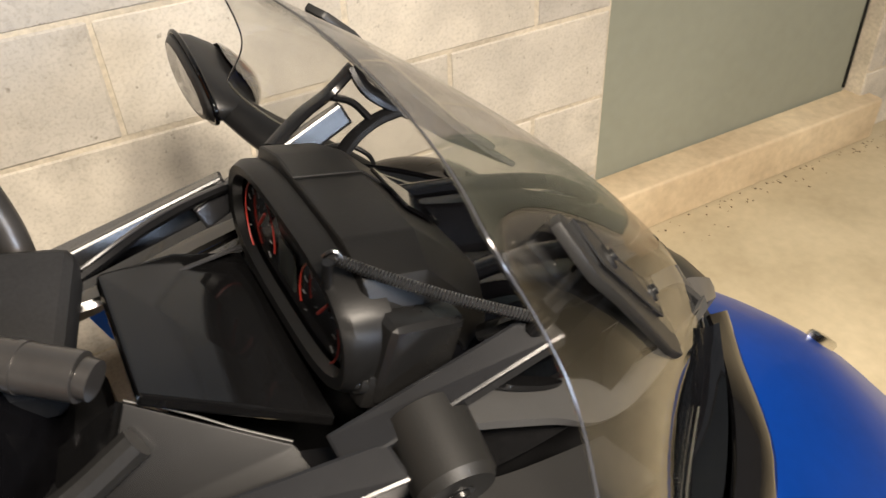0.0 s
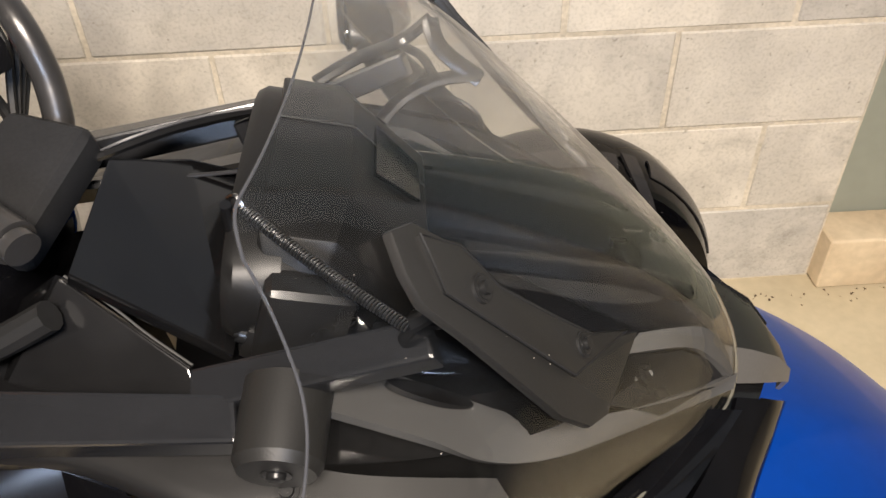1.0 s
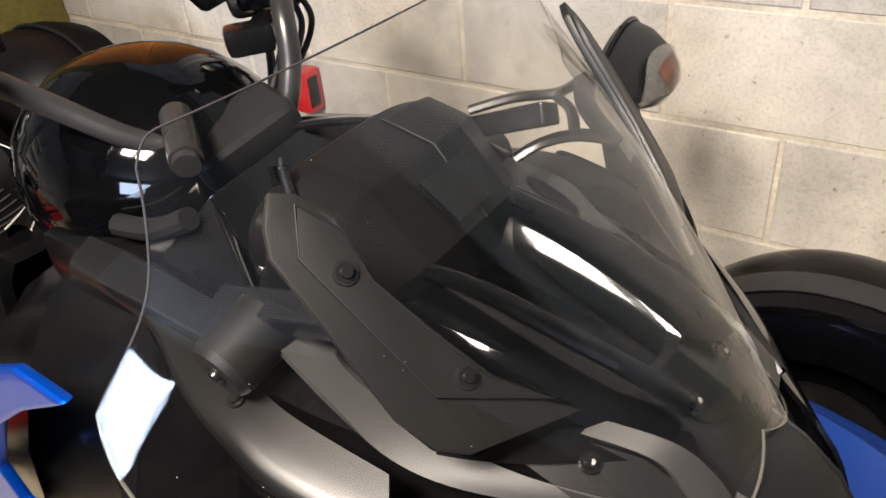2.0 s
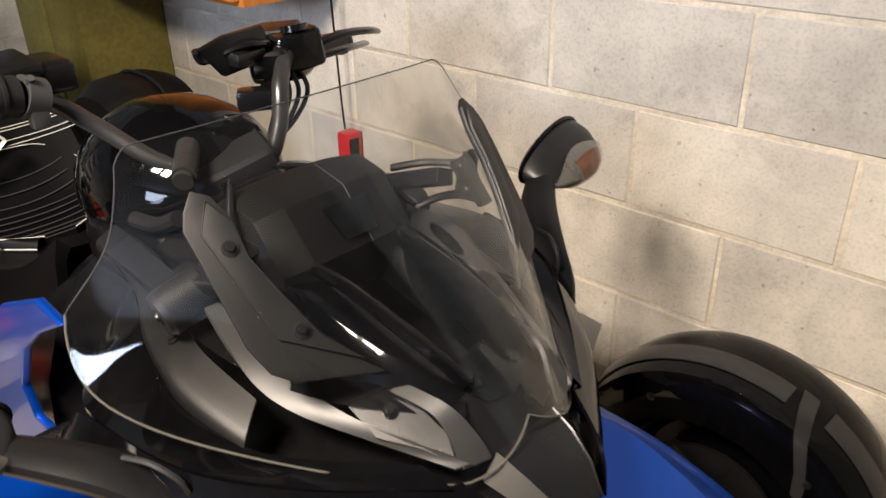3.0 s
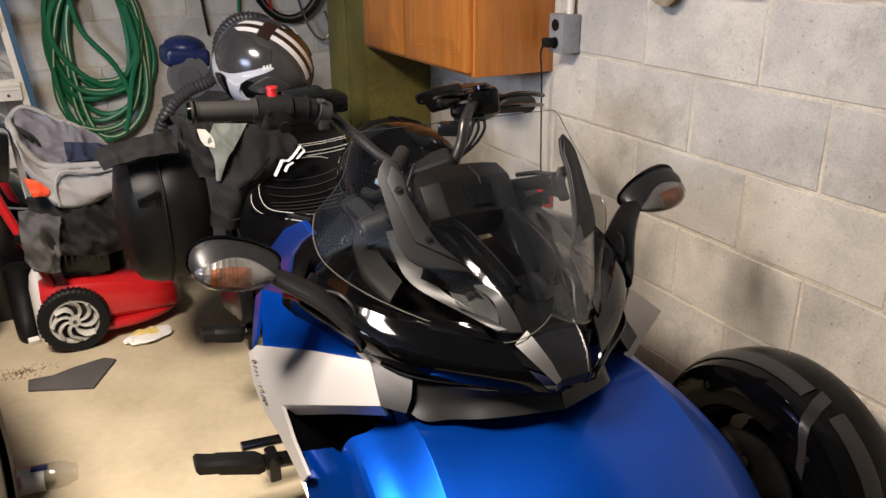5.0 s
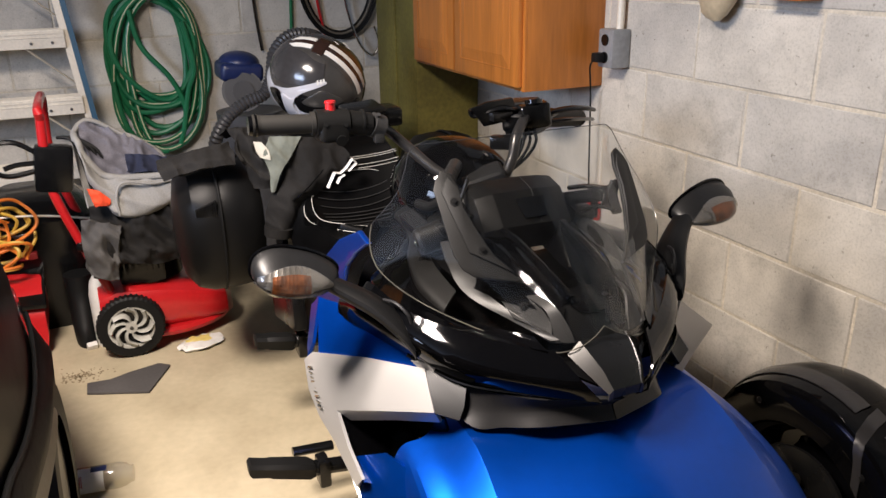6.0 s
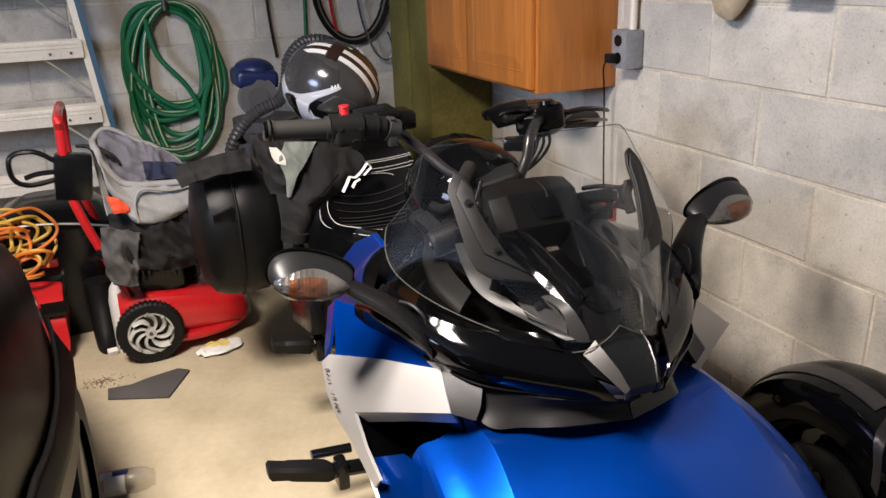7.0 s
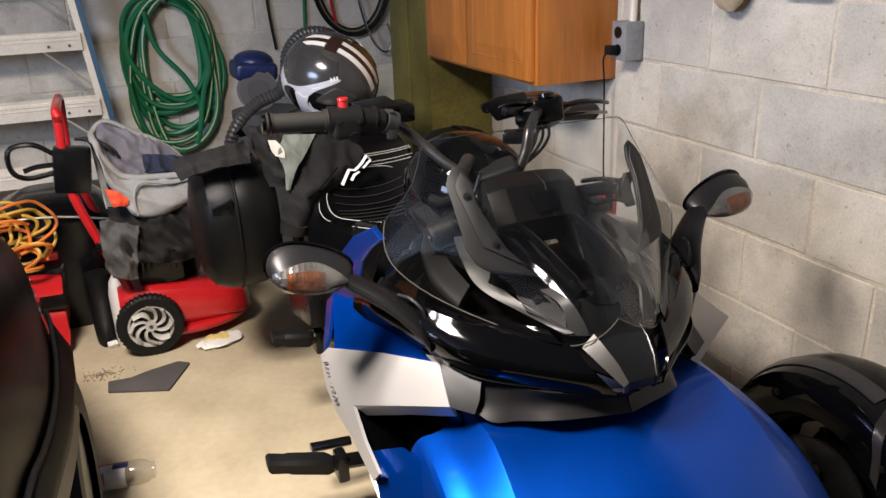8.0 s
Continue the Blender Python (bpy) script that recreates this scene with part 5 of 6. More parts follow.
tagged(finish("post_trim", bm, POSTG), "olive painted board on the post", "post", kind="structure")

sock = thing("power_socket", (-.325, -.035, 1.075), "grey metal double socket box on the block wall", "socket")
bm = B()
box(bm, (0, 0, 0), (.075, .066, .115), .006)
part("box", bm, mat("galvanised_box", (0.34, 0.35, 0.36), 0.5, metal=0.3, var=0.2), sock)
for dz in (.026, -.026):
    bm = B()
    cyl(bm, (0, -.033, dz), (0, -.037, dz), .017, seg=20)
    part("outlet", bm, PLASTIC, sock, "dark round outlet")
bm = B()
cyl(bm, (.008, .012, .057), (.008, .012, .75), .012, seg=12)
part("conduit", bm, ALU, sock, "grey metal conduit")
bm = B()
box(bm, (-.012, -.05, -.026), (.03, .03, .028), .005)
tube(bm, spline([(-.012, -.06, -.03), (-.05, -.05, -.06), (-.085, -.02, -.15), (-.085, -.012, -.4), (-.082, -.01, -.47)], 8), .0028, 6)
part("plug_and_cord", bm, RUBBER, sock, "black plug and hanging cord")
chg = thing("battery_charger", (-.41, -.03, .545), "small red battery charger hanging on a black cord", "charger")
bm = B()
box(bm, (0, 0, 0), (.045, .05, .10), .008)
part("case", bm, RED, chg)
bm = B()
box(bm, (.0225, -.004, 0), (.004, .03, .07), .001)
part("panel", bm, PLASTIC, chg)
bag = thing("hanging_bag", (.105, -.04, 1.18), "crumpled clear plastic bag hung on the block wall", "bag")
bm = B()
ball(bm, (0, 0, .09), (.065, .036, .09))
for v in bm.verts:
    v.co += v.co.normalized() * .012 * noise.noise(v.co * 40)
part("sack", bm, mat("cloudy_plastic", (0.55, 0.45, 0.30), 0.3, var=0.2, bump=0.2), bag)
bm = B()
tube(bm, [(0, 0, .17), (0, .03, .24), (0, .042, .26)], .004, 6)
part("neck", bm, BEIGE, bag)
bm = B()
box(bm, (.335, -.035, 1.262), (.13, .07, .04), .004)
tagged(finish("shelf_bracket", bm, OAK), "small wooden ledge fixed to the block wall", "ledge")

# ---- back wall: hose, ladder, tools, vacuum ----
hose = thing("garden_hose", (XB + .012, -1.225, .885), "coiled green garden hose with pale stripe hung on the wall", "hose")
STRIPE = mat("pale_hose_stripe", (0.62, 0.60, 0.38), 0.45, var=0.1)
rnd = random.Random(11)
for k in range(11):
    ry, rz = .205 + rnd.uniform(-.05, .045), .325 + rnd.uniform(-.10, .03)
    cy, tilt, ph = rnd.uniform(-.035, .035), rnd.uniform(-.22, .22), rnd.uniform(0, 6)
    pts = []
    for j in range(48):
        t = 2 * math.pi * j / 48
        y, z = ry * math.cos(t), rz * math.sin(t) - (rz - .315)
        y += cy + tilt * z * .5 + .012 * math.sin(3 * t + ph)
        pts.append((.014 + .009 * (k % 5) + .006 * math.sin(2 * t + ph), y, z + .012 * math.sin(2 * t + ph)))
    bm = B()
    tube(bm, pts, .0125, 8, loop=True)
    c = part("coil", bm, HOSE, hose)
    if k % 2:
        bm = B()
        tube(bm, [(x + .0105, y, z + .004) for x, y, z in pts], .0032, 5, loop=True)
        part("stripe", bm, STRIPE, c, "pale stripe")
for k, P in enumerate(([(.06, -.09, .26), (.06, -.06, .10), (.065, .05, -.05), (.06, .10, -.20), (.055, .06, -.36)],
                       [(.07, .13, .20), (.07, .16, .0), (.07, .12, -.12), (.07, .08, -.30)],
                       [(.06, -.20, -.05), (.065, -.17, -.25), (.06, -.08, -.38), (.05, .0, -.39)])):
    bm = B()
    tube(bm, spline(P, 8), .0125, 8)
    part("strand", bm, HOSE, hose)
bm = B()
cyl(bm, (-.012, .0, .29), (.09, .0, .31), .012, seg=12)
cyl(bm, (.085, 0, .30), (.09, 0, .34), .012, seg=12)
part("hook", bm, STEEL, hose, "steel wall hook")

lad = thing("step_ladder", (-2.0, -1.95, 0), "step ladder with aluminium treads and blue rails leaning on the wall", "ladder")
for s in (1, -1):
    f = lambda z: (.02 - .09 * z, (.49 - .105 * z) * s, z)
    bm = B()
    slab(bm, [Vector(f(0)) + Vector((-.035, 0, 0)), Vector(f(0)) + Vector((.035, 0, 0)), Vector(f(1.9)) + Vector((.035, 0, 0)), Vector(f(1.9)) + Vector((-.035, 0, 0))], .022)
    part("rail", bm, FIBRE, lad, "blue fibreglass rail")
    bm = B()
    slab(bm, [Vector(f(0)) + Vector((.037, -.024 * s, 0)), Vector(f(0)) + Vector((.037, .0, 0)), Vector(f(1.9)) + Vector((.037, .0, 0)), Vector(f(1.9)) + Vector((.037, -.030 * s, 0))], .004)
    part("rail_plate", bm, ALU, lad, "aluminium rail flange")
for k in range(6):
    z = .20 + .275 * k
    x, hw = .03 - .09 * z, .47 - .105 * z
    bm = B()
    box(bm, (x - .01, 0, z + .055), (.095, 2 * hw, .006), .002)
    box(bm, (x + .04, 0, z + .022), (.006, 2 * hw, .072), .002)
    for g in range(5):
        box(bm, (x - .045 + .02 * g, 0, z + .0595), (.006, 2 * hw - .01, .004))
    box(bm, (x + .0445, 0, z + .046), (.004, 2 * hw, .004))
    box(bm, (x + .0445, 0, z + .030), (.004, 2 * hw, .003))
    st = part("tread", bm, ALU, lad, "ribbed aluminium tread", smooth=0)
    for y in (-hw + .05, -hw + .13, hw - .13, hw - .05):
        bm = B()
        cyl(bm, (x + .043, y, z + .008), (x + .047, y, z + .008), .006, seg=10)
        part("rivet", bm, STEEL, st)
    for s in (1, -1):
        bm = B()
        tube(bm, [(x + .02, (hw - .16) * s, z - .01), (x - .005, (hw + .015) * s, z - .17)], .010, 6, flat=.4)
        part("brace", bm, ALU, lad, "thin aluminium brace")

for nm, lab, cat, m, P, r in (("strap", "black webbing strap hanging on the back wall", "strap", PLASTIC, [(-.75, 1.62), (-.752, 1.3), (-.745, 1.1), (-.728, .93)], .012),
                              ("garden_stake", "thin green garden stake hanging on the wall", "stake", HOSE, [(-.565, 1.62), (-.568, 1.2), (-.585, .92)], .008),
                              ("red_strap", "red webbing strap hanging on the back wall", "strap", RED, [(-.47, 1.62), (-.45, 1.3), (-.43, 1.1), (-.385, .90)], .014)):
    o = thing(nm, (XB + .016, 0, 0), lab, cat)
    bm = B()
    tube(bm, spline([(0, y, z) for y, z in P], 6), r, 8, flat=.55 if r > .01 else 1)
    part("band", bm, m, o)
    bm = B()
    cyl(bm, (-.02, P[0][0], 1.60), (.03, P[0][0], 1.60), .005, seg=8)
    part("nail", bm, STEEL, o)
cb = thing("cable_coil", (XB + .02, -.33, 1.22), "coiled brown cable and bright wire hung on the wall", "cable")
for k in range(4):
    bm = B()
    tube(bm, [(.006 * k, (.17 + .012 * k) * math.cos(t), (.26 + .01 * k) * math.sin(t) + .04) for t in [2 * math.pi * j / 36 for j in range(36)]], .006, 6, loop=True)
    part("loop", bm, BEIGE if k == 1 else RUBBER, cb)
bm = B()
tube(bm, spline([(.03, .03, .30), (.03, .02, .0), (.03, .05, -.18), (.03, .10, -.30), (.03, .16, -.34), (.03, .19, -.28), (.03, .17, -.20)], 8), .007, 8)
part("wire_hook", bm, CHROME, cb, "bright bent wire")

GREYHOSE = mat("grey_hose_plastic", (0.055, 0.055, 0.058), 0.4, var=0.15)
vac = thing("shop_vacuum", (-1.93, -.87, 0), "grey and navy shop vacuum with a ribbed hose", "vacuum cleaner")
bm = B()
cyl(bm, (0, 0, .05), (0, 0, .70), .14, .15, seg=32)
part("drum", bm, mat("dark_grey_plastic", (0.07, 0.072, 0.08), 0.5, var=0.1), vac)
bm = B()
box(bm, (.075, -.045, .890), (.20, .185, .080), .030, pose(0, 0, 0, -5, 0, 0), 4)
ball(bm, (.075, -.040, .925), (.095, .088, .050), pose(0, 0, 0, -5, 0, 0))
part("motor_head", bm, NAVY, vac, "navy blue motor head")
bm = B()
p = Vector((.16, -.050, .812))
for r, d in ((.088, .0), (.078, .006), (.066, .003), (.045, .016)):
    cyl(bm, p, p + Vector((.02 + d, -.004, .004)), r, seg=32)
part("filter_cap", bm, mat("grey_plastic", (0.055, 0.055, 0.058), 0.5, var=0.1), vac, "round grey filter cap")
bm = B()
P = spline([(.15, -.12, .42), (.24, -.20, .50), (.32, -.215, .626), (.36, -.164, .733), (.38, -.088, .795), (.39, -.005, .83), (.39, .03, .90), (.38, .054, .99), (.36, .126, 1.05), (.33, .225, 1.045), (.22, .29, .99), (.12, .30, .80)], 24)
tube(bm, P, .026, 10, taper=lambda f: 1 + .10 * math.sin(f * 2 * math.pi * 66))
part("hose", bm, GREYHOSE, vac, "ribbed grey hose")
for a in range(4):
    t = a * math.pi / 2 + .6
    bm = B()
    cyl(bm, (.12 * math.cos(t), .12 * math.sin(t), 0), (.12 * math.cos(t), .12 * math.sin(t), .06), .025, seg=12)
    part("caster", bm, RUBBER, vac)

# ---- lawn mower and what lies on it ----
mow = thing("lawn_mower", (-1.20, -1.45, 0), "red walk-behind lawn mower with white-spoked wheels", "lawn mower")
bm = B()
rows = []
for y, x0, x1, z in ((-.16, -.20, .10, .24), (-.10, -.25, .11, .27), (.05, -.27, .10, .25), (.20, -.24, .09, .21), (.285, -.16, .05, .17), (.31, -.10, .0, .13)):
    cx, w = (x0 + x1) / 2, (x1 - x0) / 2
    rows.append([(cx + w * math.copysign(abs(math.cos(t)) ** .5, math.cos(t)) * (1 if math.sin(t) < .5 else .86), y, .055 + (z - .055) * (.5 + .5 * math.copysign(abs(math.sin(t)) ** .5, math.sin(t)))) for t in [2 * math.pi * k / 24 for k in range(24)]])
loft(bm, rows, closed=True, caps=True)
part("deck", bm, RED, mow, "red painted steel deck")
bm = B()
rows = [[(-.08 + .19 * math.cos(t) * s, .07 + .24 * math.sin(t) * s, z) for t in [2 * math.pi * k / 28 for k in range(28)]] for z, s in ((.045, 1.0), (.06, 1.03), (.075, 1.0))]
loft(bm, rows, closed=True, caps=True)
part("skirt", bm, RED, mow, "red deck skirt")
bm = B()
cyl(bm, (-.08, .02, .24), (-.08, .02, .40), .13, .12, seg=28)
cyl(bm, (-.08, .02, .40), (-.08, .02, .44), .11, .07, seg=28)
box(bm, (.03, .0, .30), (.08, .16, .10), .015)
for k in range(7):
    box(bm, (.075, -.06 + .02 * k, .33), (.02, .005, .07))
eng = part("engine", bm, PLASTIC, mow, "black engine block")
bm = B()
box(bm, (.088, -.02, .385), (.004, .07, .045), .004)
part("decal", bm, WHITE, eng, "small white decal with red edge")
bm = B()
box(bm, (.091, -.02, .372), (.002, .06, .008))
part("decal_bar", bm, RED, eng)


RIMG = mat("pale_grey_plastic", (0.46, 0.45, 0.40), 0.5, var=0.15)


def spoked_wheel(parent, c, r, w):
    c = Vector(c)
    bm = B()
    prof = [(.68, -.5), (.92, -.5), (1.0, -.35), (1.0, .35), (.92, .5), (.68, .5)]
    tread = lambda a, k: a * (1.0 if k % 4 < 2 or a < .95 else .965)
    loft(bm, [[c + Vector((b * w, tread(a, k) * r * math.cos(t), tread(a, k) * r * math.sin(t))) for a, b in prof] for k, t in [(k, 2 * math.pi * k / 160) for k in range(161)]])
    t_ = part("wheel", bm, RUBBER, parent, "black mower tyre")
    bm = B()
    loft(bm, [[c + Vector((b * w, a * r * math.cos(t), a * r * math.sin(t))) for a, b in ((.60, .30), (.62, .45), (.70, .46), (.72, .30), (.70, .1), (.60, .1))] for t in [2 * math.pi * k / 40 for k in range(41)]])
    cyl(bm, c + Vector((.1 * w, 0, 0)), c + Vector((.5 * w, 0, 0)), r * .17, seg=20)
    for k in range(8):
        t = 2 * math.pi * k / 8
        P = spline([c + Vector((.32 * w, q * r * math.cos(t + sw), q * r * math.sin(t + sw))) for q, sw in ((.14, 0), (.32, .18), (.5, .5), (.63, .9))], 4)
        tube(bm, P, r * .10, 6, flat=.4, taper=lambda f: .6 + 1.3 * f)
    part("rim", bm, RIMG, t_, "pale grey swirl-spoked rim")
    bm = B()
    cyl(bm, c + Vector((.5 * w, 0, 0)), c + Vector((.56 * w, 0, 0)), r * .06, seg=10)
    part("axle_nut", bm, STEEL, t_)
    bm = B()
    cyl(bm, c + Vector((-.1 * w, 0, 0)), c + Vector((.08 * w, 0, 0)), r * .6, seg=28)
    part("inner_disc", bm, PLASTIC, t_)


spoked_wheel(mow, (.125, -.068, .118), .117, .045)
spoked_wheel(mow, (-.30, -.085, .113), .112, .045)
spoked_wheel(mow, (-.29, .27, .085), .083, .04)
for x in (.07, -.26):
    bm = B()
    tube(bm, spline([(x, -.10, .20), (x - .01, -.16, .36), (x - .01, -.235, .60), (x - .01, -.245, .72), (x - .01, -.238, .875)], 8), .0155, 12)
    part("handle_tube", bm, RED, mow, "red handle tube")
    bm = B()
    cyl(bm, (x + .008, -.178, .425), (x + .024, -.178, .425), .012, seg=12)
    cyl(bm, (x - .004, -.19, .42), (x + .012, -.165, .42), .02, seg=10)
    part("hinge_knob", bm, PLASTIC, mow, "black hinge knob")
bm = B()
tube(bm, spline([(.06, -.238, .870), (.05, -.24, .900), (-.26, -.24, .900), (-.27, -.238, .870)], 5), .0155, 12)
part("handle_bar", bm, RED, mow)
bm = B()
box(bm, (.045, -.225, .70), (.07, .12, .16), .018, pose(0, 0, 0, -8, 0, 0))
ctl = part("control_box", bm, PLASTIC, mow, "black control box")
bm = B()
tube(bm, spline([(.055, -.27, .76), (.06, -.33, .80), (.06, -.40, .79), (.06, -.405, .72), (.06, -.36, .69), (.055, -.27, .70)], 6), .011, 8, flat=.8)
tube(bm, spline([(.055, -.27, .725), (.06, -.33, .725), (.06, -.37, .715)], 6), .009, 8)
part("pull_handle", bm, PLASTIC, ctl, "black loop handle")
for k in range(5):
    bm = B()
    tube(bm, spline([(.04, -.20 + .012 * k, .80), (.06, -.15 + .018 * k, .78 - .01 * k), (.07, -.12 + .012 * k, .62), (.06, -.11 + .008 * k, .46), (.03, -.08, .36)], 7), .0055, 6)
    part("cable", bm, RUBBER, mow)


def cloth(bm, grid, amp, freq, seed, t=.006):
    """A folded cloth: a skin through a grid of points, with sharp creases and soft folds."""
    L = [spline(r, 12) for r in grid]
    cols = [spline([l[k] for l in L], 12) for k in range(len(L[0]))]
    rows = [[c[i] for c in cols] for i in range(len(cols[0]))]
    off = Vector((seed * 3.1, seed * 1.7, seed * .9))

    def crease(p):
        q = Vector((p.x * freq, (p.y + .5 * p.z) * freq * 1.3, (p.z - .4 * p.y) * freq * .7)) + off
        w = noise.noise(q * .6) * .8
        return (.35 - abs(noise.noise(q + Vector((w, w, 0))))) * 1.2 + .35 * (.3 - abs(noise.noise(q * 2.3)))

    rows = [[p + Vector((1, .1, .45)) * amp * crease(p) for p in r] for r in rows]
    loft(bm, rows)
    thick(bm, t)


gb = thing("grey_bag", (-1.24, -1.40, .44), "open grey cloth bag lying on the mower", "bag")


LIP = [(.18, -.188, .357), (.18, -.163, .278), (.18, -.109, .230), (.18, -.02, .218), (.18, .111, .217)]
BACK = [(.06, -.196, .367), (.02, -.150, .395), (.02, -.065, .352), (.02, .014, .309), (.03, .083, .243)]
bm = B()
cloth(bm, [LIP, [(.200, -.182, .293), (.200, -.147, .215), (.205, -.102, .162), (.205, -.013, .149), (.195, .097, .168)], [(.19, -.176, .224), (.195, -.138, .159), (.20, -.105, .104), (.20, -.02, .092), (.19, .078, .122)], [(.12, -.16, .19), (.13, -.13, .11), (.13, -.10, .075), (.13, -.02, .07), (.12, .07, .09)]], .022, 9, 2, .007)
part("shell", bm, CLOTHG, gb, "pale grey cloth shell")
bm = B()
cloth(bm, [BACK, [(.08, -.178, .335), (.085, -.123, .291), (.085, -.053, .262), (.085, .019, .240), (.085, .094, .215)], [(.168, -.182, .350), (.168, -.157, .270), (.168, -.105, .222), (.168, -.02, .210), (.168, .105, .209)]], .030, 15, 6, .005)
part("lining", bm, mat("mauve_cloth", (0.19, 0.185, 0.22), 0.95, var=0.3, fine=240, bump=0.3), gb, "mauve-grey lining")
bm = B()
cloth(bm, [[(x - .012, y - .012, z + .004) for x, y, z in BACK], [(x - .03, y - .01, z - .09) for x, y, z in BACK], [(x, y, .10) for x, y, z in BACK]], .018, 9, 4, .006)
part("back_panel", bm, CLOTHG, gb, "pale grey back of the bag")
bm = B()
rim_b = spline([Vector(p) + Vector((0, 0, .004)) for p in LIP + BACK[::-1]], 8, loop=True)
tube(bm, [p + Vector((1, 1, 1)) * .006 * noise.noise(p * 22) for p in rim_b], .012, 8, loop=True, flat=.7)
part("rim", bm, CLOTHG, gb, "rolled pale grey rim", smooth=70)


bm = B()
cloth(bm, [[(.168, -.05, .235), (.17, .03, .232), (.165, .12, .226)], [(.10, -.05, .285), (.10, .03, .275), (.10, .12, .25)]], .03, 16, 3)
part("navy_cloth", bm, mat("navy_cloth", (0.015, 0.02, 0.05), 0.9, var=0.3, bump=0.4), gb, "dark navy cloth inside")
bm = B()
tube(bm, spline([(.214, -.095, .105), (.218, -.098, .17), (.214, -.07, .215), (.21, .02, .200), (.20, .10, .205)], 8), .0045, 6)
part("strap", bm, CLOTHG, gb)
bm = B()
cloth(bm, [[(.205, -.182, .205), (.21, -.15, .195), (.20, -.118, .158)], [(.21, -.176, .17), (.215, -.146, .165), (.205, -.12, .145)], [(.205, -.168, .140), (.21, -.145, .142), (.20, -.125, .135)]], .02, 16, 12, .006)
part("orange_patch", bm, mat("orange_cloth", (0.85, 0.08, 0.02), 0.8, var=0.1), gb, "bright orange patch")
jk = thing("dark_jacket", (-1.22, -1.42, .36), "crumpled dark grey jacket lying over the mower", "jacket")
bm = B()
cloth(bm, [[(.10, -.17, .20), (.14, -.05, .20), (.15, .06, .19), (.13, .18, .20)], [(.14, -.17, .08), (.17, -.08, .09), (.17, .05, .08), (.15, .18, .09)], [(.13, -.16, -.02), (.16, -.10, .0), (.155, .02, -.02), (.13, .10, -.02)]], .05, 14, 5, .008)
part("body", bm, CLOTHB, jk)
bm = B()
cloth(bm, [[(.145, -.20, .17), (.17, -.14, .16), (.18, -.08, .14)], [(.15, -.21, .07), (.18, -.15, .06), (.185, -.10, .06)], [(.14, -.20, -.03), (.17, -.15, -.05), (.17, -.11, -.05)]], .05, 16, 7, .008)
part("sleeve", bm, mat("charcoal_cloth", (0.085, 0.08, 0.075), 0.95, var=0.25, fine=260, bump=0.4), jk)

can = thing("white_jug", (-1.23, -1.60, 0), "white plastic jug standing behind the mower wheel", "jug")
bm = B()
loft(bm, [[(.05 * r * math.cos(t), .045 * r * math.sin(t), z) for t in [2 * math.pi * k / 20 for k in range(20)]] for z, r in ((0, .9), (.02, 1), (.20, 1), (.25, .8), (.28, .4), (.30, .35))], closed=True, caps=True)
part("jug_body", bm, WHITE, can)
boot = thing("black_boot", (-1.335, -1.675, 0), "black rubber boot standing on the floor", "boot")
bm = B()
loft(bm, [[(x0 + a * math.cos(t), b * math.sin(t), z) for t in [2 * math.pi * k / 18 for k in range(18)]] for z, x0, a, b in ((0, .03, .10, .04), (.03, .03, .10, .042), (.08, .02, .085, .045), (.14, -.005, .055, .045), (.20, -.01, .05, .045), (.25, -.01, .052, .05))], closed=True, caps=True)
part("boot_body", bm, RUBBER, boot)

# ---- red machine with cords, black housing ----
rb = thing("snow_thrower", (-1.42, -2.02, 0), "red machine with a sloping black cover", "garden machine")
bm = B()
loft(bm, [[(x, y, z) for y, z in ((-.28, z0), (.21, z0), (.225, z0 + .08), (.225, z1), (-.28, z1 + .03))] for x, z0, z1 in ((-.25, .05, .27), (.12, .02, .25), (.19, .0, .20), (.215, .0, .14))], closed=True, caps=True)
part("housing", bm, RED, rb, "red painted housing")
bm = B()
slab(bm, [(.22, -.28, .235), (.225, .235, .205), (-.02, .235, .30), (-.20, .20, .31), (-.20, -.28, .33)], .018)
round_edges(bm, .004)
cv = part("cover", bm, PLASTIC, rb, "black plastic cover")
for k, (y, w) in enumerate(((.02, .02), (.06, .035), (.105, .03))):
    bm = B()
    box(bm, (.115 - .05 * k * .3, y, .262), (.03, w, .003), .001, pose(0, 0, 0, 0, 22, 0))
    part("label_bar", bm, WHITE, cv, "white label bar")
bm = B()
box(bm, (-.05, .19, .325), (.16, .07, .03), .01)
part("side_trim", bm, mat("dark_red_paint", (0.16, 0.01, 0.01), 0.4, var=0.15), rb, "dark red trim")
for s in (-.2, .14):
    bm = B()
    cyl(bm, (-.24, s - .03, .10), (-.24, s + .03, .10), .10, seg=24)
    part("wheel", bm, RUBBER, rb)
hb2 = thing("black_housing", (-1.62, -1.80, 0), "black plastic grass box with a grey edge", "grass box")
bm = B()
loft(bm, [[(x0 + a * math.copysign(abs(math.cos(t)) ** .6, math.cos(t)), b * math.copysign(abs(math.sin(t)) ** .6, math.sin(t)), z) for t in [2 * math.pi * k / 28 for k in range(28)]] for z, x0, a, b in ((.0, 0, .17, .20), (.36, .02, .19, .22), (.44, .02, .19, .215), (.50, .0, .15, .17), (.53, -.02, .09, .10))], closed=True, caps=True)
part("shell", bm, PLASTIC, hb2)
bm = B()
tube(bm, spline([(.20, .20, .435), (.215, .05, .47), (.21, -.10, .48), (.19, -.2, .455)], 8), .004, 6)
part("edge_line", bm, ALU, hb2, "grey edge line")
bm = B()
ball(bm, (.20, -.04, .405), (.02, .035, .015))
part("latch", bm, STEEL, hb2)
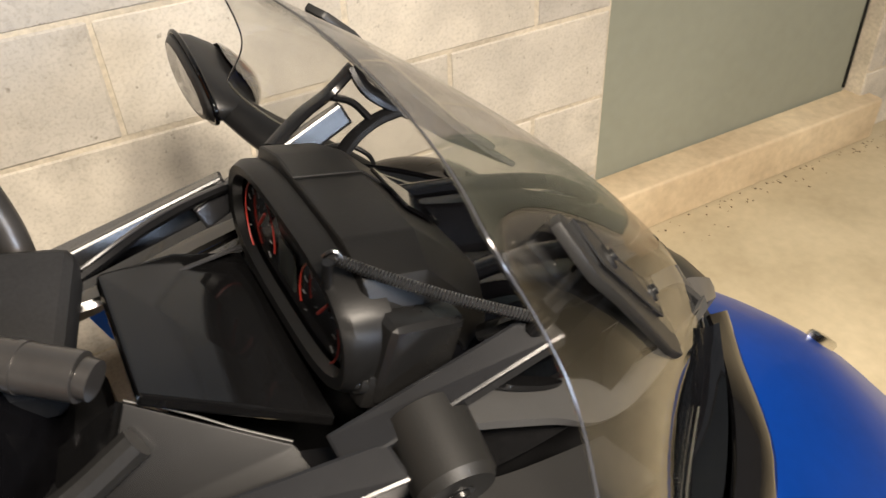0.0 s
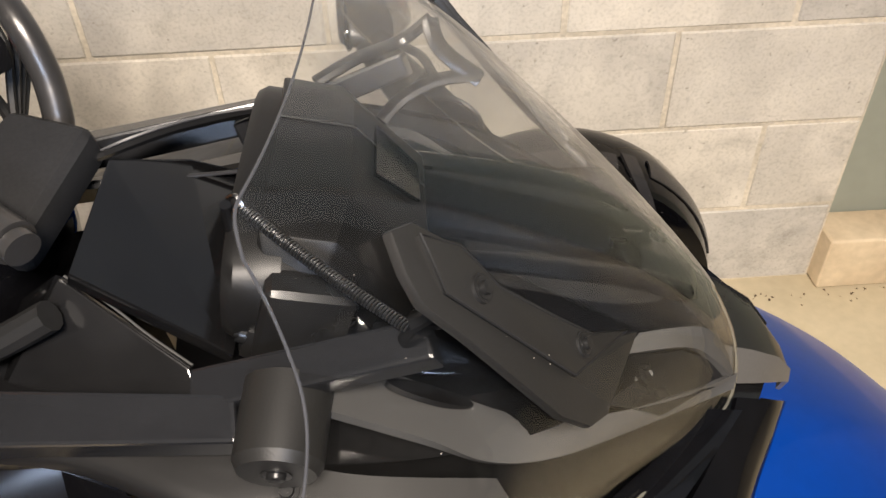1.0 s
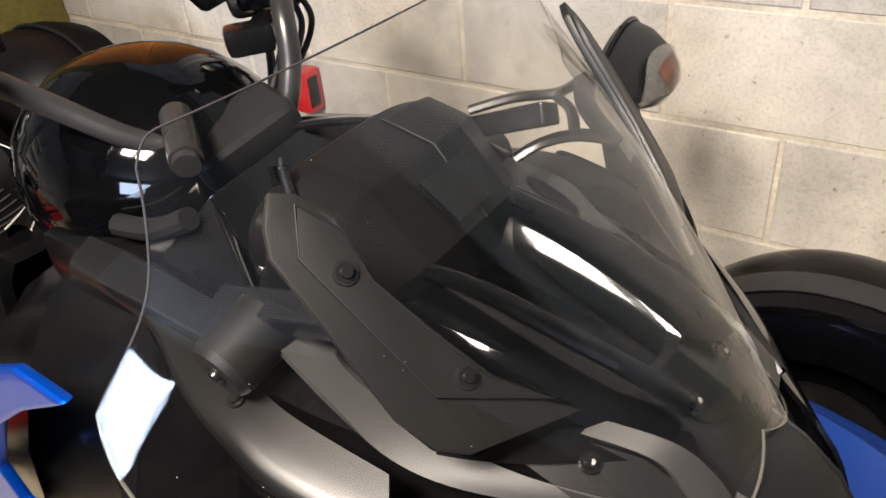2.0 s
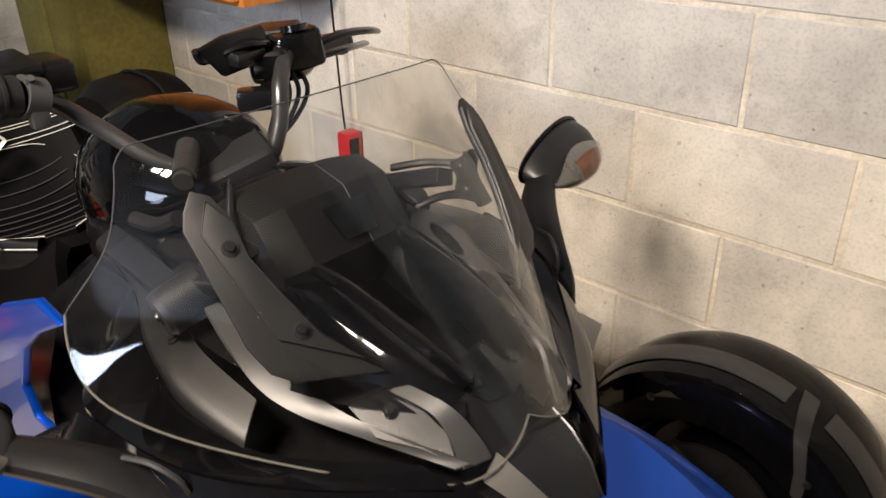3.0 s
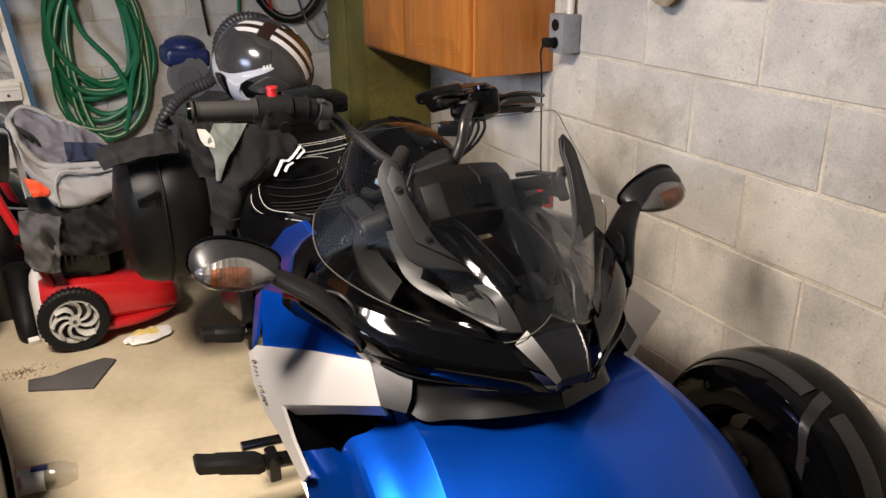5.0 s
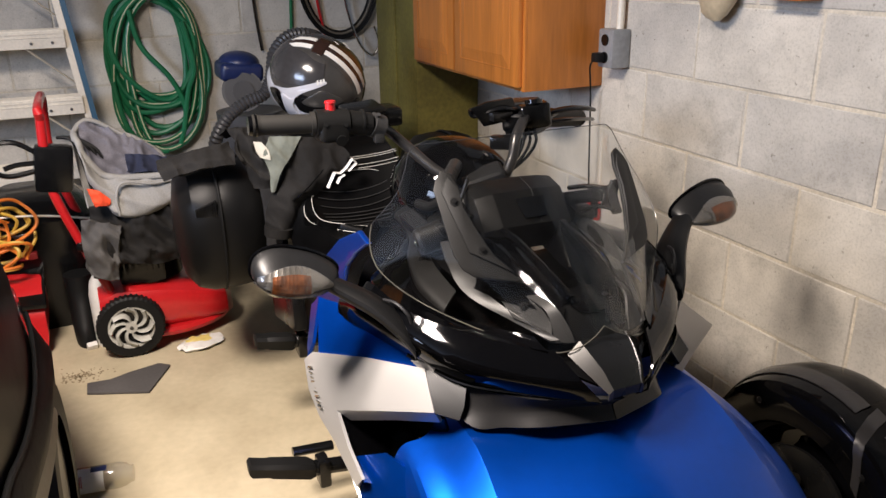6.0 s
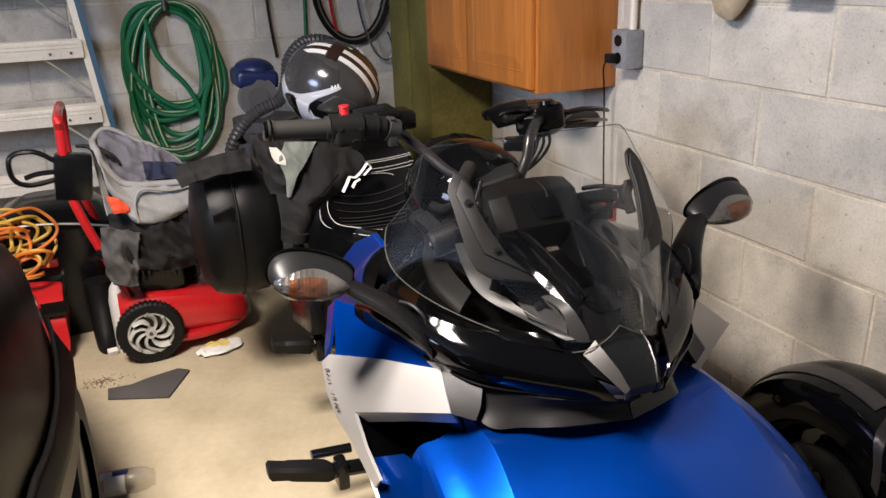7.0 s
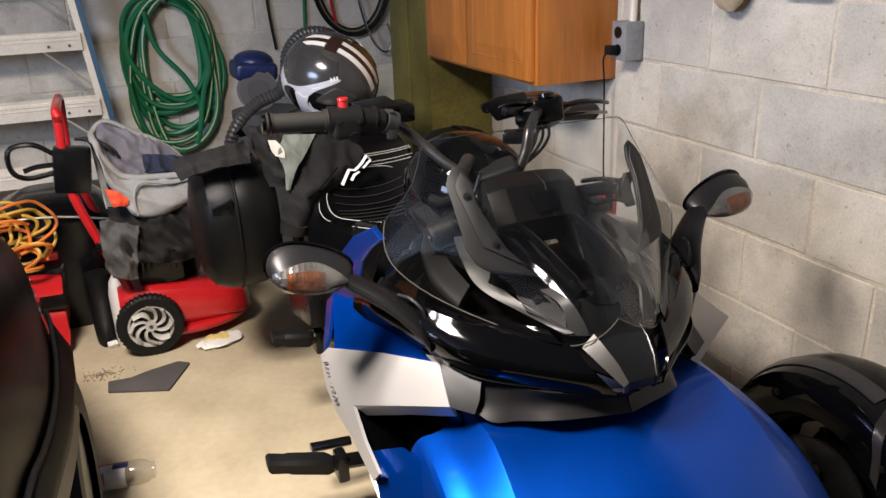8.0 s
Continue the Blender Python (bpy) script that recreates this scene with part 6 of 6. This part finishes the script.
cords = thing("extension_cords", (-1.40, -1.93, .30), "tangled orange and yellow extension cords on a black cover", "extension cord")
rnd = random.Random(4)
for k in range(16):
    m = ORANGE if k % 3 == 0 else YELLOW
    ry, rz = rnd.uniform(.06, .13), rnd.uniform(.05, .13)
    cy, cz, ph, x0 = rnd.uniform(-.08, .04), rnd.uniform(.08, .17), rnd.uniform(0, 6.3), rnd.uniform(-.06, .10)
    if k > 11:
        cy, cz, ry, rz, x0 = rnd.uniform(.02, .06), .07, rnd.uniform(.05, .08), rnd.uniform(.045, .07), .12
    pts = [(x0 + .03 * math.sin(2 * t + ph), cy + ry * math.cos(t) + .015 * math.sin(3 * t + ph), max(.012, cz + rz * math.sin(t + .3) + .012 * math.sin(2 * t + ph))) for t in [ph + 5.6 * j / 26 for j in range(27)]]
    bm = B()
    tube(bm, spline(pts, 2), .0062, 6)
    part("cord", bm, m, cords, "orange cord" if k % 3 == 0 else "yellow cord")

# ---- helmet and clothes on the motorcycle ----
hel = thing("motorcycle_helmet", (-.93, -.806, .842), "grey full-face helmet with white stripes on the luggage rack", "helmet")
HC, HS = Vector((0, 0, 0)), Vector((.164, .146, .146))
# the helmet lies tipped back, its left side and crown turned to the front of the motorcycle
hf, hl = Vector((-.456, -.774, .439)), Vector((.627, -.630, -.459))
hu = hf.cross(hl)
hel.matrix_world = Matrix.Translation((-.94, -.807, .958)) @ Matrix(((*hf,), (*hl,), (*hu,))).transposed().to_4x4()


def hp(az, el, k=1.0):
    a, e = radians(az), radians(el)
    return HC + Vector((HS[0] * k * math.cos(e) * math.cos(a), HS[1] * k * math.cos(e) * math.sin(a), HS[2] * k * math.sin(e)))


def skin(outline, k, t, material, name, label="", edge=5, side=1):
    """A shaped panel lying on the helmet: rings from its outline (azimuth, elevation) in to its middle."""
    d = [(hp(az, el) - HC) for az, el in outline]
    d = [Vector((p.x / HS.x, side * p.y / HS.y, p.z / HS.z)) for p in d]
    ring = spline(d, edge, loop=True)
    mid = sum(ring, Vector()) / len(ring)
    rows = []
    for f, kk in ((1.0, k - t * 7), (1.0, k - .004), (.97, k), (.8, k), (.55, k), (.3, k), (.02, k)):
        row = []
        for p in ring:
            q = mid.lerp(p, f).normalized() * kk
            row.append(HC + Vector((q.x * HS.x, q.y * HS.y, q.z * HS.z)))
        rows.append(row)
    bm = B()
    loft(bm, rows, closed=True)
    return part(name, bm, material, hel, label, smooth=40)


HG = mat("helmet_grey", (0.060, 0.057, 0.053), 0.36, metal=0.35, var=0.12, coat=0.3, bump=0)
HSIL = mat("helmet_silver", (0.62, 0.62, 0.66), 0.3, metal=0.15, var=0.06, coat=0.5, bump=0)
HBR = mat("helmet_dark_stripe", (0.030, 0.015, 0.011), 0.26, var=0.1, coat=0.6, bump=0)
HVIS = mat("smoked_visor", (0.045, 0.043, 0.044), 0.16, var=0.2, scale=9, bump=0, spec=0.6)
bm = B()
loft(bm, [[hp(az, el) for az in range(-180, 181, 8)] for el in range(-52, 90, 5)])
part("shell", bm, HG, hel, "dark grey gloss shell")
bm = B()
loft(bm, [[hp(az, el, k) + Vector((fw * max(0, math.cos(radians(az))), 0, 0)) for az in range(-120, 121, 8)] for el, k, fw in ((-2, 1.005, 0), (-14, 1.03, .008), (-30, 1.05, .016), (-48, 1.02, .010), (-56, .9, .0))])
thick(bm, .005)
part("chin_bar", bm, HSIL, hel, "silver chin bar")
for side in (1, -1):
    skin(((49, -1), (68, 13), (88, 31), (109, 43), (117, 41), (90, 21), (83, 9), (77, 2), (65, 0)), 1.022, .003, HSIL, "cheek_band", "silver cheek band", 4, side=side)
    skin(((65, 1), (77, 4), (83, 9), (83, -1), (91, -13), (113, -33), (96, -38), (77, -36), (71, -23)), 1.046, .003, HSIL, "cheek_guard", "silver cheek guard", 4, side=side)
    skin(((82, 7), (89, 18), (106, 17), (143, 11), (166, 15), (176, 2), (164, -16), (134, -31), (112, -27), (92, -10)), 1.012, .003, PLASTIC, "side_vent", "black ribbed side vent", 4, side=side)
    skin(((92, 8), (103, 25), (113, 32), (130, 28), (142, 19), (127, 14), (107, 7)), 1.035, .004, HG, "vent_cover", "grey vent cover", 3, side=side)
    skin(((45, -8), (61, 4), (70, -10), (74, -30), (66, -30), (51, -20)), 1.065, .004, GLOSS, "chin_vent", "gloss black chin vent", 4, side=side)
    for k in range(3):
        bm = B()
        slab(bm, [hp((104 + 4 * k) * side, 37 + 2.2 * k, 1.032), hp((106.5 + 4 * k) * side, 38 + 2.2 * k, 1.032), hp((104 + 4.5 * k) * side, 43.5 + 1.8 * k, 1.032), hp((101.5 + 4.5 * k) * side, 42.5 + 1.8 * k, 1.032)], .002)
        part("mark", bm, WHITE, hel, "short pale bar")
    for k in range(5):
        bm = B()
        tube(bm, [hp((110 + 10 * k) * side, -6 + 3 * k, 1.024), hp((118 + 10 * k) * side, -20 + 4 * k, 1.024)], .0022, 6)
        part("vent_rib", bm, PLASTIC, hel)
bm = B()
loft(bm, [[hp(az, (2 + 30 * (az / 90) ** 2) * (1 - f) + (40 + 25 * math.sin(radians(min(90, abs(az) * 1.5)))) * f, 1.02) for az in range(-112, 113, 7)] for f in [j / 10 for j in range(11)]])
thick(bm, .003)
part("visor", bm, HVIS, hel, "smoked glossy visor")


def stripe(y0, y1, e0, e1, material, label, k=1.014):
    """A band along the crown between two distances from the middle line, by the angle from the brow to the nape."""
    bm = B()
    rows = []
    for j in range(19):
        q = radians(e0 + (e1 - e0) * j / 18)
        row = []
        for y in (y0, (y0 + y1) / 2, y1):
            c = math.sqrt(1 - y * y)
            row.append(HC + Vector((HS.x * k * math.cos(q) * c, HS.y * k * y, HS.z * k * math.sin(q) * c)))
        rows.append(row)
    loft(bm, rows)
    thick(bm, .002)
    part("stripe", bm, material, hel, label)


for s in (1, -1):
    stripe(.07 * s, .19 * s, 38, 76, WHITE, "white stripe")
    stripe(.07 * s, .19 * s, 92, 160, WHITE, "white stripe")
    stripe(.20 * s, (.62 if s < 0 else .30) * s, 92, 164, HBR if s < 0 else HG, "dark brown stripe" if s < 0 else "dark grey stripe", 1.008)
stripe(-.06, .06, 38, 160, HBR, "dark brown stripe")
stripe(-.26, .26, 78, 91, HBR, "dark crown vent", 1.026)
bm = B()
loft(bm, [[hp(az, el, k) for az in range(-180, 181, 12)] for el, k in ((-50, .99), (-60, .92), (-62, .80))])
thick(bm, .004)
part("neck_roll", bm, CLOTHB, hel, "black neck roll")

mj = thing("riding_jacket", (-.60, -1.02, .70), "black riding jacket with white marks over the saddle", "jacket")
bm = B()
cloth(bm, [[(0.020, -0.027, 0.162), (0.050, 0.045, 0.152), (0.030, 0.145, 0.132)], [(0.030, -0.042, 0.100), (0.070, 0.065, 0.090), (0.050, 0.190, 0.076)], [(0.040, -0.039, 0.037), (0.085, 0.045, 0.030), (0.060, 0.133, 0.016)], [(0.050, -0.057, -0.008), (0.090, 0.005, -0.020), (0.065, 0.068, -0.033)], [(0.050, -0.077, -0.057), (0.090, -0.022, -0.065), (0.065, 0.032, -0.074)], [(0.050, -0.085, -0.115), (0.085, -0.042, -0.128), (0.060, -0.002, -0.138)]], .018, 13, 1, .010)
part("sleeve", bm, CLOTHB, mj)
bm = B()
tube(bm, spline([(0.095, 0.095, 0.055), (0.100, 0.035, 0.000), (0.095, -0.005, -0.028)], 8), .0022, 6)
part("zip", bm, PLASTIC, mj, "black zip")
bm = B()
cyl(bm, (0.055, -0.043, -0.115), (0.055, -0.048, -0.143), .044, .042, seg=24)
part("cuff", bm, CLOTHB, mj, "black cuff")
bm = B()
cloth(bm, [[(-.12, -.17, .15), (-.10, -.10, .16), (-.09, -.02, .16)], [(-.05, -.15, .17), (-.02, -.10, .17), (.0, -.02, .17)], [(.0, -.12, .08), (.03, -.08, .08), (.04, -.03, .08)], [(.01, -.10, .0), (.03, -.07, .0), (.03, -.035, .0)]], .04, 13, 9, .010)
part("body", bm, CLOTHB, mj)
bm = B()
cloth(bm, [[(0.050, -0.045, 0.162), (0.055, -0.005, 0.158), (0.055, 0.045, 0.153)], [(0.065, -0.073, 0.115), (0.075, -0.035, 0.110), (0.075, 0.005, 0.100)], [(0.070, -0.061, 0.065), (0.080, -0.047, 0.060), (0.080, -0.030, 0.055)], [(0.070, -0.061, 0.000), (0.075, -0.055, 0.000), (0.075, -0.049, 0.000)]], .012, 12, 4, .006)
part("lining", bm, mat("pale_green_cloth", (0.17, 0.185, 0.155), 0.9, var=0.2), mj, "pale green lining")
bm = B()
cloth(bm, [[(0.055, -0.095, 0.153), (0.060, -0.073, 0.150)], [(0.065, -0.090, 0.125), (0.070, -0.057, 0.125)], [(0.070, -0.081, 0.106), (0.075, -0.055, 0.096)]], .008, 14, 6, .006)
part("white_tag", bm, mat("cream_cloth", (0.55, 0.52, 0.44), 0.85, var=0.12), mj, "cream cloth tag")
for y0, z0, y1, z1 in ((0.105, -0.002, 0.129, 0.042), (0.129, 0.042, 0.147, 0.038), (0.135, 0.008, 0.145, 0.024), (0.147, 0.038, 0.165, 0.052), (0.145, 0.024, 0.161, 0.032), (0.165, 0.052, 0.187, 0.078), (0.187, 0.078, 0.199, 0.064), (0.199, 0.064, 0.173, 0.042)):
    bm = B()
    tube(bm, [(.094, y0, z0), (.094, y1, z1)], .0068, 6, flat=.4)
    part("mark", bm, WHITE, mj, "white bar mark")
bm = B()
cloth(bm, [[(-.06, -.36, .10), (-.03, -.26, .125), (-.03, -.15, .14)], [(.0, -.36, .085), (.03, -.26, .11), (.04, -.15, .12)], [(.02, -.35, .06), (.05, -.26, .085), (.05, -.15, .09)]], .03, 12, 8, .010)
part("belt_flap", bm, CLOTHB, mj)

# ---- small things on the floor ----
mt = thing("foam_offcut", (-.86, -1.55, 0), "dark grey foam mat offcut lying on the floor", "mat")
bm = B()
slab(bm, [(-.05, -.135, .010), (.02, -.137, .010), (.098, .053, .010), (-.065, .137, .010), (-.095, .10, .010), (-.07, .0, .010), (-.045, -.06, .010)], .009)
round_edges(bm, .002)
part("sheet", bm, mat("grey_foam", (0.078, 0.072, 0.070), 0.9, var=0.15, fine=120, bump=0.3), mt)
nk = thing("yellow_napkin", (-1.05, -1.29, .0), "crumpled white and yellow paper plate on the floor", "paper plate")
bm = B()
ball(bm, (0, 0, .012), (.055, .09, .014), pose(0, 0, 0, 0, 0, 15), 20, 8)
for v in bm.verts:
    k = 1 + .35 * noise.noise(Vector((v.co.x * 34, v.co.y * 34, 3)))
    v.co = Vector((v.co.x * k, v.co.y * k, max(.001, v.co.z + .014 * noise.noise(v.co * 45))))
part("paper", bm, WHITE, nk)
bm = B()
ball(bm, (-.008, -.008, .021), (.030, .050, .009), None, 20, 8)
for v in bm.verts:
    k = 1 + .5 * noise.noise(Vector((v.co.x * 60, v.co.y * 60, 1)))
    v.co = Vector((v.co.x * k, v.co.y * k, v.co.z + .006 * noise.noise(v.co * 60)))
part("yellow_stain", bm, mat("yellow_paper", (0.72, 0.58, 0.17), 0.8, var=0.15), nk, "yellow middle")
rng = random.Random(31)
bm = B()
for k in range(170):
    a, q = rng.uniform(0, 6.28), abs(rng.gauss(0, 1))
    c = Vector((-.99 + .022 * q * math.sin(a) + rng.gauss(0, .012), -1.705 + .055 * q * math.cos(a), 0))
    r = rng.uniform(.001, .0042)
    slab(bm, [c + Vector((r * rng.uniform(.6, 1.2) * math.cos(t), r * rng.uniform(.6, 1.2) * math.sin(t), .0016)) for t in (0, 1.3, 2.5, 3.8, 5.0)], .0012)
tagged(finish("dirt_crumbs", bm, mat("dry_dirt", (0.29, 0.22, 0.13), 0.9, var=0.3)), "brown dirt crumbs scattered on the floor", "dirt", kind="stuff")
cd = thing("paper_card", (-1.193, -1.661, 0), "small white card lying on the floor", "card")
bm = B()
box(bm, (0, 0, .012), (.02, .035, .03), .002, pose(0, 0, 0, 0, 30, 10))
part("card", bm, WHITE, cd)
bt = thing("plastic_jar", (-.285, -1.665, .036), "clear plastic jar with white label lying on the floor", "jar")
bm = B()
R = pose(0, 0, 0, 0, 0, -9)
P = [(-.072, .0), (-.072, .030), (-.064, .035), (.052, .035), (.074, .030), (.084, .023), (.092, .023)]
loft(bm, [[R @ Vector((r * math.cos(t), y, r * math.sin(t))) for t in [2 * math.pi * k / 28 for k in range(28)]] for y, r in P[1:]], closed=True, caps=True)
jar = part("jar_body", bm, BOTTLE, bt, "clear plastic jar body")
jar.visible_shadow = False
bm = B()
loft(bm, [[R @ Vector((.0356 * math.cos(t), y, .0356 * math.sin(t))) for t in [radians(a) for a in range(-70, 100, 10)]] for y in (-.045, .02)])
thick(bm, .001)
part("label", bm, WHITE, bt, "torn white label")
bm = B()
for k in range(3):
    loft(bm, [[R @ Vector((.0364 * math.cos(t), y, .0364 * math.sin(t))) for t in [radians(a) for a in range(0, 60, 10)]] for y in (-.044 + .004 * k, -.042 + .004 * k)])
part("label_bar", bm, RED, bt, "red label bars")
bm = B()
loft(bm, [[R @ Vector((.0364 * math.cos(t), y, .0364 * math.sin(t))) for t in [radians(a) for a in range(62, 102, 8)]] for y in (-.012, .028)])
part("label_patch", bm, NAVY, bt, "dark blue label patch")

# ---- parked car ----
car = thing("parked_car", (1.45, -2.60, 0), "dark maroon car with worn bumper corner trim", "car")
CS = [(-2.16, .45, .30, .48, .50), (-2.12, .62, .24, .58, .62), (-1.98, .76, .20, .66, .72), (-1.75, .845, .19, .74, .82), (-1.40, .875, .19, .82, .90), (-.9, .885, .19, .88, .95), (1.2, .89, .19, .90, .98), (1.75, .87, .2, .88, .96), (2.05, .78, .25, .82, .90), (2.12, .60, .3, .75, .8)]
bm = B()
rows = []
for x, w, z0, z1, z2 in CS:
    half = spline([(x, w * .90, z0), (x, w * .97, z0 + .10), (x, w, z0 + .24), (x, w * .985, (z0 + z1) / 2 + .08), (x, w * .94, z1), (x, w * .72, z2 - .01), (x, 0, z2 + .01)], 4)
    rows.append([tuple(p) for p in half] + [(p.x, -p.y, p.z) for p in half[-2::-1]])
cols = [spline([r[k] for r in rows], 4) for k in range(len(rows[0]))]
loft(bm, [[c[i] for c in cols] for i in range(len(cols[0]))], closed=True, caps=True)
part("body", bm, CARP, car, "dark maroon body", smooth=60)
bm = B()
loft(bm, [[(x, w * q, z) for q in (-1, -.8, 0, .8, 1)] for x, w, z in ((-.85, .74, .94), (-.25, .62, 1.38), (.95, .62, 1.40), (1.6, .74, .96))])
loft(bm, [[(-.85, .74 * s, .94), (-.25, .62 * s, 1.38), (.95, .62 * s, 1.40), (1.6, .74 * s, .96)] for s in (1,)] + [[(-.85, .80, .90), (-.25, .80, .92), (.95, .80, .93), (1.6, .80, .92)]])
loft(bm, [[(-.85, -.74, .94), (-.25, -.62, 1.38), (.95, -.62, 1.40), (1.6, -.74, .96)]] + [[(-.85, -.80, .90), (-.25, -.80, .92), (.95, -.80, .93), (1.6, -.80, .92)]])
thick(bm, .02)
part("cabin", bm, GLOSS, car, "dark glass cabin")
for s in (1, -1):
    up = [(-1.70, .850, .560), (-1.652, .858, .546), (-1.537, .868, .522), (-1.344, .878, .532), (-1.149, .881, .560), (-1.007, .879, .588), (-.845, .876, .631), (-.60, .876, .66)]
    lo = [(-1.72, .842, .43), (-1.626, .880, .415), (-1.50, .886, .435), (-1.373, .890, .455), (-1.21, .888, .471), (-1.02, .886, .52), (-.85, .884, .56), (-.60, .884, .60)]
    sill_ = [(-1.71, .838, .40), (-1.626, .876, .38), (-1.50, .886, .40), (-1.373, .894, .420), (-1.21, .892, .433), (-1.02, .888, .470), (-.85, .886, .51), (-.60, .886, .55)]
    S = lambda pts, d: [Vector((p.x, (p.y + d) * s, p.z)) for p in spline(pts, 6)]
    bm = B()
    loft(bm, [S(up, .002), S([((a[0] + b[0]) / 2, max(a[1], b[1]) + .004, (a[2] + b[2]) / 2) for a, b in zip(up, lo)], .012), S(lo, .012)])
    thick(bm, .006)
    mould = part("side_moulding", bm, SCUFF, car, "scuffed black side moulding", smooth=50)
    bm = B()
    tube(bm, S(up, .003), .0055, 6)
    part("moulding_gap", bm, RUBBER, mould, "black gap above the moulding")
    bm = B()
    loft(bm, [S(lo, .010), S(sill_, .011)])
    thick(bm, .006)
    part("beige_strip", bm, BEIGE, car, "worn beige strip under the moulding", smooth=50)
    bm = B()
    loft(bm, [[(x - .004, (w * k) * s, z) for k, z in ((.93, .60), (.985, .585), (.995, .54), (.96, .52))] for x, w in ((-2.06, .69), (-1.95, .78), (-1.80, .84), (-1.62, .865))])
    thick(bm, .01)
    part("headlight", bm, LENS, car, "clear headlight")
    for x in (-1.40, 1.35):
        C = Vector((x, .800 * s, .25))
        bm = B()
        loft(bm, [[C + Vector((r * math.cos(t), w * s, r * math.sin(t))) for r, w in ((.16, -.1), (.235, -.1), (.25, -.06), (.25, .075), (.235, .10), (.16, .10))] for t in [2 * math.pi * k / 40 for k in range(41)]])
        wh = part("wheel", bm, RUBBER, car, "black car tyre")
        bm = B()
        cyl(bm, C + Vector((0, -.08 * s, 0)), C + Vector((0, .085 * s, 0)), .165, seg=36)
        part("rim", bm, STEEL, wh, "steel rim")
